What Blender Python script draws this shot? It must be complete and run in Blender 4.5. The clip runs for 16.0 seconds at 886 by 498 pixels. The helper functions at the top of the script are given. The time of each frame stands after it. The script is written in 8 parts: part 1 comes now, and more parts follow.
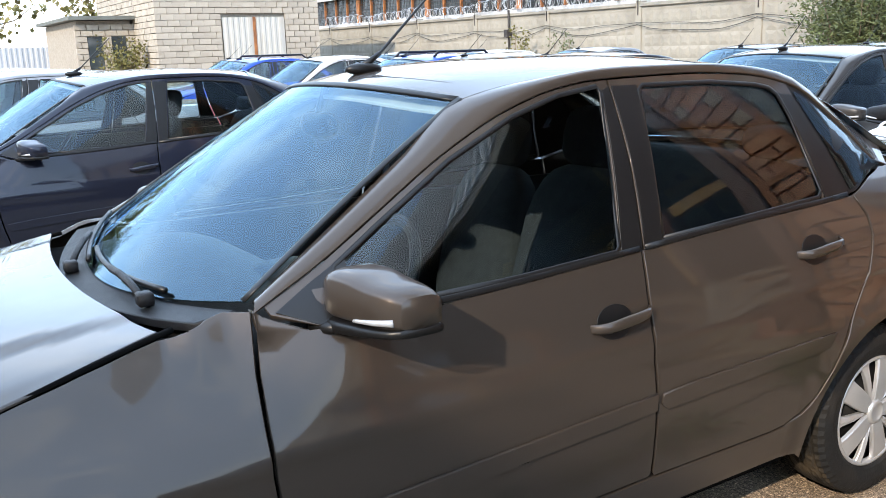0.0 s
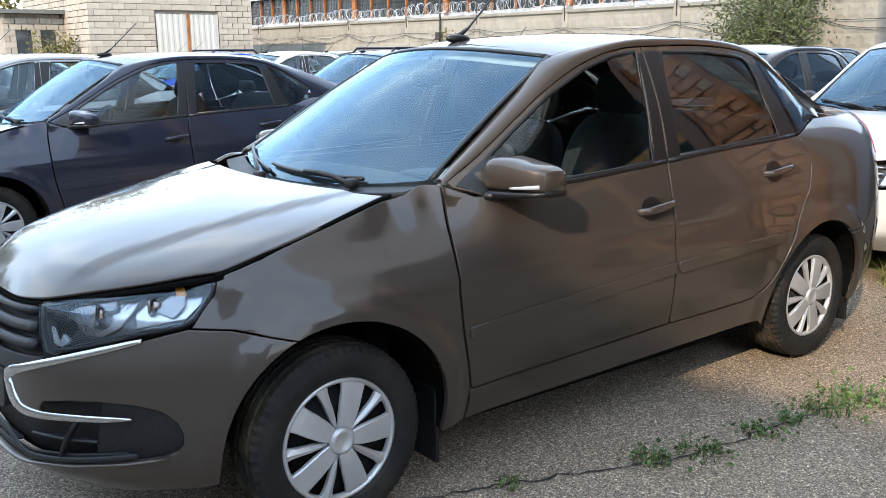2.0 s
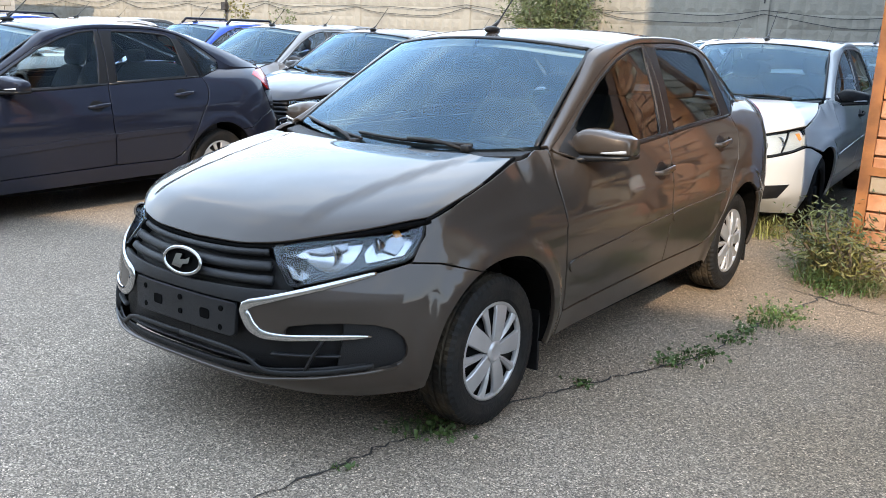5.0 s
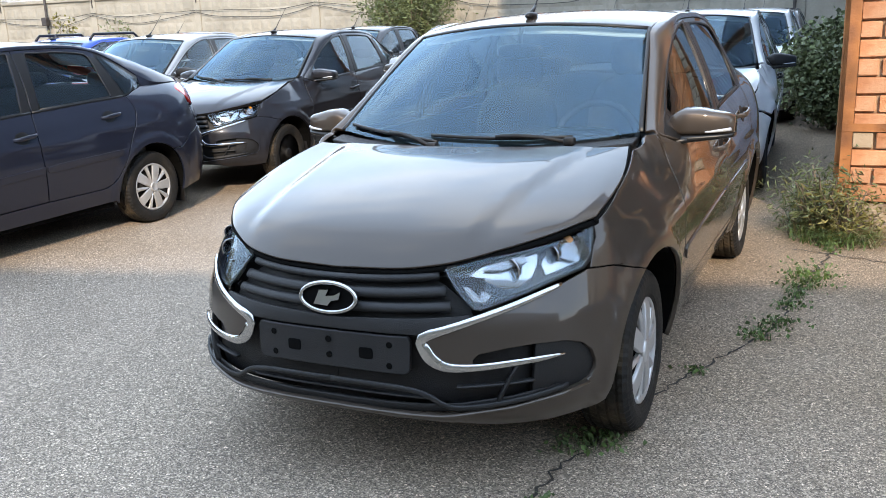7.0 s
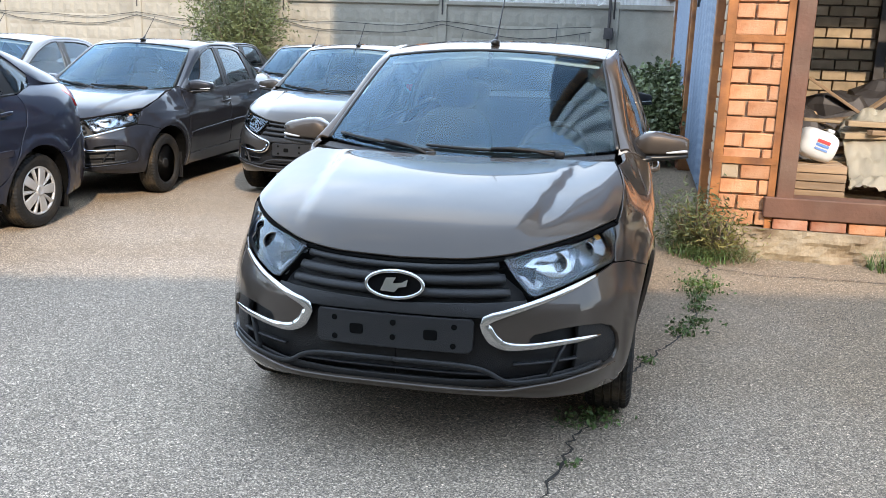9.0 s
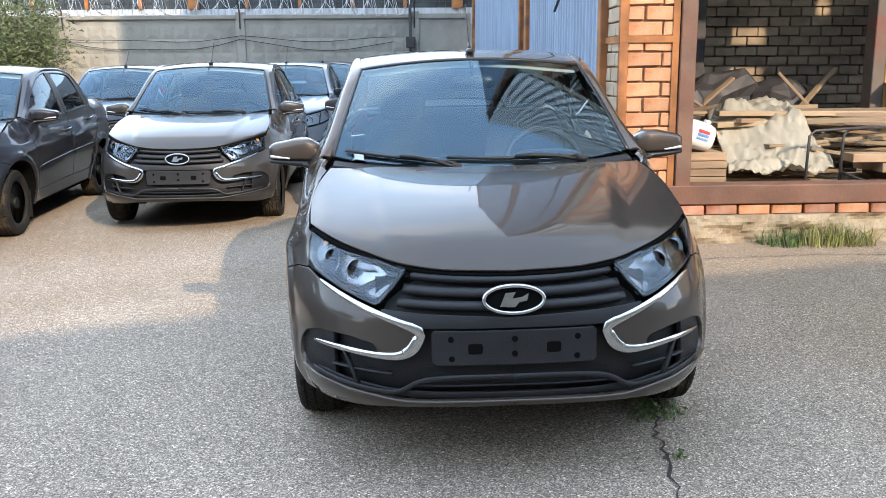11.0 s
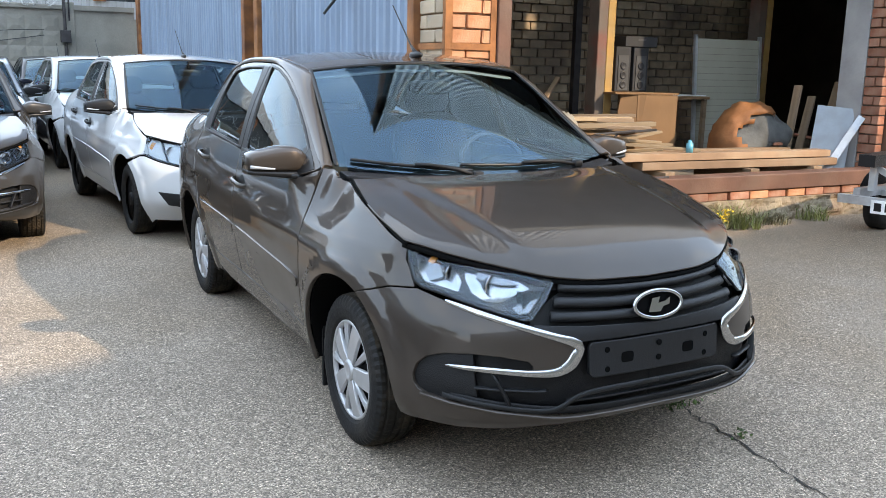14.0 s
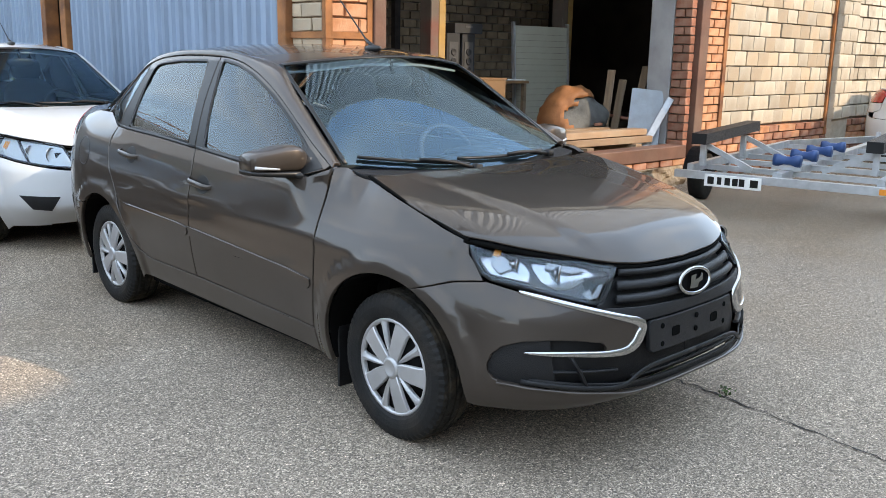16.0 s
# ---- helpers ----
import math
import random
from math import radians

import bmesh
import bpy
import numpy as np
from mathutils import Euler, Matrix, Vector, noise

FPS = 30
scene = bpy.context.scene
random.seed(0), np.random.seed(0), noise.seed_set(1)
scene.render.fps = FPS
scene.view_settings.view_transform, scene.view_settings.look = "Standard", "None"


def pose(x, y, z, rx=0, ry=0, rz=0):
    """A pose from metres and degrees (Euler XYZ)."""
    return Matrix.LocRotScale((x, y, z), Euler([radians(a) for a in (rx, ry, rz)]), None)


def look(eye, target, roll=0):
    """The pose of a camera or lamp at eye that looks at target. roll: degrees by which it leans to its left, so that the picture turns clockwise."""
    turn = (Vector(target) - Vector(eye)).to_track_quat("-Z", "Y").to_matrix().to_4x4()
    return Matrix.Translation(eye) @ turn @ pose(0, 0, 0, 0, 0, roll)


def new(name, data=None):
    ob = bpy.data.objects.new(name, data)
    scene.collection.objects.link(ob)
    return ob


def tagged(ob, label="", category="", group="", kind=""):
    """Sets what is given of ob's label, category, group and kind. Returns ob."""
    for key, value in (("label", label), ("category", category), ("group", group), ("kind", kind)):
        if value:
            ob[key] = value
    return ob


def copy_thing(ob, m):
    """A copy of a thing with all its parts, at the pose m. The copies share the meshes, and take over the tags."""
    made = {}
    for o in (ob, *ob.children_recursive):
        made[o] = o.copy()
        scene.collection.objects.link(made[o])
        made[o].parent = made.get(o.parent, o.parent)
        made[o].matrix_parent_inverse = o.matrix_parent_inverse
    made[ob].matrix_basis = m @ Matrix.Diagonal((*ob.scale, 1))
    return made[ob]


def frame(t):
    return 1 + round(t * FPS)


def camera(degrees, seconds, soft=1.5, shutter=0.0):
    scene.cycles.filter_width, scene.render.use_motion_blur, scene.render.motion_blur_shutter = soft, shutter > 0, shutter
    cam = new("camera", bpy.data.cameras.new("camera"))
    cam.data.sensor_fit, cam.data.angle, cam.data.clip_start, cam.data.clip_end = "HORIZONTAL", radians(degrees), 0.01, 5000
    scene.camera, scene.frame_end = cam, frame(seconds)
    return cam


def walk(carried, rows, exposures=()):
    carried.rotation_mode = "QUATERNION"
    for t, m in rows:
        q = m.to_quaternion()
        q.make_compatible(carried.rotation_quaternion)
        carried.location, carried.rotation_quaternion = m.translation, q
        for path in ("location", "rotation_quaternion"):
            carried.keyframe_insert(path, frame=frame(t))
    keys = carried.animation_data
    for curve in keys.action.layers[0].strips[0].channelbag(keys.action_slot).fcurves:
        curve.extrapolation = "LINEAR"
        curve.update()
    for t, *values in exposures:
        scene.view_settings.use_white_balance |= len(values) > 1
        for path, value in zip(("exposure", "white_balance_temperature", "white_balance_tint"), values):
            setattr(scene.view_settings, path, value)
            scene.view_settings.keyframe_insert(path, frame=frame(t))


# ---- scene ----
cam = camera(53.1, 16.0, 0.75)
PATH = [
    (0, (2.384, -1.375, 1.479), (0.714, -0.359, 1.055), -2.1),
    (0.5, (2.516, -1.692, 1.444), (1.004, -0.441, 1.06), -1.4),
    (1, (2.716, -1.901, 1.452), (1.205, -0.647, 1.069), -0.1),
    (1.5, (2.864, -2.112, 1.42), (1.289, -0.941, 1.034), -1.1),
    (2, (2.896, -2.446, 1.373), (1.333, -1.271, 0.954), -1.0),
    (2.5, (2.954, -2.731, 1.39), (1.422, -1.54, 0.908), -0.4),
    (3, (3.087, -2.974, 1.383), (1.584, -1.742, 0.908), 0.3),
    (3.5, (3.062, -3.213, 1.415), (1.664, -1.863, 0.942), 1.3),
    (4, (2.87, -3.534, 1.427), (1.542, -2.111, 0.968), 1.6),
    (4.2, (2.806, -3.601, 1.429), (1.497, -2.16, 0.969), 1.6),
    (6.3, (1.769, -4.067, 1.422), (0.889, -2.338, 0.938), -1.3),
    (6.5, (1.659, -4.063, 1.424), (0.77, -2.338, 0.94), -3.1),
    (7, (1.454, -4.168, 1.425), (0.597, -2.428, 0.938), -2.8),
    (7.5, (1.243, -4.395, 1.432), (0.643, -2.553, 0.935), -2.3),
    (8, (1.135, -4.649, 1.409), (0.6, -2.773, 0.97), -1.4),
    (8.2, (1.073, -4.73, 1.418), (0.544, -2.852, 0.977), -1.2),
    (10.3, (0.067, -4.782, 1.376), (0.01, -2.823, 0.977), 1.1),
    (10.5, (-0.067, -4.796, 1.381), (-0.055, -2.837, 0.976), -0.5),
    (11, (-0.332, -4.775, 1.399), (-0.257, -2.819, 0.988), -1.2),
    (11.5, (-0.556, -4.583, 1.388), (-0.453, -2.607, 1.098), -2.8),
    (12, (-0.76, -4.476, 1.365), (-0.543, -2.526, 0.976), -1.6),
    (12.5, (-1.111, -4.495, 1.406), (-0.599, -2.62, 0.933), 0.4),
    (13, (-1.362, -4.376, 1.399), (-0.77, -2.516, 0.964), 0.0),
    (13.5, (-1.607, -4.213, 1.398), (-0.939, -2.373, 0.989), -2.6),
    (14, (-1.932, -4.19, 1.413), (-1.027, -2.454, 1.003), 0.6),
    (14.5, (-2.192, -4.094, 1.428), (-1.195, -2.409, 1.017), 1.3),
    (15, (-2.376, -3.842, 1.418), (-1.314, -2.196, 1.014), -1.0),
    (15.5, (-2.574, -3.709, 1.421), (-1.369, -2.166, 1.008), -0.0),
    (16, (-2.804, -3.651, 1.462), (-1.464, -2.235, 1.018), 0.6),
]
# the yard falls a little across the car
SLOPE = pose(0, 0, 0, 0, -0.7, 0)
walk(cam, [(t, SLOPE @ look(eye, target, roll)) for t, eye, target, roll in PATH],
     [(0.0, 1.92, 7600, 12), (0.5, 1.57, 7600, 12), (1.2, 1.6, 7650, 12), (2.0, 1.9, 7800, 12), (2.5, 2.0, 7950, 13), (4.0, 1.92, 8050, 13), (8.0, 1.95, 8050, 13), (11.0, 2.08, 7900, 13), (12.0, 1.96, 8000, 13), (13.5, 1.97, 8250, 13), (15.0, 1.85, 8350, 13), (16.0, 1.84, 8450, 13)])

# ---- daylight: low afternoon sun, thin cloud ----
SUN_TO = Vector((0.475, -0.845, 0.585)).normalized()
sun_data = bpy.data.lights.new("sun", "SUN")
sun_data.energy, sun_data.angle, sun_data.color = 1.5, radians(0.7), (1.0, 0.93, 0.83)
sun = new("sun", sun_data)
sun.matrix_world = look((0, 0, 30), Vector((0, 0, 30)) - SUN_TO)
world = bpy.data.worlds.new("sky")
scene.world = world
world.use_nodes = True
wn, wl = world.node_tree.nodes, world.node_tree.links
wn.clear()
sky = wn.new("ShaderNodeTexSky")
sky.sky_type, sky.sun_disc = "NISHITA", False
sky.sun_elevation = math.asin(SUN_TO.z)
sky.sun_rotation = math.atan2(SUN_TO.x, SUN_TO.y)
sky.air_density, sky.dust_density, sky.ozone_density = 1.2, 0.1, 2.0
# streaky thin cloud over the blue
geo = wn.new("ShaderNodeTexCoord")
mp = wn.new("ShaderNodeMapping")
mp.inputs["Scale"].default_value = (1.0, 2.2, 3.0)
mp.inputs["Rotation"].default_value = (0.2, 0.1, 0.6)
nz = wn.new("ShaderNodeTexNoise")
nz.inputs["Scale"].default_value, nz.inputs["Detail"].default_value, nz.inputs["Roughness"].default_value = 1.6, 7.0, 0.58
rp = wn.new("ShaderNodeValToRGB")
rp.color_ramp.elements[0].position, rp.color_ramp.elements[1].position = 0.47, 0.84
rp.color_ramp.elements[0].color, rp.color_ramp.elements[1].color = (0.70, 0.70, 0.70, 1), (0.92, 0.92, 0.92, 1)
mx = wn.new("ShaderNodeMix")
mx.data_type = "RGBA"
veil = wn.new("ShaderNodeMix")
veil.data_type = "RGBA"
veil.inputs[6].default_value, veil.inputs[7].default_value = (3.6, 5.5, 8.6, 1), (8.2, 9.2, 10.4, 1)
bgd = wn.new("ShaderNodeBackground")
bgd.inputs["Strength"].default_value = 0.15
wo = wn.new("ShaderNodeOutputWorld")
wl.new(geo.outputs["Generated"], mp.inputs["Vector"])
wl.new(mp.outputs[0], nz.inputs["Vector"])
wl.new(nz.outputs["Fac"], rp.inputs[0])
wl.new(rp.outputs[0], mx.inputs[0])
white = wn.new("ShaderNodeMapRange")
white.inputs["From Min"].default_value, white.inputs["From Max"].default_value = 0.70, 0.92
wl.new(rp.outputs[0], white.inputs["Value"])
wl.new(white.outputs[0], veil.inputs[0])
wl.new(veil.outputs[2], mx.inputs[7])
wl.new(sky.outputs[0], mx.inputs[6])
wl.new(mx.outputs[2], bgd.inputs["Color"])
wl.new(bgd.outputs[0], wo.inputs["Surface"])

# ---- materials ----
def mat(name, col, rough=0.6, metal=0.0, var=0.18, scale=6.0, bump=0.0, bscale=60.0, coat=0.0, spec=0.5, dirt=None, dscale=1.2, damt=0.5, rand=0.0, stretch=(1, 1, 1), fine=0.0):
    """A surface with grain at two scales, stains of the colour dirt, relief, and a shift from piece to piece (rand)."""
    m = bpy.data.materials.new(name)
    m.use_nodes = True
    n, l = m.node_tree.nodes, m.node_tree.links
    b = n["Principled BSDF"]
    tc = n.new("ShaderNodeTexCoord")
    mpn = n.new("ShaderNodeMapping")
    mpn.inputs["Scale"].default_value = stretch
    l.new(tc.outputs["Object"], mpn.inputs["Vector"])

    def noise_node(sc, detail=5.0):
        t = n.new("ShaderNodeTexNoise")
        t.inputs["Scale"].default_value, t.inputs["Detail"].default_value = sc, detail
        l.new(mpn.outputs[0], t.inputs["Vector"])
        return t

    def mixed(fac, a, c, mode="MIX"):
        x = n.new("ShaderNodeMix")
        x.data_type, x.blend_type = "RGBA", mode
        for sock, v in ((x.inputs[0], fac), (x.inputs[6], a), (x.inputs[7], c)):
            if hasattr(v, "links"):
                l.new(v, sock)
            else:
                sock.default_value = v
        return x.outputs[2]

    def ramp(src, lo, hi):
        r = n.new("ShaderNodeMapRange")
        r.inputs["From Min"].default_value, r.inputs["From Max"].default_value = lo, hi
        l.new(src, r.inputs["Value"])
        return r.outputs["Result"]

    lo = (*[c * (1 - var) for c in col], 1)
    hi = (*[min(1, c * (1 + var)) for c in col], 1)
    out = mixed(ramp(noise_node(scale).outputs["Fac"], 0.3, 0.7), lo, hi)
    if fine:
        f = ramp(noise_node(scale * 14, 3.0).outputs["Fac"], 0.3, 0.7)
        out = mixed(f, out, mixed(1.0, out, (1 + fine, 1 + fine, 1 + fine, 1), "MULTIPLY"))
    if dirt:
        d = n.new("ShaderNodeMath")
        d.operation = "MULTIPLY"
        d.inputs[1].default_value = damt
        l.new(ramp(noise_node(dscale, 8.0).outputs["Fac"], 0.48, 0.68), d.inputs[0])
        out = mixed(d.outputs[0], out, (*dirt, 1))
    if rand:
        oi = n.new("ShaderNodeObjectInfo")
        gi = n.new("ShaderNodeNewGeometry")
        ad = n.new("ShaderNodeMath")
        ad.operation = "ADD"
        l.new(oi.outputs["Random"], ad.inputs[0])
        l.new(gi.outputs["Random Per Island"], ad.inputs[1])
        fr = n.new("ShaderNodeMath")
        fr.operation = "FRACT"
        l.new(ad.outputs[0], fr.inputs[0])
        k = n.new("ShaderNodeMapRange")
        k.inputs["To Min"].default_value, k.inputs["To Max"].default_value = 1 - rand, 1 + rand
        l.new(fr.outputs[0], k.inputs["Value"])
        hs = n.new("ShaderNodeHueSaturation")
        l.new(k.outputs[0], hs.inputs["Value"])
        l.new(out, hs.inputs["Color"])
        out = hs.outputs[0]
    l.new(out, b.inputs["Base Color"])
    b.inputs["Metallic"].default_value = metal
    b.inputs["Specular IOR Level"].default_value = spec
    rr = n.new("ShaderNodeMapRange")
    rr.inputs["To Min"].default_value, rr.inputs["To Max"].default_value = max(0.02, rough * 0.85), min(1, rough * 1.15)
    l.new(noise_node(scale * 2.3).outputs["Fac"], rr.inputs["Value"])
    l.new(rr.outputs[0], b.inputs["Roughness"])
    b.inputs["Coat Weight"].default_value = coat
    b.inputs["Coat Roughness"].default_value = 0.03
    if bump:
        bp = n.new("ShaderNodeBump")
        bp.inputs["Strength"].default_value, bp.inputs["Distance"].default_value = min(1, bump), 0.01
        l.new(noise_node(bscale, 6.0).outputs["Fac"], bp.inputs["Height"])
        l.new(bp.outputs[0], b.inputs["Normal"])
    return m


def glass(name, tint, ior=1.5, sheen=(1, 1, 1)):
    m = bpy.data.materials.new(name)
    m.use_nodes = True
    n, l = m.node_tree.nodes, m.node_tree.links
    n.clear()
    tr = n.new("ShaderNodeBsdfTransparent")
    tr.inputs[0].default_value = (*tint, 1)
    gl = n.new("ShaderNodeBsdfGlossy")
    gl.inputs["Roughness"].default_value = 0.01
    gl.inputs["Color"].default_value = (*sheen, 1)
    fr = n.new("ShaderNodeFresnel")
    fr.inputs["IOR"].default_value = ior
    ms = n.new("ShaderNodeMixShader")
    o = n.new("ShaderNodeOutputMaterial")
    l.new(fr.outputs[0], ms.inputs[0])
    l.new(tr.outputs[0], ms.inputs[1])
    l.new(gl.outputs[0], ms.inputs[2])
    l.new(ms.outputs[0], o.inputs["Surface"])
    return m


def asphalt_mat():
    """Worn asphalt: pale stone chips in dark binder, dusty patches, brown earth drifted towards the garage."""
    m = mat("asphalt", (0.300, 0.240, 0.187), 0.9, 0, 0.10, 1.1, 0.15, 220, dirt=(0.292, 0.236, 0.182), dscale=0.3, damt=0.5, spec=0.3)
    n, l = m.node_tree.nodes, m.node_tree.links
    b = n["Principled BSDF"]
    src = b.inputs["Base Color"].links[0].from_socket
    tc = n.new("ShaderNodeTexCoord")

    def chips(scale, points):
        """Random grey per stone, through a ramp of (position, value)."""
        v = n.new("ShaderNodeTexVoronoi")
        v.inputs["Scale"].default_value = scale
        l.new(tc.outputs["Object"], v.inputs["Vector"])
        sp = n.new("ShaderNodeSeparateColor")
        l.new(v.outputs["Color"], sp.inputs[0])
        rmp = n.new("ShaderNodeValToRGB")
        while len(rmp.color_ramp.elements) < len(points):
            rmp.color_ramp.elements.new(0.5)
        for el, (pos, val) in zip(rmp.color_ramp.elements, points):
            el.position, el.color = pos, (val, val, val, 1)
        l.new(sp.outputs[0], rmp.inputs[0])
        return v, rmp.outputs[0]

    vo, small = chips(210.0, ((0.0, 0.15), (0.45, 0.37), (0.8, 0.56), (1.0, 1.0)))
    vb, large = chips(125.0, ((0.0, 0.39), (0.6, 0.49), (0.86, 0.52), (1.0, 0.84)))
    mu = n.new("ShaderNodeMath")
    mu.operation = "MULTIPLY"
    l.new(small, mu.inputs[0])
    l.new(large, mu.inputs[1])
    mr = n.new("ShaderNodeMath")
    mr.operation = "MULTIPLY"
    mr.inputs[1].default_value = 4.2
    l.new(mu.outputs[0], mr.inputs[0])
    hs = n.new("ShaderNodeHueSaturation")
    l.new(mr.outputs[0], hs.inputs["Value"])
    # earth
    nz = n.new("ShaderNodeTexNoise")
    nz.inputs["Scale"].default_value, nz.inputs["Detail"].default_value = 0.7, 8.0
    l.new(tc.outputs["Object"], nz.inputs["Vector"])
    sx = n.new("ShaderNodeSeparateXYZ")
    l.new(tc.outputs["Object"], sx.inputs[0])
    gy = n.new("ShaderNodeMapRange")
    gy.inputs["From Min"].default_value, gy.inputs["From Max"].default_value = -2.2, 2.2
    gy.inputs["To Min"].default_value, gy.inputs["To Max"].default_value = -0.22, 0.35
    l.new(sx.outputs["Y"], gy.inputs["Value"])
    gx = n.new("ShaderNodeMapRange")
    gx.inputs["From Min"].default_value, gx.inputs["From Max"].default_value = -0.8, 1.2
    gx.inputs["To Min"].default_value, gx.inputs["To Max"].default_value = -0.2, 0.12
    l.new(sx.outputs["X"], gx.inputs["Value"])
    a1 = n.new("ShaderNodeMath")
    a2 = n.new("ShaderNodeMath")
    l.new(nz.outputs["Fac"], a1.inputs[0])
    l.new(gy.outputs[0], a1.inputs[1])
    l.new(a1.outputs[0], a2.inputs[0])
    l.new(gx.outputs[0], a2.inputs[1])
    er = n.new("ShaderNodeMapRange")
    er.inputs["From Min"].default_value, er.inputs["From Max"].default_value = 0.42, 0.75
    er.inputs["To Max"].default_value = 0.72
    l.new(a2.outputs[0], er.inputs["Value"])
    mix = n.new("ShaderNodeMix")
    mix.data_type = "RGBA"
    l.new(er.outputs[0], mix.inputs[0])
    l.new(src, mix.inputs[6])
    mix.inputs[7].default_value = (0.235, 0.168, 0.110, 1)
    l.new(mix.outputs[2], hs.inputs["Color"])
    l.new(hs.outputs[0], b.inputs["Base Color"])
    bp = n.new("ShaderNodeBump")
    bp.inputs["Strength"].default_value, bp.inputs["Distance"].default_value = 0.6, 0.003
    l.new(vo.outputs["Distance"], bp.inputs["Height"])
    l.new(b.inputs["Normal"].links[0].from_socket, bp.inputs["Normal"])
    l.new(bp.outputs[0], b.inputs["Normal"])
    return m


M_ASPHALT = asphalt_mat()
M_CRACK = mat("crack_dirt", (0.035, 0.03, 0.025), 0.95, bump=0.6, bscale=120)
M_CONCRETE = mat("fence_concrete", (0.265, 0.246, 0.207), 0.9, 0, 0.12, 2.0, 0.4, 40, dirt=(0.156, 0.144, 0.121), dscale=0.8, damt=0.6, fine=0.12)
M_RUST = mat("rusty_steel", (0.29, 0.110, 0.036), 0.8, 0.1, 0.4, 5, 0.4, 45, dirt=(0.104, 0.040, 0.024), dscale=3, damt=0.8)
M_BROWNSTEEL = mat("brown_beam", (0.125, 0.055, 0.034), 0.7, 0, 0.3, 3, 0.3, 40, dirt=(0.17, 0.105, 0.072), dscale=2, damt=0.6)
M_DARKSTEEL = mat("dark_steel", (0.05, 0.045, 0.045), 0.6, 0.4, 0.3, 8, 0.2, 60)
M_BLUE = mat("blue_sheet", (0.200, 0.268, 0.352), 0.5, 0.0, 0.16, 4.0, 0.2, 8, dirt=(0.12, 0.15, 0.19), dscale=2.6, damt=0.5, stretch=(1, 1, 0.12))
M_GREYSHEET = mat("grey_sheet", (0.405, 0.414, 0.427), 0.5, 0.1, 0.12, 1.5, 0.1, 20, dirt=(0.378, 0.360, 0.342), dscale=0.9, damt=0.5, stretch=(1, 1, 0.15))
M_BRICK_O = mat("orange_brick", (0.46, 0.192, 0.090), 0.88, 0, 0.2, 9, 0.5, 60, dirt=(0.43, 0.29, 0.19), dscale=5, damt=0.5, rand=0.2)
M_BRICK_R = mat("red_brick", (0.288, 0.108, 0.061), 0.9, 0, 0.25, 9, 0.5, 60, dirt=(0.324, 0.238, 0.180), dscale=5, damt=0.5, rand=0.25)
M_BRICK_W = mat("silicate_brick", (0.40, 0.315, 0.225), 0.9, 0, 0.14, 8, 0.5, 50, dirt=(0.346, 0.238, 0.151), dscale=4, damt=0.6, rand=0.18)
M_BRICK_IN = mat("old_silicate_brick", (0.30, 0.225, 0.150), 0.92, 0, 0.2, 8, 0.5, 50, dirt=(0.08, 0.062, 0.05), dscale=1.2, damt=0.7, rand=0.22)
M_BLOCK = mat("white_block", (0.36, 0.32, 0.265), 0.92, 0, 0.1, 6, 0.4, 50, dirt=(0.270, 0.232, 0.195), dscale=1.5, damt=0.5, rand=0.1)
M_OLDBLOCK = mat("cream_block", (0.45, 0.385, 0.300), 0.92, 0, 0.14, 7, 0.5, 40, dirt=(0.25, 0.175, 0.11), dscale=2.2, damt=0.6, rand=0.16)
M_MORTAR = mat("mortar", (0.252, 0.217, 0.182), 0.95, 0, 0.2, 12, 0.6, 70, dirt=(0.140, 0.119, 0.098), dscale=2, damt=0.5)
# unlit rooms: their shade is put into this near-black base colour
M_DARKROOM = mat("shaded_room_wall", (0.05, 0.038, 0.03), 0.95, 0, 0.3, 2, 0.3, 20)
M_WOOD = mat("old_board", (0.255, 0.165, 0.098), 0.8, 0, 0.3, 5, 0.3, 60, dirt=(0.150, 0.112, 0.083), dscale=3, damt=0.6, rand=0.3, stretch=(0.3, 3, 3))
M_WOOD_L = mat("pale_board", (0.26, 0.185, 0.112), 0.8, 0, 0.2, 5, 0.3, 60, dirt=(0.262, 0.188, 0.120), dscale=3, damt=0.5, rand=0.25, stretch=(0.3, 3, 3))
M_WINDOW_DARK = mat("dirty_pane", (0.035, 0.045, 0.05), 0.25, 0, 0.4, 0.8, 0.1, 6, dirt=(0.16, 0.17, 0.17), dscale=0.7, damt=0.6, stretch=(0.5, 1, 2))
M_ROOF = mat("roofing", (0.12, 0.13, 0.12), 0.8, 0, 0.2, 2, 0.2, 30)
M_GATE = mat("gate_paint", (0.420, 0.409, 0.375), 0.6, 0, 0.08, 3, 0.1, 20, dirt=(0.338, 0.247, 0.165), dscale=1.6, damt=0.35, stretch=(2, 2, 0.4))
M_CABLE = mat("cable", (0.02, 0.02, 0.02), 0.6)
M_WIRE = mat("razor_wire", (0.5, 0.5, 0.5), 0.45, 0.8)
M_LEAF = mat("leaf", (0.085, 0.108, 0.042), 0.6, 0, 0.3, 3, rand=0.35)
M_LEAF_Y = mat("autumn_leaf", (0.140, 0.126, 0.035), 0.6, 0, 0.3, 3, rand=0.35)
M_GRASS = mat("dry_grass", (0.165, 0.145, 0.078), 0.7, 0, 0.3, 3, rand=0.4)
M_WEED = mat("weed_leaf", (0.062, 0.108, 0.026), 0.6, 0, 0.25, 5, rand=0.3)
M_GREENGRASS = mat("yellow_green_grass", (0.165, 0.170, 0.050), 0.7, 0, 0.3, 3, rand=0.4)
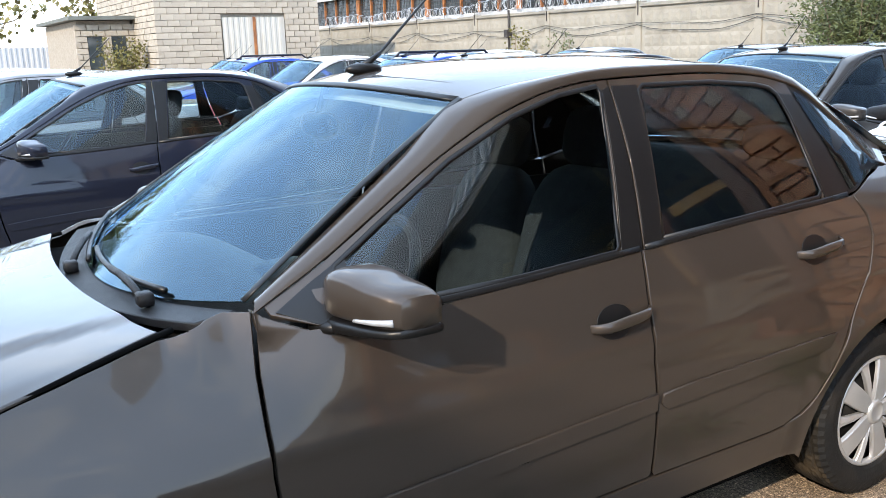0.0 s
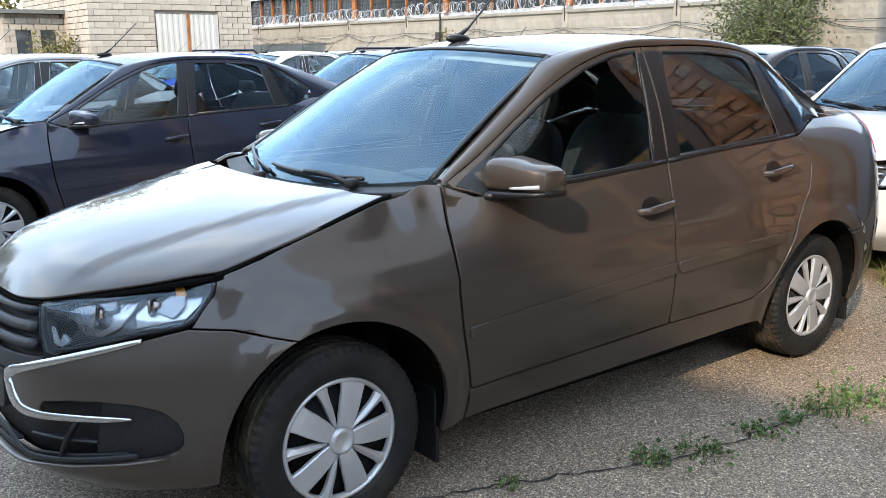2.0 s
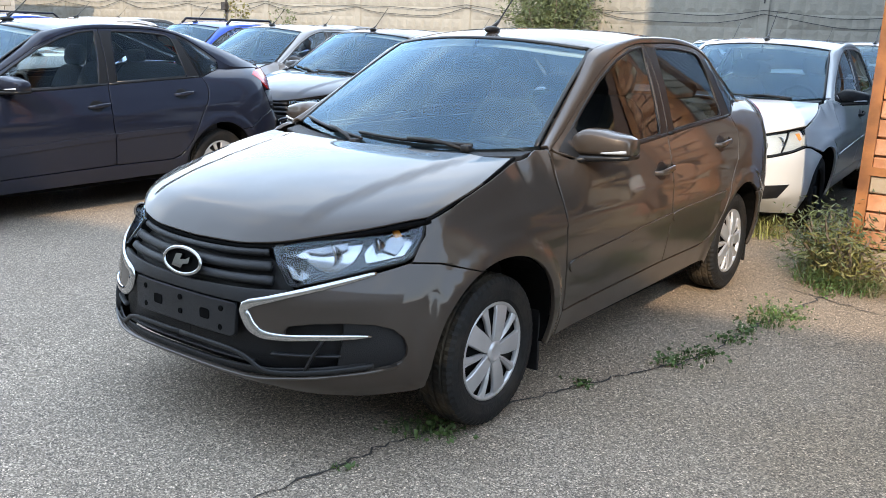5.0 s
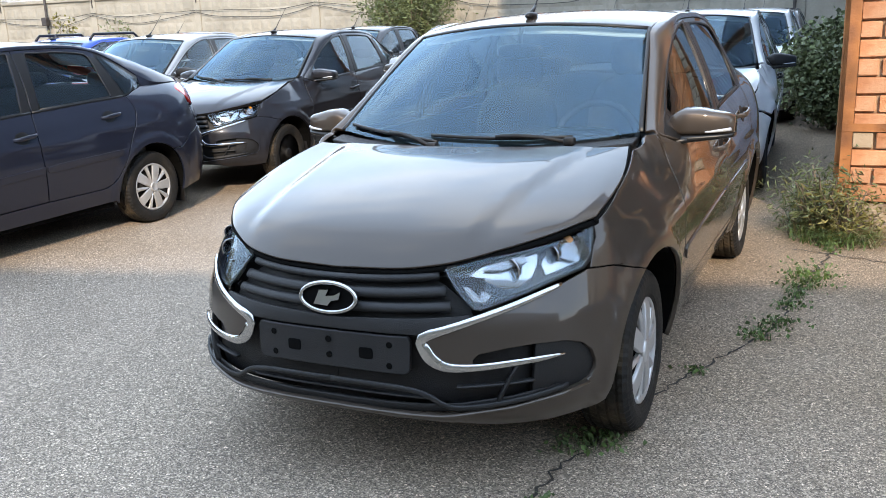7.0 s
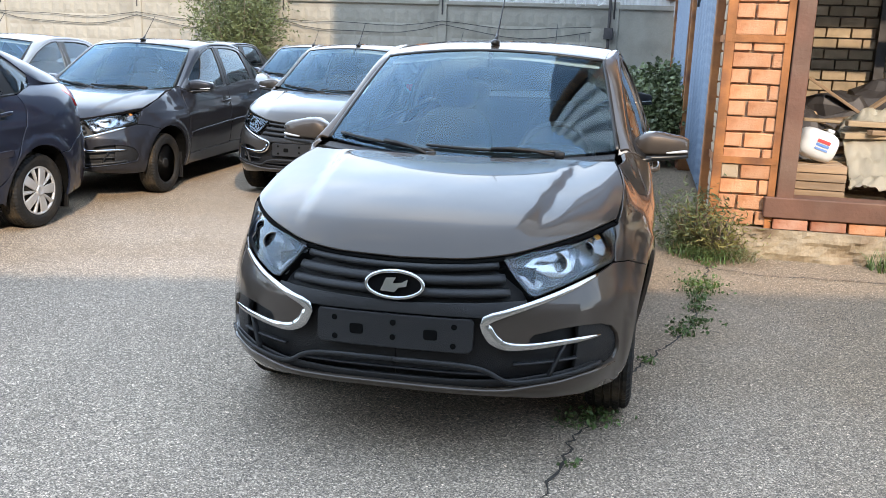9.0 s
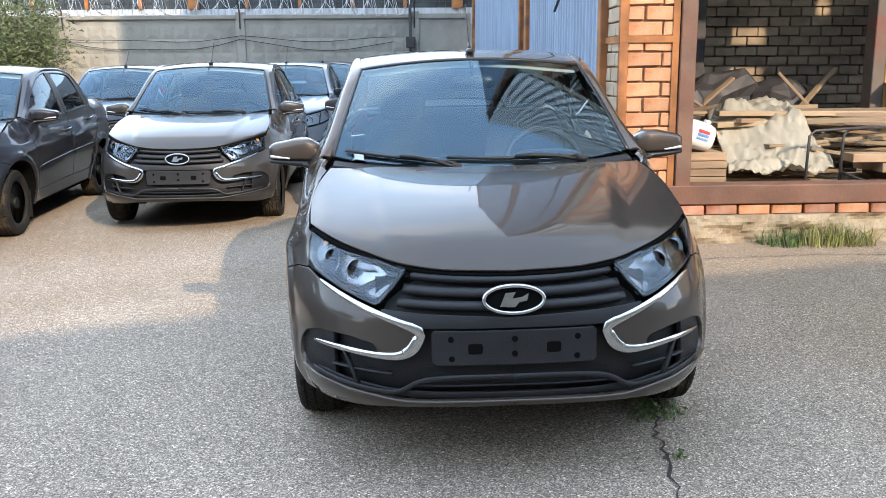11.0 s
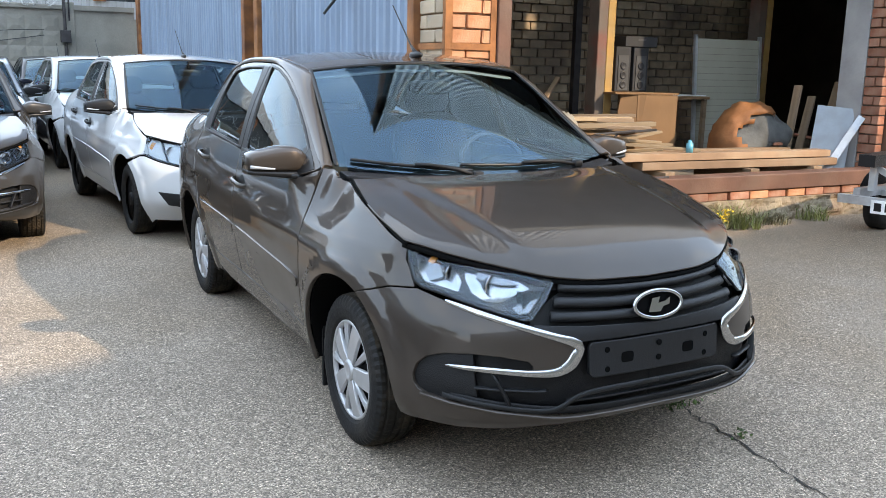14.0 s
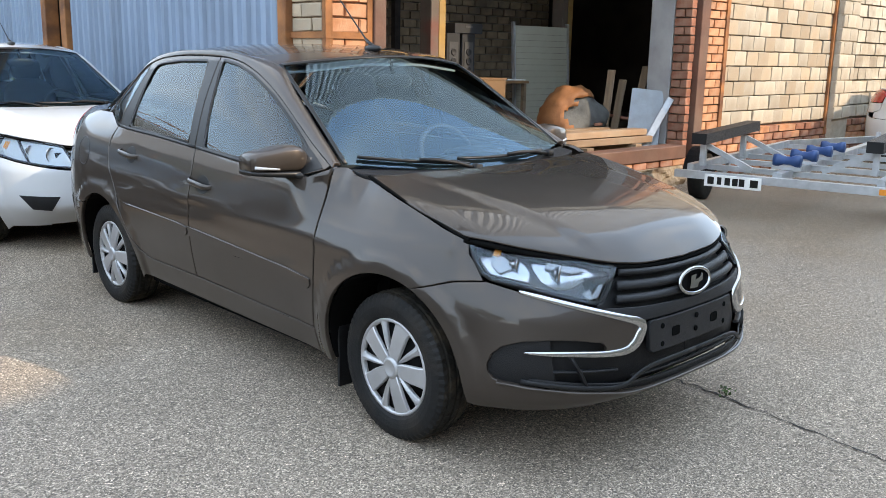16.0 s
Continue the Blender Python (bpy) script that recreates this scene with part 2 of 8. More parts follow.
M_BARK = mat("bark", (0.16, 0.12, 0.09), 0.9, 0, 0.3, 8, 0.5, 40)

# ---- mesh helpers ----
def finish(bm, name, material, smooth=False):
    me = bpy.data.meshes.new(name)
    bm.to_mesh(me)
    bm.free()
    for x in material if isinstance(material, (list, tuple)) else (material,):
        me.materials.append(x)
    if smooth:
        me.polygons.foreach_set("use_smooth", [True] * len(me.polygons))
    return me


def thing(name, label, category, at=None, group="", kind=""):
    ob = new(name)
    ob.matrix_world = at or Matrix()
    return tagged(ob, label, category, group, kind)


def part(name, bm, material, parent, label="", smooth=False, at=None):
    ob = new(name, finish(bm, name, material, smooth))
    ob.parent = parent
    if at is not None:
        ob.matrix_basis = at
    if label:
        tagged(ob, label)
    return ob


def solid(name, bm, material, label, category, kind="", smooth=False, group=""):
    return tagged(new(name, finish(bm, name, material, smooth)), label, category, group, kind)


def box(bm, x0, x1, y0, y1, z0, z1, m=None, bevel=0.0):
    vs = [bm.verts.new(Vector(c)) for c in ((x0, y0, z0), (x1, y0, z0), (x1, y1, z0), (x0, y1, z0), (x0, y0, z1), (x1, y0, z1), (x1, y1, z1), (x0, y1, z1))]
    fs = [bm.faces.new([vs[i] for i in f]) for f in ((3, 2, 1, 0), (4, 5, 6, 7), (0, 1, 5, 4), (1, 2, 6, 5), (2, 3, 7, 6), (3, 0, 4, 7))]
    if bevel:
        got = bmesh.ops.bevel(bm, geom=list({e for f in fs for e in f.edges}), offset=bevel, segments=1, affect="EDGES")
        vs = list({v for f in got["faces"] for v in f.verts} | {v for v in vs if v.is_valid})
    if m is not None:
        bmesh.ops.transform(bm, matrix=m, verts=[v for v in vs if v.is_valid])
    return vs


def boxm(*a, **k):
    bm = bmesh.new()
    box(bm, *a, **k)
    return bm


def tube(bm, pts, r, sides=6, closed=False, taper=None):
    """A round bar through pts."""
    pts = [Vector(p) for p in pts]
    rings, n = [], len(pts)
    side = None
    for i, p in enumerate(pts):
        d = (pts[(i + 1) % n] - pts[i - 1]) if closed else (pts[min(i + 1, n - 1)] - pts[max(i - 1, 0)])
        d.normalize()
        if side is None:
            side = d.orthogonal().normalized()
        side = (side - d * side.dot(d)).normalized()
        up = d.cross(side)
        k = r if taper is None else r + (taper - r) * i / max(1, n - 1)
        rings.append([bm.verts.new(p + k * (math.cos(a) * side + math.sin(a) * up)) for a in (2 * math.pi * j / sides for j in range(sides))])
    for i in range(n if closed else n - 1):
        a, b = rings[i], rings[(i + 1) % n]
        for j in range(sides):
            bm.faces.new((a[j], a[(j + 1) % sides], b[(j + 1) % sides], b[j]))
    if not closed:
        bm.faces.new(rings[0][::-1])
        bm.faces.new(rings[-1])


def turned(bm, profile, axis="x", sides=32, m=None, caps=True):
    """A turned body: profile of (along the axis, radius)."""
    rings = []
    for h, r in profile:
        ring = []
        for j in range(sides):
            a = 2 * math.pi * j / sides
            c, s = r * math.cos(a), r * math.sin(a)
            ring.append(bm.verts.new((h, c, s) if axis == "x" else (c, h, s) if axis == "y" else (c, s, h)))
        rings.append(ring)
    for a, b in zip(rings, rings[1:]):
        for j in range(sides):
            bm.faces.new((a[j], a[(j + 1) % sides], b[(j + 1) % sides], b[j]))
    for ring, prof in ((rings[0], profile[0]), (rings[-1], profile[-1])):
        if caps and prof[1] > 1e-6:
            try:
                bm.faces.new(ring)
            except ValueError:
                pass
    bmesh.ops.recalc_face_normals(bm, faces=bm.faces)
    if m is not None:
        bmesh.ops.transform(bm, matrix=m, verts=bm.verts)


def corrugated(length, z0, z1, pitch=0.12, depth=0.025, thick=0.004):
    """A ribbed sheet along x, ribs upright, its face to -y."""
    bm = bmesh.new()
    n = int(length / pitch)
    xs = []
    for i in range(n):
        a = i * pitch
        xs += [(a, 0), (a + pitch * 0.35, 0), (a + pitch * 0.5, -depth), (a + pitch * 0.85, -depth)]
    xs.append((length, 0))
    for off in (0, thick):
        lo = [bm.verts.new((x, y + off, z0)) for x, y in xs]
        hi = [bm.verts.new((x, y + off, z1)) for x, y in xs]
        for i in range(len(xs) - 1):
            bm.faces.new((lo[i], lo[i + 1], hi[i + 1], hi[i]) if not off else (lo[i], hi[i], hi[i + 1], lo[i + 1]))
    return bm


BRICK_MESHES = {}


def brick_mesh(l, d, h, material, k):
    """One of a few chipped bricks of a size, its face towards -y, centred."""
    key = (round(l, 3), round(d, 3), round(h, 3), material.name, k)
    if key not in BRICK_MESHES:
        rnd = random.Random(hash((k, 7)) + int(l * 1000))
        bm = bmesh.new()
        box(bm, -l / 2, l / 2, -d / 2, d / 2, -h / 2, h / 2, bevel=min(0.006, h * 0.08))
        for v in bm.verts:
            v.co += Vector((rnd.uniform(-1, 1), rnd.uniform(-1, 1), rnd.uniform(-1, 1))) * 0.003
        BRICK_MESHES[key] = finish(bm, "brick", material)
    return BRICK_MESHES[key]


def courses(width, height, l, h, gap, holes=()):
    """The bricks of a wall: centre along it, centre up it, length; holes are (x0, x1, z0, z1)."""
    row, z = 0, h / 2 + gap / 2
    while z + h / 2 <= height + 0.02:
        x = -(l + gap) / 2 * (row % 2)
        while x < width - 0.02:
            a, b = max(x, 0), min(x + l, width)
            for h0, h1, k0, k1 in holes:
                if k0 < z < k1:
                    if a < h0 < b:
                        b = h0
                    elif a < h1 < b:
                        a = h1
                    elif h0 <= a and b <= h1:
                        b = a
            if b - a > 0.04:
                yield (a + b) / 2, z, b - a
            x += l + gap
        z += h + gap
        row += 1


def brick_wall(parent, m, width, height, material, l=0.25, h=0.088, d=0.1, gap=0.012, single=0, holes=(), pick=None, uneven=0.004, alt=None):
    """Bricks in front of a backing. m: the wall's lower left corner, along +x, face to -y. single: how many become parts of their own."""
    rnd = random.Random(int(width * 100) + int(height * 10))
    verts, faces, mats, made = [], [], [], 0
    for x, z, bl in courses(width, height, l, h, gap, holes):
        y = d / 2 + rnd.uniform(-uneven, uneven)
        mt = material if alt is None or rnd.random() > alt[1] else alt[0]
        if made < single and (pick is None or pick(x, z)):
            bl = round(bl / 0.02) * 0.02
            ob = new("brick", brick_mesh(max(bl, 0.04), d, h, mt, rnd.randrange(3)))
            ob.parent = parent
            ob.matrix_basis = m @ Matrix.Translation((x, y, z))
            made += 1
            continue
        i = len(verts)
        c = 0.004
        for px, py, pz in ((-1, -1, -1), (1, -1, -1), (1, -1, 1), (-1, -1, 1), (-1, 1, -1), (1, 1, -1), (1, 1, 1), (-1, 1, 1)):
            q = (x + px * (bl / 2 - (c if py < 0 else 0)), y + py * d / 2, z + pz * (h / 2 - (c if py < 0 else 0)))
            q = (q[0] + rnd.uniform(-0.003, 0.003), q[1] + rnd.uniform(-0.003, 0.003), q[2] + rnd.uniform(-0.003, 0.003))
            verts.append(m @ Vector(q))
        faces += [tuple(i + j for j in f) for f in ((0, 1, 2, 3), (0, 4, 5, 1), (1, 5, 6, 2), (2, 6, 7, 3), (3, 7, 4, 0))]
        mats += [0 if mt is material else 1] * 5
    if verts:
        me = bpy.data.meshes.new("brickwork")
        me.from_pydata([tuple(v) for v in verts], [], faces)
        me.materials.append(material)
        if alt:
            me.materials.append(alt[0])
        me.polygons.foreach_set("material_index", mats)
        ob = new("brickwork", me)
        ob.parent = parent
        tagged(ob, kind="stuff")


# ---- ground: one sheet, sinking slightly where the row of cars stands ----
def ground_z(x, y):
    def st(a, b, v):
        t = min(1, max(0, (v - a) / (b - a)))
        return t * t * (3 - 2 * t)
    return -0.055 * st(1.1, 3.2, -x) * (1 - st(10, 13.5, y)) * (1 - st(17, 24, -x))


bm = bmesh.new()
gxs = [-350, -200, -120, -80, -50, -36] + [-28 + 0.8 * i for i in range(36)] + [2, 5, 9, 15, 25, 40, 80, 160, 350]
gys = [-350, -160, -80, -40, -20, -12] + [-6 + 1.0 * i for i in range(21)] + [17, 22, 30, 50, 90, 180, 350]
gv = [[bm.verts.new((x, y, ground_z(x, y))) for y in gys] for x in gxs]
for a, b in zip(gv, gv[1:]):
    for j in range(len(gys) - 1):
        bm.faces.new((a[j], b[j], b[j + 1], a[j + 1]))
solid("ground", bm, M_ASPHALT, "worn grey asphalt yard with brown dust", "ground", "structure", smooth=True)

# ---- concrete fence along the back of the yard ----
FY = 16.4
fence = thing("wall_fence", "cream concrete panel fence with a coping and razor wire", "wall", pose(0, FY, 0), kind="structure")


def fence_panel(width):
    """A cast panel with a coping, a sunk field and rows of shallow bosses."""
    bm = bmesh.new()
    box(bm, 0.1, width - 0.1, 0, 0.12, 0, 2.42)
    box(bm, 0.08, width - 0.08, -0.07, 0.16, 2.42, 2.52, bevel=0.015)
    nx, nz = int((width - 0.4) / 0.31), 7
    w, h = (width - 0.4) / nx, 2.2 / nz
    for i in range(nx):
        for j in range(nz):
            x, z = 0.2 + i * w, 0.1 + j * h
            vs = [bm.verts.new((x + a * w, -0.002, z + b * h)) for a, b in ((0, 0), (1, 0), (1, 1), (0, 1))]
            top = [bm.verts.new((x + a * w, -0.022, z + b * h)) for a, b in ((0.3, 0.3), (0.7, 0.3), (0.7, 0.7), (0.3, 0.7))]
            bm.faces.new(top)
            for k in range(4):
                bm.faces.new((vs[k], vs[(k + 1) % 4], top[(k + 1) % 4], top[k]))
    return finish(bm, "panel", M_CONCRETE)


PANEL = fence_panel(4.0)
POST = finish(boxm(-0.11, 0.11, -0.04, 0.18, 0, 2.58, bevel=0.015), "post", M_CONCRETE)
ARM = bmesh.new()
tube(ARM, [(0, -0.05, 2.2), (0, -0.06, 2.6), (0.0, -0.32, 2.95)], 0.018, 5)
ARM = finish(ARM, "bracket", M_DARKSTEEL)
for k in range(-8, 3):
    x = -8.1 + 4 * k
    for nm, me in (("post", POST), ("bracket", ARM)) + ((("panel", PANEL),) if k < 2 else ()):
        ob = new(nm, me)
        ob.parent = fence
        ob.matrix_basis = pose(x, 0, 0)
bm = boxm(0.1, 1.3, 0, 0.12, 0, 2.42)
box(bm, 0.1, 1.3, -0.07, 0.16, 2.42, 2.52)
part("panel", bm, M_CONCRETE, fence, at=pose(-0.1, 0, 0))
# razor wire
bm = bmesh.new()
rnd = random.Random(3)
x0, x1, turns = -36.0, -0.3, 150
for strand in (0, 1):
    pts, steps = [], turns * 10
    for i in range(steps + 1):
        u = i / steps
        a = 2 * math.pi * turns * u + strand * math.pi
        r = 0.19 + 0.04 * math.sin(u * 90 + strand)
        pts.append((x0 + (x1 - x0) * u + 0.16 * math.sin(a * 0.5 + strand), -0.16 + r * math.cos(a), 2.74 + r * math.sin(a) + 0.05 * math.sin(u * 37)))
    tube(bm, pts, 0.006, 3)
part("razor_wire", bm, M_WIRE, fence, "coiled razor wire")
bm = bmesh.new()
for dz, sag in ((2.03, 0.10), (1.97, 0.24)):
    pts = []
    for k in range(-8, 2):
        for i in range(8):
            u = i / 8
            x = -8.1 + 4 * (k + u)
            pts.append((x, -0.07, dz - sag * 4 * u * (1 - u) + 0.03 * math.sin(x * 2.3 + sag * 40)))
    tube(bm, pts, 0.010, 4)
part("cable", bm, M_CABLE, fence, "black cables slung along the wall")
for x in (-0.2, -22.0):
    bm = bmesh.new()
    tube(bm, [(x, -0.12, 0), (x, -0.12, 3.6)], 0.035, 6)
    box(bm, x - 0.1, x + 0.1, -0.26, -0.1, 1.75, 2.0, bevel=0.01)
    part("conduit_pole", bm, M_DARKSTEEL, fence, "grey conduit pole with a junction box")

# ---- long workshop behind the fence ----
shop = thing("workshop_building", "long workshop with meshed windows and white ribbed fascia", "building", pose(0, 22.5, 0))
WX0, WX1 = -53.0, 6.0
part("wall", boxm(WX0, WX1, 0.1, 0.3, 0, 3.0), M_CONCRETE, shop)
bm = corrugated(WX1 - WX0, 2.55, 3.02, 0.2, 0.03)
part("lower_siding", bm, M_GREYSHEET, shop, at=pose(WX0, 0.05, 0))
bm = corrugated(WX1 - WX0, 4.42, 5.45, 0.26, 0.05)
part("fascia", bm, M_GREYSHEET, shop, "white ribbed metal fascia", at=pose(WX0, -0.35, 0))
part("roof", boxm(WX0, WX1, -0.3, 14, 5.3, 5.42), M_ROOF, shop)
bm = boxm(WX0, WX0 + 0.2, 0.3, 14, 0, 5.3)
part("end_wall", bm, M_DARKROOM, shop)
step = 1.55
nwin = int((WX1 - WX0) / step)
WPANE = finish(boxm(0.05, step - 0.05, 0.06, 0.08, 3.02, 4.45), "pane", M_WINDOW_DARK)
bm = bmesh.new()
for i in range(1, 9):
    box(bm, i * step / 9 - 0.008, i * step / 9 + 0.008, 0.0, 0.016, 3.02, 4.45)
for j in range(1, 8):
    box(bm, 0.05, step - 0.05, -0.004, 0.012, 3.02 + j * 0.18 - 0.008, 3.02 + j * 0.18 + 0.008)
WMESH = finish(bm, "mesh_grille", M_DARKSTEEL)
MUL = finish(boxm(-0.05, 0.05, -0.06, 0.12, 3.02, 4.45), "mullion", M_RUST)
COL = finish(boxm(-0.16, 0.16, -0.10, 0.12, 3.0, 4.45), "column", M_RUST)
for i in range(nwin):
    for nm, me in (("pane", WPANE), ("mesh_grille", WMESH), ("column", COL) if i % 5 == 0 else ("mullion", MUL)):
        ob = new(nm, me)
        ob.parent = shop
        ob.matrix_basis = pose(WX0 + i * step, 0, 0)
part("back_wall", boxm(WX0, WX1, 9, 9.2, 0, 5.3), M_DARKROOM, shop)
bm = bmesh.new()
for z in (5.7, 6.1):
    tube(bm, [(WX0 + 2, 0.5, z), (-8, 0.5, z)], 0.035, 5)
for i in range(10):
    tube(bm, [(WX0 + 2 + i * 2.3, 0.5, 5.4), (WX0 + 2 + i * 2.3, 0.5, 6.1)], 0.03, 5)
part("roof_rail", bm, M_RUST, shop, "rusty pipe railing")

# ---- white block building at the far corner ----
wb = thing("block_garage", "pale block building with a two-leaf white gate", "building", pose(-28.0, 6.4, 0))
M_PALEMORTAR = mat("pale_mortar", (0.30, 0.265, 0.22), 0.95, 0, 0.15, 12, 0.6, 70)
part("wall", boxm(-9, -0.1, 0.1, 5.7, 0, 4.3), M_PALEMORTAR, wb)
brick_wall(wb, pose(0, 0, 0, 0, 0, 90), 5.8, 4.3, M_BLOCK, l=0.39, h=0.188, d=0.1, gap=0.014, single=290, holes=((2.2, 4.52, 0, 2.75),))
brick_wall(wb, pose(-9, 0, 0), 9.0, 4.3, M_BLOCK, l=0.39, h=0.188, d=0.1, gap=0.014)
part("roof", boxm(-9.2, 0.25, -0.25, 6.0, 4.32, 4.5), M_ROOF, wb)
for y in (2.24, 3.38):
    bm = corrugated(1.10, 0.05, 2.7, 0.2, 0.02)
    part("gate_leaf", bm, M_GATE, wb, "white gate leaf streaked with rust", at=pose(0.01, y, 0, 0, 0, 90))
part("gate_post", boxm(-0.08, 0.04, 3.32, 3.42, 0, 2.72), M_RUST, wb)
annex = thing("low_annex", "low pale block shed with small windows", "building", pose(-31.0, 2.2, 0))
part("wall", boxm(-7, -0.1, 2.3, 4.1, 0, 2.75), M_PALEMORTAR, annex)
brick_wall(annex, pose(0, 2.2, 0, 0, 0, 90), 2.0, 2.75, M_BLOCK, l=0.39, h=0.188, d=0.1, gap=0.014, holes=((0.4, 0.9, 1.1, 2.2), (1.2, 1.7, 1.1, 2.2)))
part("roof", boxm(-7.2, 0.3, 2.0, 4.2, 2.77, 2.9), M_ROOF, annex)
for y in (2.6, 3.4):
    part("window", boxm(-0.06, -0.03, y, y + 0.5, 1.1, 2.2), M_WINDOW_DARK, annex)
yard_fence = thing("sheet_fence", "grey ribbed metal fence at the yard's end", "fence", pose(-48, -14, 0, 0, 0, 90), kind="structure")
part("sheet", corrugated(26, 0.1, 2.1, 0.25, 0.04), M_GREYSHEET, yard_fence)

# ---- garage: front towards -y, blue ribbed west side ----
GX, GY = 1.28, 2.0
garage = thing("garage_building", "brick garage with a wide open bay and ribbed cladding", "building", kind="structure")
# west side
for y0, y1 in ((2.62, 7.0), (7.75, 16.2)):
    bm = corrugated(y1 - y0, 0.25, 13.0, 0.15, 0.03)
    part("blue_sheet", bm, M_BLUE, garage, "faded blue ribbed metal sheet", at=pose(GX + 0.02, y1, 0, 0, 0, -90))
for y, w in ((7.05, 0.16), (7.65, 0.14), (16.1, 0.3), (2.52, 0.12)):
    part("post", boxm(GX - 0.06, GX + 0.1, y - w / 2, y + w / 2, 0, 13.0, bevel=0.008), M_RUST, garage, "rusty steel post")
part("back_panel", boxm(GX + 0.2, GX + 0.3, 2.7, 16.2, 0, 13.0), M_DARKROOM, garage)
bm = boxm(GX - 0.02, GX + 0.2, 7.1, 16.2, 0, 0.62)
part("plinth", bm, M_MORTAR, garage)
brick_wall(garage, pose(GX - 0.08, 16.2, 0, 0, 0, -90), 9.1, 0.62, M_BRICK_R, single=0)
# west pier
P0, P1, PTOP = GX, 1.70, 4.7
part("pier_core", boxm(P0 + 0.03, P1 - 0.01, GY + 0.03, GY + 0.46, 0.3, PTOP), mat("pier_mortar", (0.34, 0.225, 0.145), 0.95, 0, 0.2, 12, 0.6, 70, dirt=(0.16, 0.11, 0.08), dscale=2, damt=0.5), garage)
bm = bmesh.new()
nx, nz = 170, 9
rows = []
for i in range(nx + 1):
    x = P0 - 0.04 + 5.12 * i / nx
    rows.append([bm.verts.new((x, GY - 0.055 + 0.05 * noise.noise((x * 5, z * 9, 0)) + 0.02 * noise.noise((x * 17, z * 25, 4)) - 0.03 * (1 - j / nz), z)) for j, z in ((j, 0.215 * j / nz) for j in range(nz + 1))])
for a, b in zip(rows, rows[1:]):
    for j in range(nz):
        bm.faces.new((a[j], b[j], b[j + 1], a[j + 1]))
for a, b in zip(rows, rows[1:]):
    bm.faces.new((a[-1], b[-1], bm.verts.new((b[-1].co.x, GY + 0.3, 0.215)), bm.verts.new((a[-1].co.x, GY + 0.3, 0.215))))
part("plinth", bm, mat("crumbling_plinth", (0.23, 0.178, 0.118), 0.95, 0, 0.2, 4, 0.8, 35, dirt=(0.12, 0.068, 0.042), dscale=2.5, damt=0.7, fine=0.25), garage, "crumbling yellowish concrete plinth")
for x, y in ((P0, GY), (P1, GY), (P0, GY + 0.47)):
    bm = bmesh.new()
    box(bm, x - 0.012 if x < P1 else x - 0.03, x + 0.052 if x < P1 else x + 0.02, y - 0.012, y, 0.05, PTOP)
    box(bm, x - 0.014, x - 0.002, y, y + 0.032, 0.05, PTOP)
    part("corner_angle", bm, M_RUST, garage, "rusty steel angle")
for z in (0.70, 1.56, 2.6, 3.6):
    part("tie_bar", boxm(P0, P1, GY - 0.014, GY - 0.002, z - 0.025, z + 0.025), M_RUST, garage)
    part("tie_bar", boxm(P0 - 0.015, P0 - 0.003, GY, GY + 0.46, z - 0.025, z + 0.025), M_RUST, garage)
part("door_post", boxm(P1 + 0.03, P1 + 0.15, GY - 0.03, GY + 0.1, 0.3, PTOP, bevel=0.006), M_BROWNSTEEL, garage, "rusty steel door post")
# threshold, lintel
part("threshold_beam", boxm(P1 - 0.05, 6.4, GY - 0.05, GY + 0.18, 0.30, 0.45, bevel=0.008), M_BROWNSTEEL, garage, "brown steel threshold beam")
part("lintel", boxm(P0, 6.7, GY + 0.02, GY + 0.45, PTOP, PTOP + 0.4), M_CONCRETE, garage)
part("roof", boxm(P0 + 0.02, 13.4, GY + 0.06, 16.2, 12.9, 13.0), M_ROOF, garage)
# pale sheets with deep square ribs
bm = bmesh.new()
pr, lastv = [], None
for i in range(56):
    x = 0.22 * i
    pr += [(x, 0.0), (x + 0.10, 0.0), (x + 0.107, 0.10), (x + 0.213, 0.10)]
for x, y in pr:
    va, vb = bm.verts.new((x, y, PTOP + 0.35)), bm.verts.new((x, y, 13.0))
    if lastv:
        bm.faces.new((lastv[0], va, vb, lastv[1]))
    lastv = (va, vb)
part("upper_cladding", bm, mat("white_sheet", (0.58, 0.59, 0.60), 0.45, 0.0, 0.08, 1.5, 0.1, 20, stretch=(1, 1, 0.15)), garage, "pale ribbed metal cladding", at=pose(P0, GY - 0.05, 0))
# east pier and block wall
E0 = 6.42
part("grey_column", boxm(6.43, 6.74, 2.26, 2.58, 0, PTOP, bevel=0.01), mat("grey_concrete", (0.33, 0.32, 0.31), 0.9, 0, 0.15, 3, 0.3, 30, dirt=(0.5, 0.49, 0.47), dscale=2, damt=0.5), garage, "grey concrete column")
part("pier_core", boxm(E0 + 0.06, 7.2, GY + 0.06, GY + 0.22, 0, PTOP), M_MORTAR, garage)
part("door_post", boxm(E0 + 0.14, E0 + 0.32, GY - 0.03, GY + 0.06, 0.2, PTOP, bevel=0.006), M_BROWNSTEEL, garage, "rusty steel door post")
part("wall_core", boxm(7.2, 14, GY + 0.08, GY + 0.46, 0, 7), M_MORTAR, garage)
for x in (7.16, 10.15):
    part("corner_angle", boxm(x - 0.03, x + 0.04, GY - 0.02, GY + 0.02, 0.4, PTOP), M_RUST, garage, "rusty steel angle")
part("pilaster_core", boxm(10.2, 10.75, GY - 0.08, GY + 0.1, 0.0, PTOP), M_OLDBLOCK, garage)
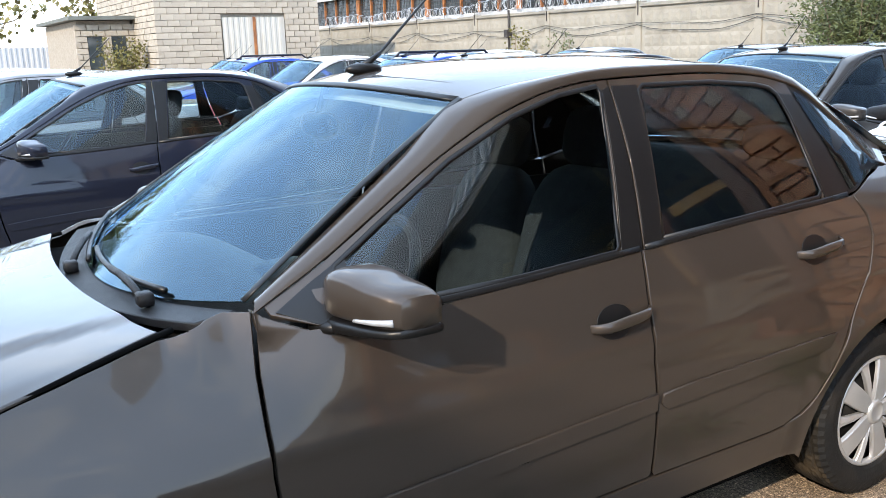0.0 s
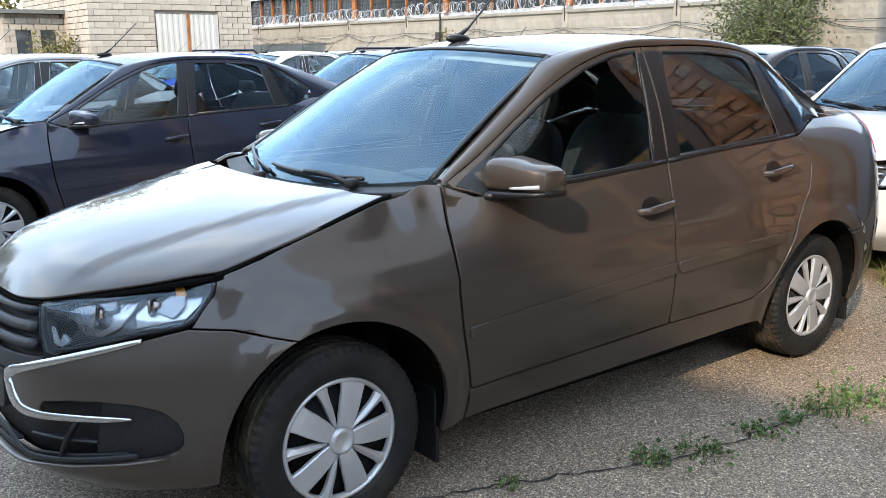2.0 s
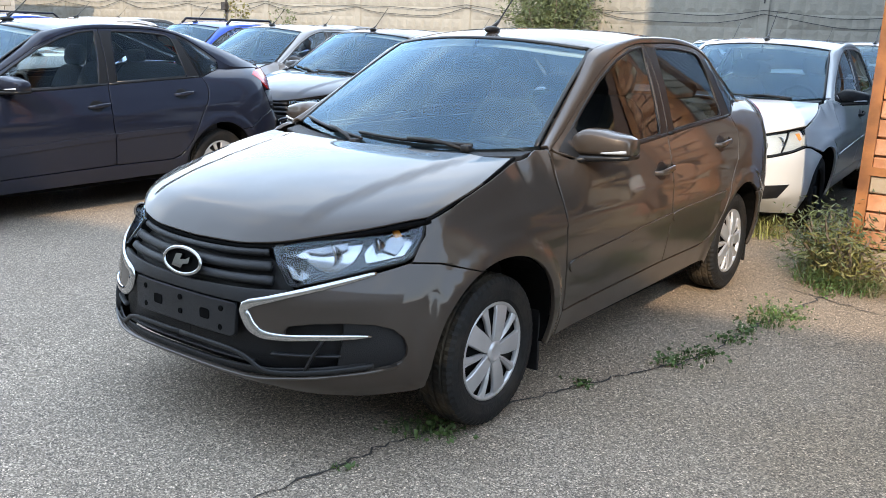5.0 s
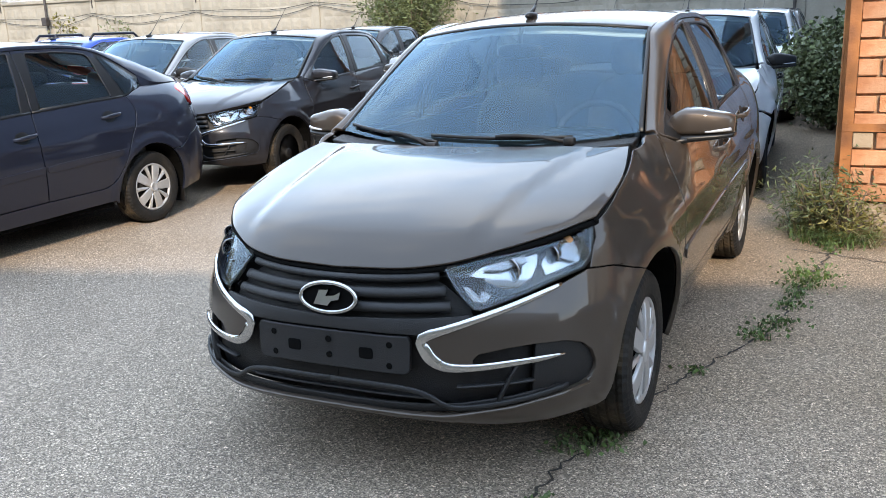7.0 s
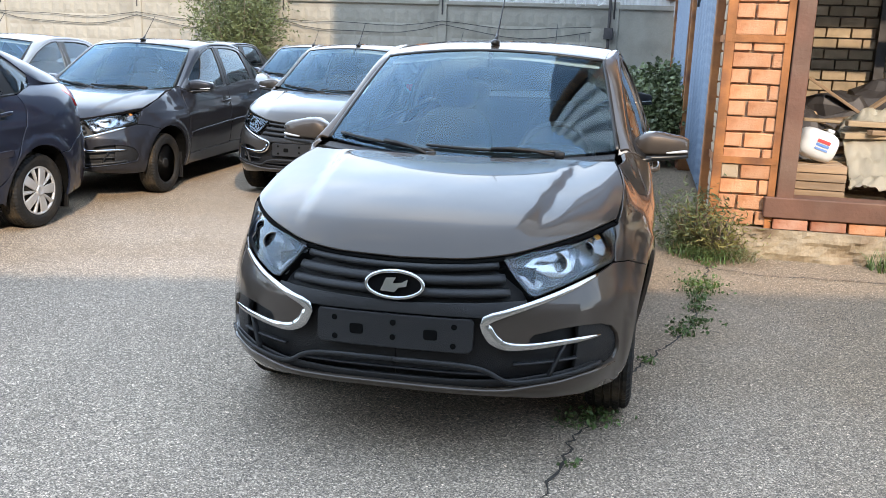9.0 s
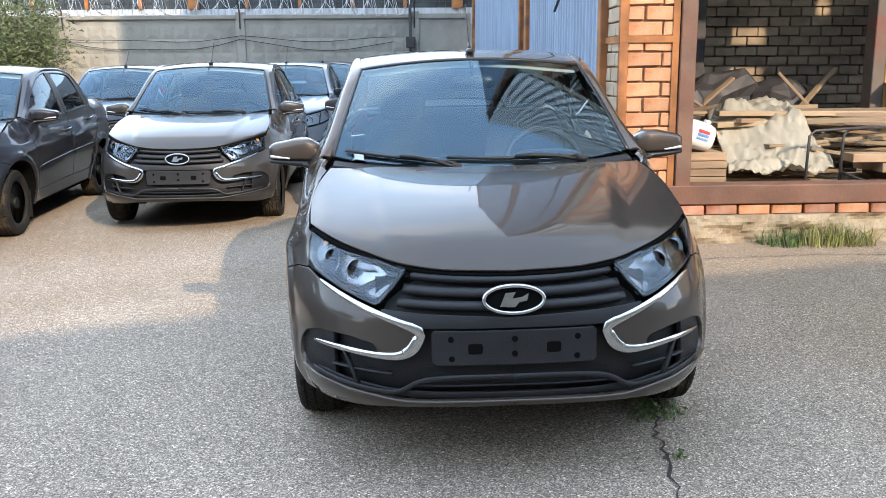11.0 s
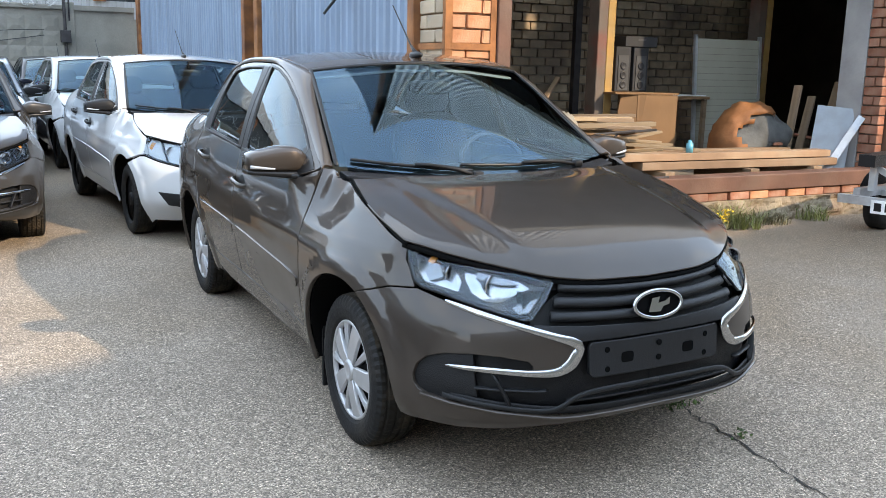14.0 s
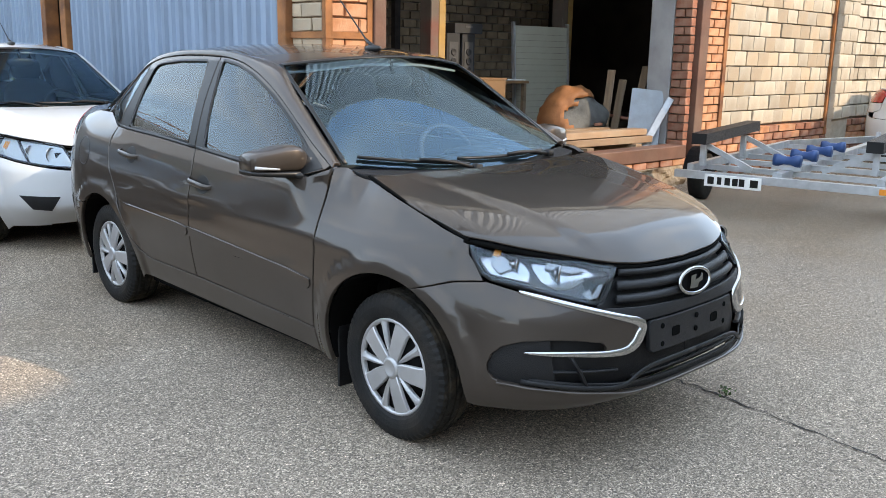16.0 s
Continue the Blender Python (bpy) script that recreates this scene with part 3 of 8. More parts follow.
# inside
part("floor_slab", boxm(P0 + 0.3, 14, GY + 0.18, 14, 0, 0.28), mat("dusty_floor", (0.21, 0.168, 0.122), 0.95, 0, 0.2, 2, 0.4, 30, dirt=(0.12, 0.095, 0.07), dscale=1.5, damt=0.6), garage)
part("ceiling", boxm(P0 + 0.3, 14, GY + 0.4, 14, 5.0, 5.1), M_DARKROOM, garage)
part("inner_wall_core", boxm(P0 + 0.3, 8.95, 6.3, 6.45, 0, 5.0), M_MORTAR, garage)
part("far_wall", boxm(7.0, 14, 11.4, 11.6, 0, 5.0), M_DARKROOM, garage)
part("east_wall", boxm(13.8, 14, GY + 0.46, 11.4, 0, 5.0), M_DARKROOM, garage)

# ---- hall across the yard to the south, behind the walk: it shades the front of the yard ----
south = thing("hall_building", "brick hall with ribbed upper cladding across the yard", "building", pose(0, -11.0, 0, 0, 0, 13.4))
part("wall", boxm(-34, 30, -6, 0, 0, 4.0), M_CONCRETE, south)
part("cladding", corrugated(64, 4.0, 7.0, 0.3, 0.05), M_GREYSHEET, south, at=pose(30, 0.01, 0, 0, 0, 180))
part("roof", boxm(-34, 30, -6, -0.02, 4.0, 6.98), M_ROOF, south)

# ---- cars ----
def paint(name, col, metal=0.55, rough=0.34):
    m = mat(name, col, rough, metal, 0.03, 2.0, coat=1.0, spec=0.1, fine=0.0)
    m.node_tree.nodes["Principled BSDF"].inputs["Coat IOR"].default_value = 1.42
    return m


PAINTS = {
    "taupe": paint("taupe_paint", (0.053, 0.0415, 0.0343), 0.40, 0.44),
    "graphite": paint("graphite_paint", (0.015, 0.0155, 0.020), 0.2),
    "grey": paint("grey_paint", (0.045, 0.042, 0.040), 0.3),
    "navy": paint("dark_blue_paint", (0.0115, 0.0145, 0.0270), 0.2),
    "white": paint("white_paint", (0.50, 0.50, 0.495), 0.0, 0.4),
    "silver": paint("silver_paint", (0.24, 0.26, 0.285), 0.3),
    "blue": paint("blue_paint", (0.015, 0.07, 0.42), 0.1),
}
C_PAINT = PAINTS["taupe"]
C_GLASS = glass("car_glass", (0.70, 0.84, 0.88), 1.78, (0.56, 0.82, 1.0))
C_SIDE = glass("side_glass", (0.70, 0.78, 0.78), 1.62, (0.85, 0.95, 1.0))
C_LENS = glass("headlight_lens", (0.90, 0.94, 0.96), 1.55, (0.8, 0.92, 1.0))
C_BLACK = mat("black_plastic", (0.008, 0.008, 0.009), 0.5, 0, 0.15, 12, 0.25, 260, spec=0.3)
C_GREY = mat("grey_plastic", (0.0135, 0.0142, 0.016), 0.48, 0, 0.12, 12, 0.2, 260, spec=0.35)
C_TRIM = mat("window_trim", (0.006, 0.006, 0.0065), 0.38, 0, 0.1, 12, spec=0.35)
C_CHROME = mat("chrome", (0.46, 0.47, 0.48), 0.05, 1.0, 0.03, 10)
C_REFLECT = mat("headlight_reflector", (0.38, 0.39, 0.41), 0.12, 1.0, 0.08, 30, 0.12, 45, stretch=(3.0, 1, 0.35))
C_BEZEL = mat("lamp_bezel", (0.010, 0.011, 0.014), 0.22, 0, 0.1, 12)
C_FLUTE = mat("fluted_reflector", (0.42, 0.43, 0.45), 0.22, 0.9, 0.25, 60, 0.35, 90, stretch=(4.0, 4.0, 0.5))
C_BRIGHT = mat("bright_reflector", (0.60, 0.61, 0.62), 0.25, 0.25, 0.2, 60, 0.3, 90, stretch=(4.0, 4.0, 0.5))
C_RUBBER = mat("tyre_rubber", (0.010, 0.0098, 0.0098), 0.7, 0, 0.25, 20, 0.2, 120, spec=0.25, dirt=(0.026, 0.021, 0.016), dscale=8, damt=0.6)
C_CAP = mat("hubcap_silver", (0.44, 0.44, 0.445), 0.36, 0.55, 0.06, 14)
C_TREAD = mat("tyre_tread", (0.018, 0.0155, 0.0125), 0.85, 0, 0.3, 20, 0.3, 90, dirt=(0.070, 0.052, 0.034), dscale=10, damt=0.7, spec=0.2)
C_STEEL = mat("black_wheel", (0.006, 0.006, 0.0065), 0.6, 0.0, spec=0.25)
C_SEAT = mat("seat_cloth", (0.034, 0.035, 0.038), 0.9, 0, 0.2, 30, 0.4, 300)
C_UNDER = mat("underbody", (0.004, 0.004, 0.004), 0.95, spec=0.05)
C_RED = mat("tail_lens", (0.35, 0.012, 0.015), 0.15, 0, 0.1, 12, coat=1.0)
C_AMBER = mat("amber_lens", (0.75, 0.26, 0.04), 0.2, 0, 0.1, 12, coat=1.0)
C_CLEAR = mat("clear_lens", (0.42, 0.43, 0.45), 0.15, 0.3, 0.05, 20, coat=1.0)


class Curve:
    """A smooth curve through (key, value) pairs that never overshoots."""

    def __init__(self, pts):
        self.k = [p[0] for p in pts]
        self.v = [p[1] for p in pts]
        h = [b - a for a, b in zip(self.k, self.k[1:])]
        d = [(b - a) / c for a, b, c in zip(self.v, self.v[1:], h)]
        m = [d[0]]
        for i in range(1, len(d)):
            m.append(0.0 if d[i - 1] * d[i] <= 0 else 3 * (h[i - 1] + h[i]) / ((2 * h[i] + h[i - 1]) / d[i - 1] + (h[i] + 2 * h[i - 1]) / d[i]))
        m.append(d[-1])
        self.m, self.h = m, h

    def __call__(self, x):
        k = self.k
        if x <= k[0]:
            return self.v[0] + self.m[0] * (x - k[0])
        if x >= k[-1]:
            return self.v[-1] + self.m[-1] * (x - k[-1])
        lo, hi = 0, len(k) - 1
        while hi - lo > 1:
            c = (lo + hi) // 2
            if k[c] <= x:
                lo = c
            else:
                hi = c
        t = (x - k[lo]) / self.h[lo]
        return (2 * t**3 - 3 * t**2 + 1) * self.v[lo] + (t**3 - 2 * t**2 + t) * self.h[lo] * self.m[lo] + (3 * t**2 - 2 * t**3) * self.v[hi] + (t**3 - t**2) * self.h[lo] * self.m[hi]


def ease(a, b, x):
    t = min(1, max(0, (x - a) / (b - a)))
    return t * t * (3 - 2 * t)


W_DOOR = Curve([(0.12, 0.70), (0.22, 0.755), (0.335, 0.79), (0.45, 0.816), (0.56, 0.834), (0.66, 0.842), (0.76, 0.837), (0.86, 0.822), (0.98, 0.788), (1.12, 0.735)])
W_FEND = Curve([(0.12, 0.75), (0.22, 0.79), (0.335, 0.818), (0.45, 0.83), (0.6, 0.838), (0.7, 0.832), (0.78, 0.808), (0.82, 0.778), (0.86, 0.745), (0.90, 0.714), (0.93, 0.690), (0.97, 0.662), (1.02, 0.61)])
W_REAR = Curve([(0.12, 0.74), (0.22, 0.785), (0.335, 0.81), (0.45, 0.825), (0.6, 0.838), (0.75, 0.838), (0.86, 0.828), (0.95, 0.805), (1.02, 0.768), (1.07, 0.715), (1.12, 0.64)])
Y_FRONT = Curve([(0.12, -1.80), (0.2, -1.905), (0.26, -1.985), (0.31, -2.037), (0.38, -2.042), (0.46, -2.035), (0.56, -2.033), (0.65, -2.006), (0.73, -1.972), (0.80, -1.925), (0.92, -1.84)])
N_FRONT = Curve([(0.12, 3.2), (0.36, 3.2), (0.55, 2.9), (0.73, 2.5), (0.85, 2.3), (1.0, 2.3)])
Y_REAR = Curve([(0.12, 2.05), (0.25, 2.15), (0.4, 2.185), (0.6, 2.175), (0.75, 2.13), (0.9, 2.095), (1.05, 2.06), (1.12, 2.0)])
FRONT_AX, REAR_AX, HUB = -1.238, 1.238, 0.288
Y1, Y2, N_REAR = -0.9, 1.25, 3.0


def arc_table(w, depth, n):
    """Unrolled length from the middle of the car's end to its side, against the turn."""
    tab, last, s = [], None, 0.0
    for i in range(201):
        f = math.pi / 2 * (1 - i / 200)
        p = (w * max(0, math.cos(f)) ** (2 / n), depth * math.sin(f) ** (2 / n))
        if last:
            s += math.dist(p, last)
        tab.append((s, f))
        last = p
    return tab


T_FRONT = arc_table(0.82, 1.12, 2.8)
T_REAR = arc_table(0.82, 0.92, 3.0)
S1 = T_FRONT[-1][0]
S2 = S1 + Y2 - Y1
S3 = S2 + T_REAR[-1][0]


def look_up(tab, x, i):
    """Column 1-i at x in column i."""
    up = tab[0][i] < tab[-1][i]
    lo, hi = 0, len(tab) - 1
    while hi - lo > 1:
        c = (lo + hi) // 2
        if (tab[c][i] <= x) == up:
            lo = c
        else:
            hi = c
    a, b = tab[lo], tab[hi]
    t = (x - a[i]) / (b[i] - a[i]) if b[i] != a[i] else 0
    return a[1 - i] + t * (b[1 - i] - a[1 - i])


def half_width(y, z):
    w = W_DOOR(z)
    a = 1 - ease(-1.06, -0.62, y)
    b = ease(0.85, 1.3, y)
    w = w + a * (W_FEND(z) - w) + b * (W_REAR(z) - w)
    for ax in (FRONT_AX, REAR_AX):
        d = math.hypot(y - ax, z - HUB)
        if 0.2 < d < 0.6:
            w += 0.013 * (1 - ease(0.405, 0.450, d))
    w += 0.007 * math.exp(-(((z - 0.755 - 0.04 * y) / 0.028) ** 2)) * ease(-1.5, -0.9, y) * (1 - ease(0.9, 1.5, y))
    return w


def skin(s, z):
    """The body's outer skin: s unrolled from the nose's middle round the left side, z up."""
    sg = 1 if s >= 0 else -1
    s = abs(s)
    if s <= S1:
        f, n, yf = look_up(T_FRONT, s, 0), N_FRONT(z), Y_FRONT(z)
        y = Y1 + (yf - Y1) * max(0, math.sin(f)) ** (2 / n)
        x = half_width(y, z) * max(0, math.cos(f)) ** (2 / n)
    elif s <= S2:
        y = Y1 + s - S1
        x = half_width(y, z)
    else:
        f = look_up(T_REAR, max(0, S3 - s), 0)
        yr = Y_REAR(z)
        y = Y2 + (yr - Y2) * max(0, math.sin(f)) ** (2 / N_REAR)
        x = half_width(y, z) * max(0, math.cos(f)) ** (2 / N_REAR)
    return Vector((sg * x, y, z))


def s_at_y(y, z):
    if Y1 <= y <= Y2:
        return S1 + y - Y1
    if y < Y1:
        u = min(1, (y - Y1) / (Y_FRONT(z) - Y1))
        return look_up(T_FRONT, math.asin(u ** (N_FRONT(z) / 2)), 1)
    u = min(1, (y - Y2) / (Y_REAR(z) - Y2))
    return S3 - look_up(T_REAR, math.asin(u ** (N_REAR / 2)), 1)


def s_at_x(x, z, rear=False):
    if rear:
        return S3 - look_up(T_REAR, math.acos(min(1, (x / 0.82) ** (N_REAR / 2))), 1)
    return look_up(T_FRONT, math.acos(min(1, (x / half_width(-1.9, z)) ** (N_FRONT(z) / 2))), 1)


def shell(s, z):
    """The outer skin, drawn in to the bonnet's edge along the wings."""
    p = skin(s, z)
    if -1.60 < p.y < -0.86 and z > 0.7:
        zh, xh = H_Z(p.y), H_X(p.y) + 0.006
        t = ease(zh - 0.13, zh, z) * (1 - ease(-0.97, -0.86, p.y)) * ease(-1.60, -1.50, p.y)
        if t > 0:
            p.x += math.copysign(t * (xh - abs(skin(s, zh).x)), p.x)
    return p


H_X = Curve([(-1.60, 0.690), (-1.53, 0.699), (-1.4, 0.704), (-1.25, 0.702), (-1.1, 0.688), (-1.0, 0.668), (-0.9, 0.645)])
H_Z = Curve([(-1.60, 0.808), (-1.53, 0.822), (-1.4, 0.862), (-1.25, 0.905), (-1.1, 0.942), (-1.0, 0.963), (-0.9, 0.978)])
BELT = Curve([(-0.85, 0.950), (-0.4, 0.956), (0.185, 0.984), (0.6, 1.006), (1.06, 1.026), (1.3, 1.085), (1.42, 1.088)])
# windscreen and roof edge, and the upper line of the doors: y -> x, z
E1X = Curve([(-0.8, 0.672), (-0.6, 0.632), (-0.4, 0.594), (-0.2, 0.558), (0.0, 0.562), (0.3, 0.572), (0.6, 0.572), (0.93, 0.560), (1.1, 0.568), (1.3, 0.596), (1.5, 0.64)])
E1Z = Curve([(-0.8, 1.0), (-0.6, 1.125), (-0.4, 1.252), (-0.2, 1.376), (0.0, 1.412), (0.3, 1.435), (0.6, 1.430), (0.93, 1.395), (1.1, 1.325), (1.3, 1.205), (1.5, 1.098)])
E2X = Curve([(-0.82, 0.725), (-0.66, 0.698), (-0.5, 0.672), (-0.3, 0.644), (-0.1, 0.622), (0.05, 0.612), (0.2, 0.606), (0.5, 0.606), (0.75, 0.610), (0.95, 0.622), (1.15, 0.656), (1.31, 0.688), (1.42, 0.690)])
E2Z = Curve([(-0.82, 0.985), (-0.66, 1.058), (-0.5, 1.148), (-0.3, 1.262), (-0.1, 1.348), (0.05, 1.388), (0.2, 1.404), (0.5, 1.408), (0.75, 1.396), (0.95, 1.355), (1.15, 1.225), (1.31, 1.100), (1.42, 1.078)])


def side(y, z, depth=0.0):
    """The left flank by y and z, pillars and windows leaning in above the belt."""
    b = BELT(y)
    if z <= b:
        x = half_width(y, z)
        if y < Y1 or y > Y2:
            x = shell(s_at_y(y, z), z).x
    else:
        t = (z - b) / max(0.02, E2Z(y) - b)
        x0 = half_width(y, b)
        x = x0 + (E2X(y) - x0) * min(1.15, t) + 0.014 * math.sin(math.pi * min(1, t))
    return Vector((x - depth, y, z))


YB = lambda a: -0.985 + 0.175 * a * a
ZB = lambda a: 0.958 + 0.046 * a * a


def screen(a, v):
    """The windscreen: a from -1 to 1 across, v up it."""
    x = a * (0.668 + (0.556 - 0.668) * v)
    y = YB(a) + ((-0.315 + 0.12 * a * a) - YB(a)) * v
    z = ZB(a) + ((1.418 - 0.04 * a * a) - ZB(a)) * v + 0.028 * 4 * v * (1 - v) * (1 - 0.6 * a * a)
    return Vector((x, y, z))


R_MID = Curve([(0.0, 1.418), (0.15, 1.45), (0.35, 1.468), (0.55, 1.472), (0.8, 1.455), (1.0, 1.428)])


def roof(a, v):
    y0, y1 = -0.315 + 0.12 * a * a, 1.03 - 0.10 * a * a
    y = y0 + (y1 - y0) * v
    ze = E1Z(y)
    return Vector((a * E1X(y), y, ze + (R_MID(v) - ze) * (1 - abs(a) ** 2.6)))


def rear_screen(a, v):
    y0, y1 = 1.03 - 0.10 * a * a, 1.56 - 0.06 * a * a
    y = y0 + (y1 - y0) * v
    z0, z1 = 1.428 - 0.033 * abs(a) ** 2.6, 1.108 - 0.01 * a * a
    return Vector((a * (0.560 + (0.64 - 0.560) * v), y, z0 + (z1 - z0) * v + 0.02 * 4 * v * (1 - v)))


HF_Y = Curve([(0.0, -1.962), (0.2, -1.952), (0.343, -1.915), (0.5, -1.81), (0.6, -1.70), (0.665, -1.60), (0.70, -1.53)])
HF_Z = Curve([(0.0, 0.722), (0.2, 0.728), (0.343, 0.742), (0.5, 0.775), (0.6, 0.797), (0.665, 0.815), (0.70, 0.822)])
HG = Curve([(0.0, 0.0), (0.02, 0.10), (0.06, 0.24), (0.13, 0.40), (0.25, 0.56), (0.45, 0.73), (0.75, 0.90), (1.0, 1.0)])


def hood(x, v):
    """The bonnet: x across, v from its front lip to the cowl."""
    ax = abs(x)
    y0, y1 = HF_Y(ax), -1.055 + 0.065 * (ax / 0.66) ** 2
    y = y0 + (y1 - y0) * v
    e = min(1, ax / 0.69) ** 2
    g = HG(v) * (1 - e) + math.copysign(abs(v) ** 0.85, v) * e
    z0, z1 = HF_Z(ax), 0.956 + 0.009 * e
    k = 0.40 + 0.12 * v
    z = z0 + (z1 - z0) * g + 0.011 * (1 - ease(k - 0.042, k + 0.030, ax)) * ease(0, 0.12, v) * (1 - 0.4 * ease(0.8, 1, v))
    return Vector((x, y, z))


def deck(a, v):
    """The boot's top, meeting the quarters along its sides."""
    y = 1.50 + 0.525 * v - 0.02 * (1 - v) * (a * a - 1)
    x = skin(s_at_y(min(y, 2.02), 1.088), 1.088).x
    return Vector((a * x, y, 1.088 + (0.020 + 0.012 * ease(0.7, 0.97, v)) * (1 - abs(a) ** 2.5) - 0.006 * ease(0.9, 1.0, v)))


SEDAN = (E1X, E1Z, E2X, E2Z)
LIFT_TAIL = [(y, skin(s_at_y(y, 1.088), 1.088).x) for y in (1.56, 1.72, 1.86, 1.96)]
LIFTBACK = (
    Curve([(-0.8, 0.672), (-0.6, 0.632), (-0.4, 0.594), (-0.2, 0.558), (0.0, 0.562), (0.3, 0.572), (0.6, 0.572), (0.93, 0.562), (1.1, 0.566), (1.3, 0.578), (1.5, 0.590), (1.7, 0.592), (1.9, 0.560)]),
    Curve([(-0.8, 1.0), (-0.6, 1.125), (-0.4, 1.252), (-0.2, 1.376), (0.0, 1.412), (0.3, 1.435), (0.6, 1.430), (0.93, 1.397), (1.1, 1.360), (1.3, 1.298), (1.5, 1.222), (1.7, 1.150), (1.9, 1.100)]),
    Curve([(-0.82, 0.725), (-0.66, 0.698), (-0.5, 0.672), (-0.3, 0.644), (-0.1, 0.622), (0.05, 0.612), (0.2, 0.606), (0.5, 0.606), (0.75, 0.610), (0.95, 0.622), (1.15, 0.650), (1.31, 0.676), (1.42, 0.688)] + LIFT_TAIL),
    Curve([(-0.82, 0.985), (-0.66, 1.058), (-0.5, 1.148), (-0.3, 1.262), (-0.1, 1.348), (0.05, 1.388), (0.2, 1.404), (0.5, 1.408), (0.75, 1.398), (0.95, 1.360), (1.15, 1.262), (1.31, 1.160), (1.42, 1.110), (1.56, 1.092), (1.96, 1.088)]),
)


def take_shape(curves):
    """Sets the roof's edge lines that the panels follow."""
    global E1X, E1Z, E2X, E2Z
    E1X, E1Z, E2X, E2Z = curves


def lift_screen(a, v):
    """The liftback's long sloping rear window."""
    y0, y1 = 1.03 - 0.10 * a * a, 1.80 - 0.05 * a * a
    y = y0 + (y1 - y0) * v
    zc = E1Z(y) + 0.052 * max(0.0, 1 - 2.0 * v) + 0.004
    return Vector((a * E1X(y), y, E1Z(y) + (zc - E1Z(y)) * (1 - abs(a) ** 2.6)))


def lift_deck(a, v):
    """The liftback's tail lip."""
    p = lift_screen(a, 1.0)
    y = p.y + (2.035 - p.y) * v
    x1 = skin(s_at_y(2.0, 1.088), 1.088).x
    return Vector((p.x + (a * x1 - p.x) * v, y, p.z + (1.10 - p.z) * v + 0.012 * math.sin(math.pi * min(1, max(0, v)))))


def smooth_line(pts, n=5):
    """Points along a smooth open line through pts."""
    out = []
    for i in range(len(pts) - 1):
        p0, p1, p2, p3 = (Vector(pts[j]) for j in (max(i - 1, 0), i, i + 1, min(i + 2, len(pts) - 1)))
        for k in range(n):
            t = k / n
            out.append(tuple(0.5 * (2 * p1 + (p2 - p0) * t + (2 * p0 - 5 * p1 + 4 * p2 - p3) * t * t + (3 * p1 - p0 - 3 * p2 + p3) * t**3)))
    out.append(tuple(pts[-1]))
    return out


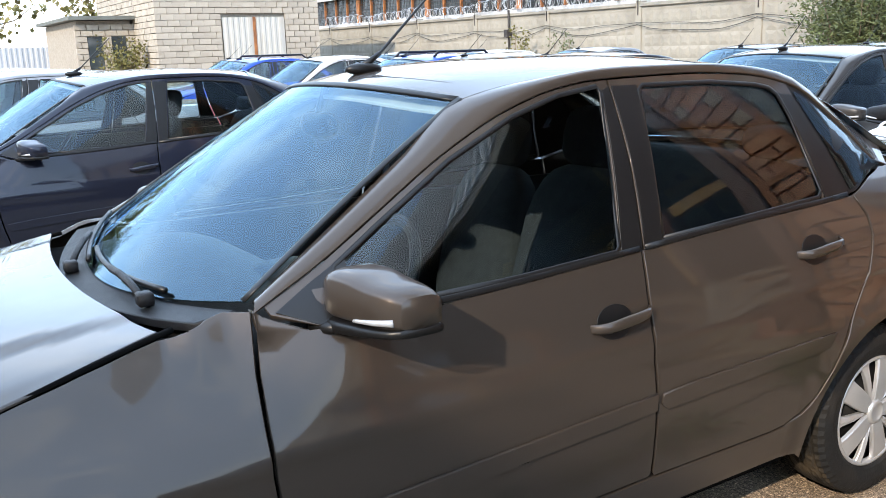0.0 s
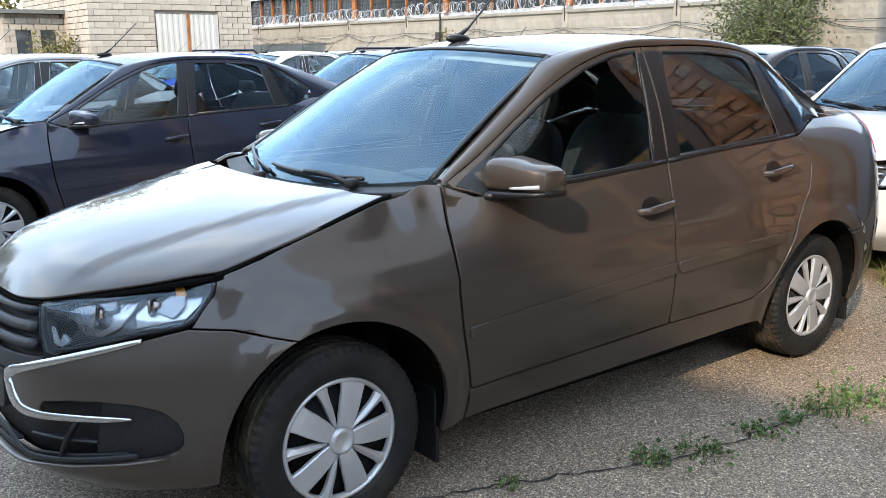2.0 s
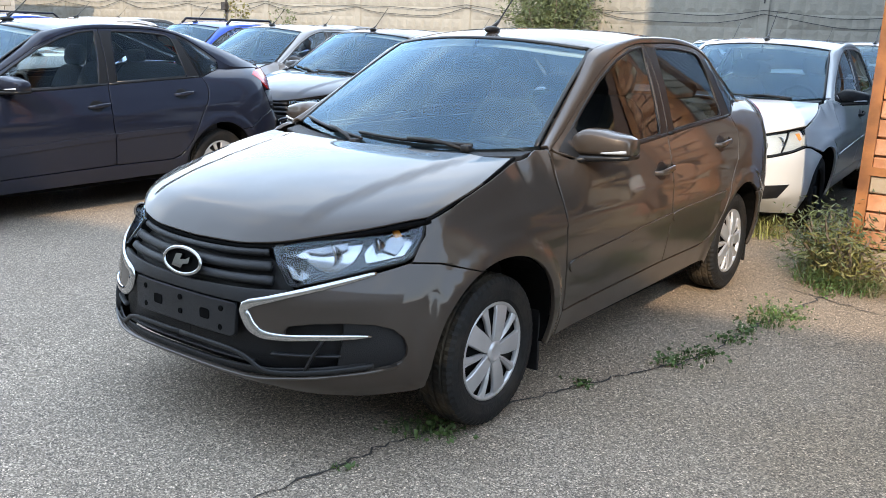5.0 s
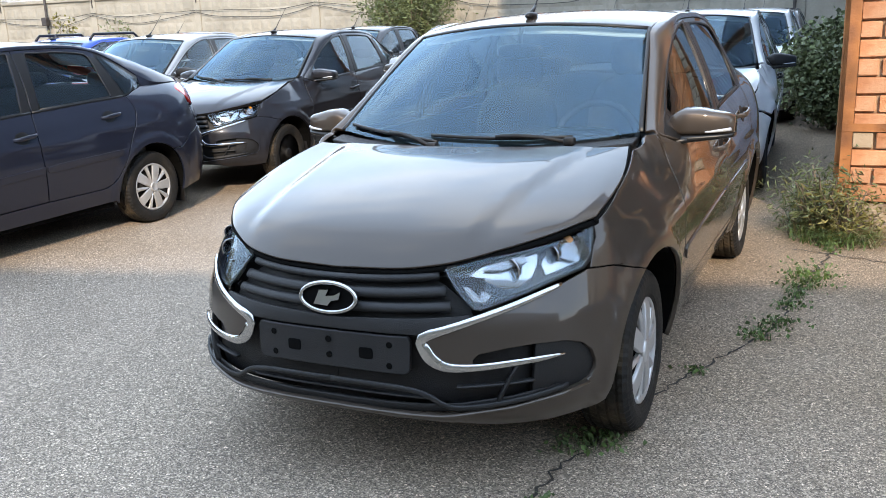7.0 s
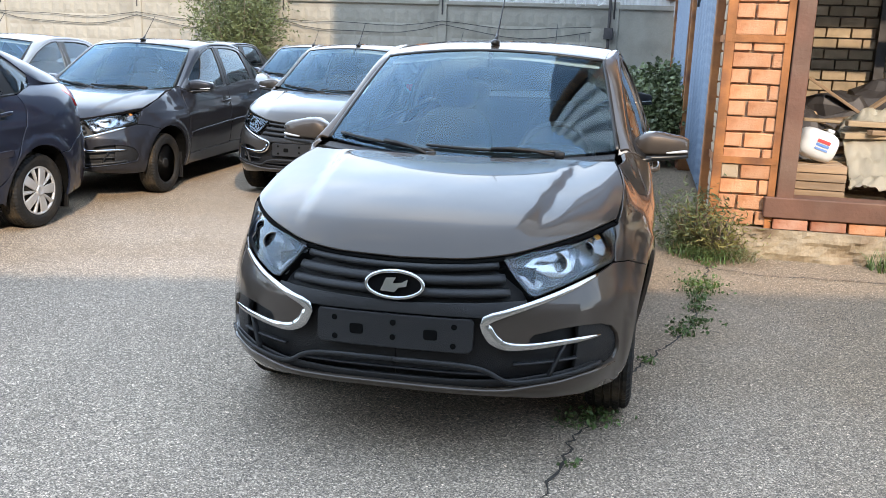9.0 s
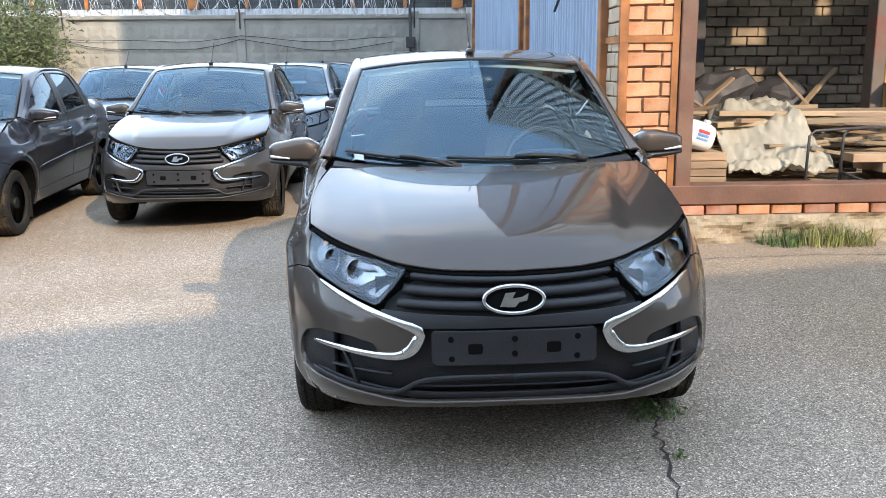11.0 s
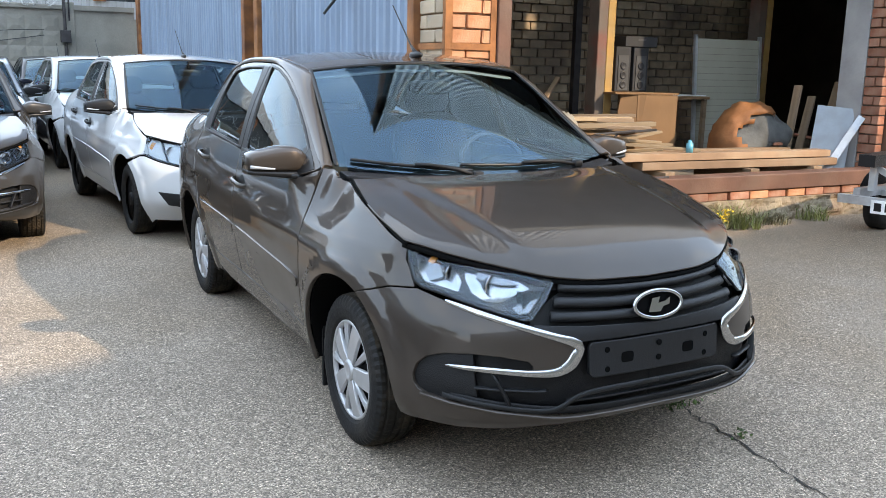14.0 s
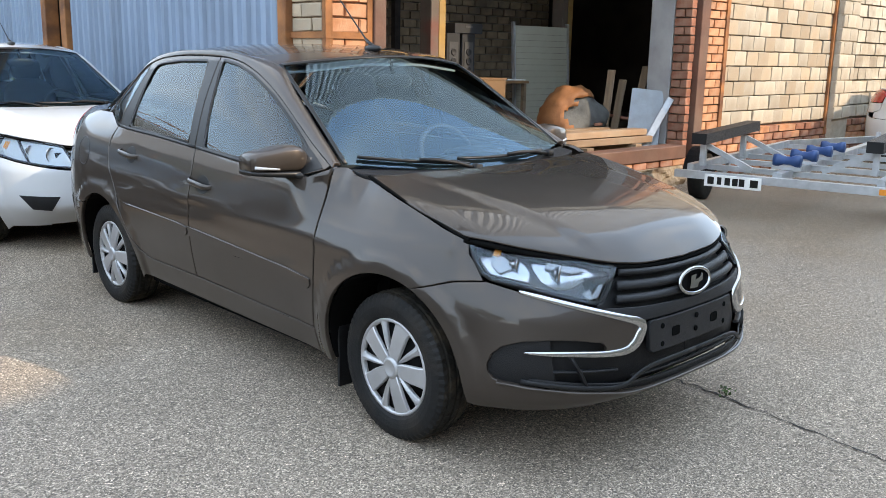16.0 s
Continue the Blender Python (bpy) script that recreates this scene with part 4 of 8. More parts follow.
def sheet(name, poly, fmap, material, parent, step=(0.05, 0.05), rim=0.018, sides=(1,), label="", lift=0.0, thick=False, roll=0.004):
    """A panel: an outline in the plane of fmap's two coordinates, laid on that surface, with its edges rolled and turned in.
    sides: 1 for the left one, -1 for its mirror image. Returns the parts."""
    bm = bmesh.new()
    bm.faces.new([bm.verts.new((p[0], p[1], 0)) for p in poly])
    for ax in (0, 1):
        lo, hi = min(p[ax] for p in poly), max(p[ax] for p in poly)
        n = max(1, int((hi - lo) / step[ax]))
        for i in range(1, n):
            co, no = [0, 0, 0], [0, 0, 0]
            co[ax], no[ax] = lo + (hi - lo) * i / n + 1e-5, 1
            bmesh.ops.bisect_plane(bm, geom=bm.verts[:] + bm.edges[:] + bm.faces[:], plane_co=co, plane_no=no, dist=1e-6)
    bmesh.ops.remove_doubles(bm, verts=bm.verts, dist=1e-6)
    bmesh.ops.triangulate(bm, faces=[f for f in bm.faces if len(f.verts) > 4])
    bm.verts.ensure_lookup_table()
    bm.verts.index_update()
    uv = [(v.co.x, v.co.y) for v in bm.verts]
    pos, nor = [], []
    for u, v in uv:
        e = 1e-3
        p = fmap(u, v)
        nv = (fmap(u + e, v) - fmap(u - e, v)).cross(fmap(u, v + e) - fmap(u, v - e))
        nv = nv.normalized() if nv.length > 1e-12 else Vector((0, 0, 1))
        pos.append(p)
        nor.append(nv)
    mid = sum(pos, Vector()) / len(pos)
    ref = Vector((mid.x, mid.y * 0.35, (mid.z - 0.55) * 1.2))
    if sum(n.dot(ref) for n in nor) < 0:
        nor = [-n for n in nor]
    pos = [p + n * lift for p, n in zip(pos, nor)]
    faces, fnor = [], []
    for f in bm.faces:
        ids = [v.index for v in f.verts]
        a = (pos[ids[1]] - pos[ids[0]]).cross(pos[ids[2]] - pos[ids[0]])
        if a.dot(nor[ids[0]]) < 0:
            ids.reverse()
        faces.append(ids)
        fnor.append([nor[i] for i in ids])
    edge_dir = {}
    for e in bm.edges:
        if len(e.link_faces) == 1:
            a, b = (v.index for v in e.verts)
            c = e.link_faces[0].calc_center_median()
            m2 = (e.verts[0].co + e.verts[1].co) / 2
            pc = fmap(c.x, c.y) - fmap(m2.x, m2.y)
            t = (pos[b] - pos[a]).normalized() if (pos[b] - pos[a]).length > 1e-9 else Vector((1, 0, 0))
            out = -(pc - t * pc.dot(t))
            out = out.normalized() if out.length > 1e-9 else Vector()
            edge_dir[e] = (a, b, out)
    outw = {}
    for a, b, o in edge_dir.values():
        outw[a] = outw.get(a, Vector()) + o
        outw[b] = outw.get(b, Vector()) + o
    ring1, ring2 = {}, {}
    for i, o in outw.items():
        o = o.normalized() if o.length > 1e-9 else Vector()
        ring1[i] = len(pos)
        pos.append(pos[i] - nor[i] * roll)
        nor.append((nor[i] * 0.25 + o).normalized())
        p = pos[i].copy()
        pos[i] = p - o * roll * 0.7
        ring2[i] = len(pos)
        pos.append(p - nor[i] * rim)
        nor.append(o)
    for a, b, o in edge_dir.values():
        for r0, r1 in ((None, ring1), (ring1, ring2)):
            ids = [a if r0 is None else r0[a], b if r0 is None else r0[b], r1[b], r1[a]]
            c = (pos[ids[1]] - pos[ids[0]]).cross(pos[ids[2]] - pos[ids[0]])
            if c.dot(o + nor[a] * 0.3) < 0:
                ids.reverse()
            faces.append(ids)
            fnor.append([nor[i] for i in ids])
    if thick:
        base = len(pos)
        n0 = len(uv)
        front = [f for f in faces if max(f) < n0]
        back = {i: (ring2[i] if i in ring2 else base + i) for i in range(n0)}
        for i in range(n0):
            pos.append(pos[i] - nor[i] * rim)
        for f in front:
            ids = [back[i] for i in reversed(f)]
            faces.append(ids)
            fnor.append([-nor[i] for i in reversed(f)])
    bm.free()
    made = []
    for sg in sides:
        me = bpy.data.meshes.new(name)
        me.from_pydata([(sg * p.x, p.y, p.z) for p in pos], [], [f if sg > 0 else f[::-1] for f in faces])
        me.materials.append(material)
        me.polygons.foreach_set("use_smooth", [True] * len(me.polygons))
        ns = [(sg * n.x, n.y, n.z) for f in fnor for n in (f if sg > 0 else f[::-1])]
        me.normals_split_custom_set(ns)
        ob = new(name, me)
        ob.parent = parent
        if label:
            tagged(ob, label)
        made.append(ob)
    return made


def arch(ax, r, a0, a1, n=22):
    return [(ax + r * math.cos(radians(a0 + (a1 - a0) * i / n)), HUB + 0.005 + r * math.sin(radians(a0 + (a1 - a0) * i / n))) for i in range(n + 1)]


def S(pts):
    """Outline points given as ('y', y, z) or ('x', x, z) in the shell's own coordinates."""
    return [(s_at_y(a, z) if k == "y" else s_at_x(a, z), z) for k, a, z in pts]


SPOKES = {}


def wheel(parent, at, cap):
    """A wheel with its outer face to +x."""
    w = new("wheel")
    w.parent = parent
    w.matrix_basis = at
    bm = bmesh.new()
    prof = [(-0.07, 0.183), (-0.085, 0.20), (-0.092, 0.235), (-0.085, 0.268), (-0.072, 0.283), (-0.058, 0.286), (-0.055, 0.279), (-0.048, 0.279), (-0.045, 0.288), (-0.022, 0.289), (-0.02, 0.281), (-0.012, 0.281), (-0.01, 0.289), (0.01, 0.289), (0.012, 0.281), (0.02, 0.281), (0.022, 0.289), (0.045, 0.288), (0.048, 0.279), (0.055, 0.279), (0.058, 0.286), (0.072, 0.283), (0.085, 0.268), (0.0905, 0.245), (0.092, 0.235), (0.0895, 0.215), (0.085, 0.20), (0.07, 0.183)]
    nseg = 120
    rings = []
    for i, (h, r) in enumerate(prof):
        ring = []
        for j in range(nseg):
            k = r
            if 0.0575 < abs(h) < 0.086 and r > 0.26 and j % 2 == 0:
                k -= 0.0045
            elif r > 0.287 and (j + i) % 4 == 0:
                k -= 0.004
            a = 2 * math.pi * j / nseg
            ring.append(bm.verts.new((h, k * math.cos(a), k * math.sin(a))))
        rings.append(ring)
    for a, b in zip(rings, rings[1:]):
        for j in range(nseg):
            f = bm.faces.new((a[j], b[j], b[(j + 1) % nseg], a[(j + 1) % nseg]))
            f.material_index = int(min(v.co.yz.length for v in f.verts) > 0.272)
    part("tyre", bm, (C_RUBBER, C_TREAD), w, "black treaded tyre")
    bm = bmesh.new()
    turned(bm, [(0.055, 0.190), (0.05, 0.172), (0.035, 0.160), (0.035, 0.05), (0.035, 0.0)], sides=36)
    part("steel_rim", bm, C_STEEL, w, smooth=True)
    if cap:
        bm = bmesh.new()
        turned(bm, [(0.060, 0.173), (0.073, 0.174), (0.080, 0.181), (0.078, 0.188), (0.066, 0.190)], sides=48, caps=False)
        part("hubcap", bm, C_CAP, w, "silver spoked plastic hubcap", smooth=True)
        for k in range(10):
            wide = k % 2 == 0
            if wide not in SPOKES:
                prof5 = ((0.030, 0.62, 0.081), (0.050, 0.52, 0.085), (0.075, 0.42, 0.086), (0.115, 0.315, 0.084), (0.150, 0.255, 0.080), (0.178, 0.24, 0.075)) if wide else ((0.045, 0.13, 0.072), (0.070, 0.13, 0.076), (0.105, 0.12, 0.078), (0.140, 0.10, 0.077), (0.160, 0.105, 0.075), (0.178, 0.13, 0.073))
                bm, rows = bmesh.new(), []
                for r, ha, h in prof5:
                    rows.append([bm.verts.new((h - dz, r * math.cos(f * ha), r * math.sin(f * ha))) for f, dz in ((-1.0, 0.012), (-0.95, 0.003), (-0.85, 0.0), (0.0, 0.0 if wide else -0.006), (0.85, 0.0), (0.95, 0.003), (1.0, 0.012))])
                for a, b in zip(rows, rows[1:]):
                    for j in range(6):
                        bm.faces.new((a[j], a[j + 1], b[j + 1], b[j]))
                bmesh.ops.recalc_face_normals(bm, faces=bm.faces)
                SPOKES[wide] = finish(bm, "spoke", C_CAP)
            o = new("spoke", SPOKES[wide])
            o.parent = w
            o.matrix_basis = pose(0, 0, 0, 36 * k, 0, 0)
        turned2 = bmesh.new()
        turned(turned2, [(0.070, 0.042), (0.084, 0.042), (0.091, 0.036), (0.093, 0.028), (0.090, 0.025), (0.090, 0.0)], sides=30)
        part("hub_badge", turned2, C_CAP, w, smooth=True)
    else:
        bm = bmesh.new()
        turned(bm, [(0.055, 0.183), (0.05, 0.172), (0.025, 0.165), (0.028, 0.15), (0.036, 0.12), (0.03, 0.09), (0.042, 0.06)], sides=36)
        part("rim_disc", bm, C_STEEL, w, smooth=True)
        bm = bmesh.new()
        turned(bm, [(0.04, 0.055), (0.07, 0.05), (0.075, 0.035), (0.075, 0.0)], sides=24)
        part("hub_cover", bm, C_STEEL, w, smooth=True)
    return w


def blob(bm, c, r, m=None, power=2.6, nu=20, nv=12):
    """A rounded box-like body (a superellipsoid)."""
    def q(x, p):
        return math.copysign(abs(x) ** (2 / p), x)
    vs = []
    for i in range(nv + 1):
        f = math.pi * (i / nv - 0.5)
        row = []
        for j in range(nu):
            t = 2 * math.pi * j / nu
            row.append(bm.verts.new(Vector(c) + Vector((r[0] * q(math.cos(f), power) * q(math.cos(t), power), r[1] * q(math.cos(f), power) * q(math.sin(t), power), r[2] * q(math.sin(f), power)))))
        vs.append(row)
    fresh = [v for row in vs for v in row]
    for a, b in zip(vs, vs[1:]):
        for j in range(nu):
            bm.faces.new((a[j], a[(j + 1) % nu], b[(j + 1) % nu], b[j]))
    if m is not None:
        bmesh.ops.transform(bm, matrix=m, verts=fresh)
    bmesh.ops.remove_doubles(bm, verts=fresh, dist=1e-5)


def strip(bm, line, fmap, w, h, close=True, flat=False):
    """A bar with a rounded back, laid along a line on a surface; w across, h proud."""
    pts = [fmap(*p) for p in line]
    rows = []
    for i, (u, v) in enumerate(line):
        e = 1e-3
        n = (fmap(u + e, v) - fmap(u - e, v)).cross(fmap(u, v + e) - fmap(u, v - e)).normalized()
        if n.dot(Vector((pts[i].x, pts[i].y, 0))) < 0:
            n = -n
        t = (pts[min(i + 1, len(pts) - 1)] - pts[max(i - 1, 0)]).normalized()
        b = t.cross(n).normalized()
        wi = w(i / (len(line) - 1)) if callable(w) else w
        prof = ((-0.5, -0.6), (-0.5, 0.3), (-0.40, 0.85), (0, 1.0), (0.40, 0.85), (0.5, 0.3), (0.5, -0.6)) if flat else ((-0.5, -0.6), (-0.5, 0.4), (-0.32, 0.9), (0, 1.0), (0.32, 0.9), (0.5, 0.4), (0.5, -0.6))
        rows.append([bm.verts.new(pts[i] + b * wi * k + n * h * q) for k, q in prof])
    for a, b in zip(rows, rows[1:]):
        for j in range(6):
            bm.faces.new((a[j], a[j + 1], b[j + 1], b[j]))
    if close:
        bm.faces.new(rows[0])
        bm.faces.new(rows[-1][::-1])
    bmesh.ops.recalc_face_normals(bm, faces=bm.faces)


def both(bm):
    """The same again, mirrored."""
    o = bm.copy()
    bmesh.ops.scale(o, vec=(-1, 1, 1), verts=o.verts)
    bmesh.ops.reverse_faces(o, faces=o.faces)
    return o


def pair(name, bm, material, parent, label="", smooth=True):
    o = both(bm)
    return part(name, bm, material, parent, label, smooth), part(name, o, material, parent, label, smooth)


def build_car(name, label, at, cap=True, new_face=True, liftback=False):
    take_shape(LIFTBACK if liftback else SEDAN)
    car = thing(name, label, "car", at, group="parked cars")
    P = C_PAINT
    # nose: painted bumper with its lower lip, black centre
    if new_face:
        half = smooth_line([(0.0, 0.312), (0.2, 0.311), (0.36, 0.311), (0.44, 0.321)], 3)
        pts = [("x", x, z) for x, z in half]
        pts += [("x", 0.55, 0.333), ("x", 0.645, 0.345), ("y", -1.745, 0.353), ("y", -1.705, 0.366), ("y", -1.688, 0.388), ("y", -1.686, 0.415), ("y", -1.698, 0.45), ("y", -1.73, 0.482), ("y", -1.785, 0.503), ("x", 0.61, 0.512), ("x", 0.54, 0.510), ("x", 0.465, 0.497), ("x", 0.452, 0.482), ("x", 0.452, 0.464), ("x", 0.39, 0.456), ("x", 0.345, 0.466), ("x", 0.305, 0.535), ("x", 0.318, 0.554), ("x", 0.40, 0.580), ("x", 0.5, 0.612), ("x", 0.6, 0.645), ("x", 0.655, 0.668), ("y", -1.64, 0.688), ("y", -1.54, 0.676)]
        pts += [("y", y, z) for y, z in arch(FRONT_AX, 0.364, 113, 187)]
        pts += [("y", -1.63, 0.243), ("y", -1.68, 0.240), ("y", -1.8, 0.243), ("x", 0.6, 0.247), ("x", 0.5, 0.256), ("x", 0.40, 0.272), ("x", 0.3, 0.278), ("x", 0.0, 0.281)]
        bump = new("front_bumper")
        bump.parent = car
        sheet("bumper_skin", S(pts), shell, P, bump, (0.035, 0.03), sides=(1, -1))
        # black centre, set back
        inner = [(s_at_x(x, z), z) for x, z in ((0.0, 0.29), (0.45, 0.30), (0.70, 0.325))] + [(s_at_y(-1.625, z), z) for z in (0.345, 0.38, 0.42, 0.47)] + [(s_at_x(x, z), z) for x, z in ((0.76, 0.50), (0.62, 0.53), (0.42, 0.50), (0.35, 0.56), (0.45, 0.61), (0.36, 0.755), (0.0, 0.735))]
        sheet("grille_backing", inner, shell, C_BLACK, bump, (0.06, 0.05), sides=(1, -1), lift=-0.045)
        # shallow end of the fog recess, round the bumper's corner
        end = S([("x", 0.60, 0.335), ("y", -1.745, 0.345), ("y", -1.675, 0.360), ("y", -1.668, 0.415), ("y", -1.68, 0.46), ("y", -1.72, 0.495), ("y", -1.785, 0.515), ("x", 0.61, 0.522)])
        sheet("fog_recess", end, shell, C_BLACK, bump, (0.03, 0.04), sides=(1, -1), lift=-0.014)
        # three bars of the upper grille and the frame round them
        for z0, z1, xe, w in ((0.700, 0.712, 0.33, 0.022), (0.662, 0.672, 0.355, 0.032), (0.622, 0.630, 0.375, 0.030)):
            bm = bmesh.new()
            line = [(s_at_x(abs(x), z1 + (z0 - z1) * (1 - (x / xe) ** 2)) * (1 if x >= 0 else -1), z1 + (z0 - z1) * (1 - (x / xe) ** 2)) for x in (xe * (i / 14 - 1) for i in range(29))]
            strip(bm, line, lambda s, z: shell(s, z) + Vector((0, 0.018 + 0.35 * (z - z0), 0)), w, 0.012)
            part("grille_bar", bm, C_GREY, bump, smooth=True)
        low = [(s_at_x(x, z), z) for x, z in ((0.0, 0.553), (0.30, 0.553), (0.44, 0.596), (0.435, 0.612), (0.30, 0.604), (0.0, 0.592))]
        sheet("grille_frame", low + [(-u, v) for u, v in low[-2:0:-1]], shell, C_GREY, bump, (0.06, 0.05), lift=-0.004)
        # plate carrier with screw holes
        pl = [(s_at_x(x, z), z) for x, z in ((0.0, 0.432), (0.255, 0.432), (0.27, 0.445), (0.272, 0.535), (0.262, 0.548), (0.0, 0.548))]
        sheet("plate_carrier", pl + [(-u, v) for u, v in pl[-2:0:-1]], shell, C_GREY, bump, (0.06, 0.05), lift=0.0)
        def hole(x, z, w, h, n):
            ring = [(x + math.copysign(w * abs(math.cos(f)) ** (2 / n), math.cos(f)), z + math.copysign(h * abs(math.sin(f)) ** (2 / n), math.sin(f))) for f in (2 * math.pi * i / 16 for i in range(16))]
            sg = 1 if x >= 0.03 else -1
            if abs(x) < 0.03:
                bm = bmesh.new()
                turned(bm, [(-0.0015, 0.0), (-0.0015, w), (0.004, w)], "y", 12, Matrix.Translation((x, shell(0.001, z).y - 0.003, z)))
                part("screw_hole", bm, C_UNDER, bump)
                return
            sheet("screw_hole", [(s_at_x(abs(u), v), v) for u, v in ring], shell, C_UNDER, bump, (0.05, 0.05), sides=(sg,), lift=0.0025, rim=0.004, roll=0.0015)
        for x in (-0.128, 0.128):
            hole(x, 0.488, 0.024, 0.018, 5)
        for x, z in ((-0.207, 0.520), (-0.205, 0.455), (0.207, 0.520), (0.205, 0.455), (0.0, 0.520), (0.0, 0.470)):
            hole(x, z, 0.010, 0.010, 2)
        # lower grille bars and fog surrounds
        for z0, xe in ((0.333, 0.36), (0.362, 0.34)):
            bm = bmesh.new()
            line = [(s_at_x(abs(x), z0) * (1 if x >= 0 else -1), z0 + 0.0 * x) for x in (xe * (i / 12 - 1) for i in range(25))]
            strip(bm, line, lambda s, z: shell(s, z) + Vector((0, 0.018, 0)), 0.008, 0.010)
            part("lower_grille_bar", bm, C_BLACK, bump, smooth=True)
        bm = bmesh.new()
        line = smooth_line([(s_at_x(0.0, 0.395), 0.395), (s_at_x(0.22, 0.393), 0.393), (s_at_x(0.31, 0.38), 0.38), (s_at_x(0.375, 0.345), 0.345), (s_at_x(0.43, 0.338), 0.338), (s_at_x(0.55, 0.350), 0.350), (s_at_x(0.68, 0.368), 0.368)], 4)
        strip(bm, line, shell, 0.016, 0.004, flat=True)
        pair("lip_insert", bm, C_GREY, bump)
        bm = bmesh.new()
        edge = S([("x", x, z) for x, z in half[1:]] + [("x", 0.55, 0.333), ("x", 0.66, 0.346), ("y", -1.72, 0.356)])
        strip(bm, [(-u, v) for u, v in edge[::-1]] + edge, shell, 0.011, 0.012)
        part("lip_edge", bm, P, bump, smooth=True)
        tray = S([("x", 0.04 + 0.38 * i / 10, 0.325 + 0.012 * (i / 10) ** 2) for i in range(11)] + [("x", 0.55, 0.352), ("x", 0.66, 0.364)])
        bm = bmesh.new()
        strip(bm, [(-u, v) for u, v in tray[::-1]] + tray, lambda a, z: shell(a, z) + Vector((0, 0.012, 0)), 0.026, 0.004, flat=True)
        part("lip_tray", bm, C_BLACK, bump, smooth=True)
        bm = bmesh.new()
        line = smooth_line([(s_at_x(0.40, 0.395), 0.395), (s_at_x(0.5, 0.40), 0.40), (s_at_x(0.6, 0.402), 0.402)], 4)
        strip(bm, line, lambda s, z: shell(s, z) + Vector((0, 0.026, 0)), 0.010, 0.012)
        pair("fog_bar", bm, C_GREY, bump)
        bm = bmesh.new()
        line = [(s_at_x(0.535 - 0.05 * (0.5 - t), 0.34 + 0.12 * t), 0.34 + 0.12 * t) for t in (0, 0.25, 0.5, 0.75, 1)]
        strip(bm, line, lambda s, z: shell(s, z) + Vector((0, 0.012, 0)), 0.012, 0.012)
        pair("fog_rib", bm, C_BLACK, bump)
        # chrome boomerang
        bm = bmesh.new()
        line = smooth_line([(s_at_x(0.645, 0.664), 0.664), (s_at_x(0.58, 0.640), 0.640), (s_at_x(0.45, 0.597), 0.597), (s_at_x(0.335, 0.560), 0.560)], 5) + [(s_at_x(0.310, 0.548), 0.548)]
        line += smooth_line([(s_at_x(0.306, 0.532), 0.532), (s_at_x(0.330, 0.490), 0.490), (s_at_x(0.36, 0.468), 0.468)], 4)
        strip(bm, line, shell, Curve([(0, 0.012), (0.2, 0.020), (0.5, 0.025), (0.66, 0.035), (0.8, 0.041), (1, 0.034)]), 0.007, flat=True)
        pair("chrome_blade", bm, C_CHROME, bump, "polished chrome blade")
        bm = bmesh.new()
        line = smooth_line([(s_at_x(0.352, 0.472), 0.472), (s_at_x(0.385, 0.461), 0.461), (s_at_x(0.45, 0.460), 0.460), (s_at_x(0.56, 0.467), 0.467), (s_at_x(0.67, 0.468), 0.468)], 5)
        strip(bm, line, shell, Curve([(0, 0.034), (0.15, 0.031), (0.5, 0.023), (0.85, 0.018), (1, 0.006)]), 0.006, flat=True)
        pair("chrome_blade", bm, C_CHROME, bump, "polished chrome blade")
        # badge, a plain oval
        bm = bmesh.new()
        n = 32
        ring = [(0.098 * math.cos(2 * math.pi * i / n), 0.043 * math.sin(2 * math.pi * i / n)) for i in range(n)]
        tube(bm, [(x, -2.018 + 0.25 * z, 0.647 + z) for x, z in ring], 0.0075, 8, closed=True)
        bd = part("badge", bm, C_CHROME, bump, "oval chrome badge on black", smooth=True)
        bm = bmesh.new()
        bm.faces.new([bm.verts.new((x * 0.95, -2.012 + 0.25 * z, 0.645 + z * 0.95)) for x, z in ring])
        part("badge_field", bm, C_UNDER, bump)
        bm = bmesh.new()
        for q in ([(-0.036, -0.016), (-0.022, 0.017), (0.004, 0.019), (-0.004, 0.004), (0.020, 0.007), (0.036, 0.016), (0.032, -0.002), (0.012, -0.006), (0.002, -0.018)],):
            fr = [bm.verts.new((1.3 * x, -2.026 + 0.25 * z, 0.647 + 1.3 * z)) for x, z in q]
            bk = [bm.verts.new((1.3 * x, -2.012 + 0.25 * z, 0.647 + 1.3 * z)) for x, z in q]
            bm.faces.new(fr)
            for i in range(len(q)):
                bm.faces.new((fr[i], fr[(i + 1) % len(q)], bk[(i + 1) % len(q)], bk[i]))
        bmesh.ops.recalc_face_normals(bm, faces=bm.faces)
        part("badge_mark", bm, C_CHROME, bump)
        hl = [("x", 0.345, 0.733), ("x", 0.43, 0.754), ("x", 0.52, 0.773), ("x", 0.60, 0.792), ("y", -1.62, 0.805), ("y", -1.555, 0.816), ("y", -1.546, 0.806), ("y", -1.572, 0.762), ("y", -1.62, 0.712), ("y", -1.655, 0.694), ("x", 0.64, 0.680), ("x", 0.58, 0.658), ("x", 0.50, 0.632), ("x", 0.46, 0.620), ("x", 0.438, 0.624), ("x", 0.385, 0.68)]
    else:
        bump = new("front_bumper")
        bump.parent = car
        pts = [("x", 0.0, 0.575), ("x", 0.3, 0.575), ("x", 0.42, 0.582), ("x", 0.55, 0.605), ("x", 0.66, 0.635), ("y", -1.60, 0.668), ("y", -1.54, 0.664)]
        pts += [("y", y, z) for y, z in arch(FRONT_AX, 0.348, 118, 208)]
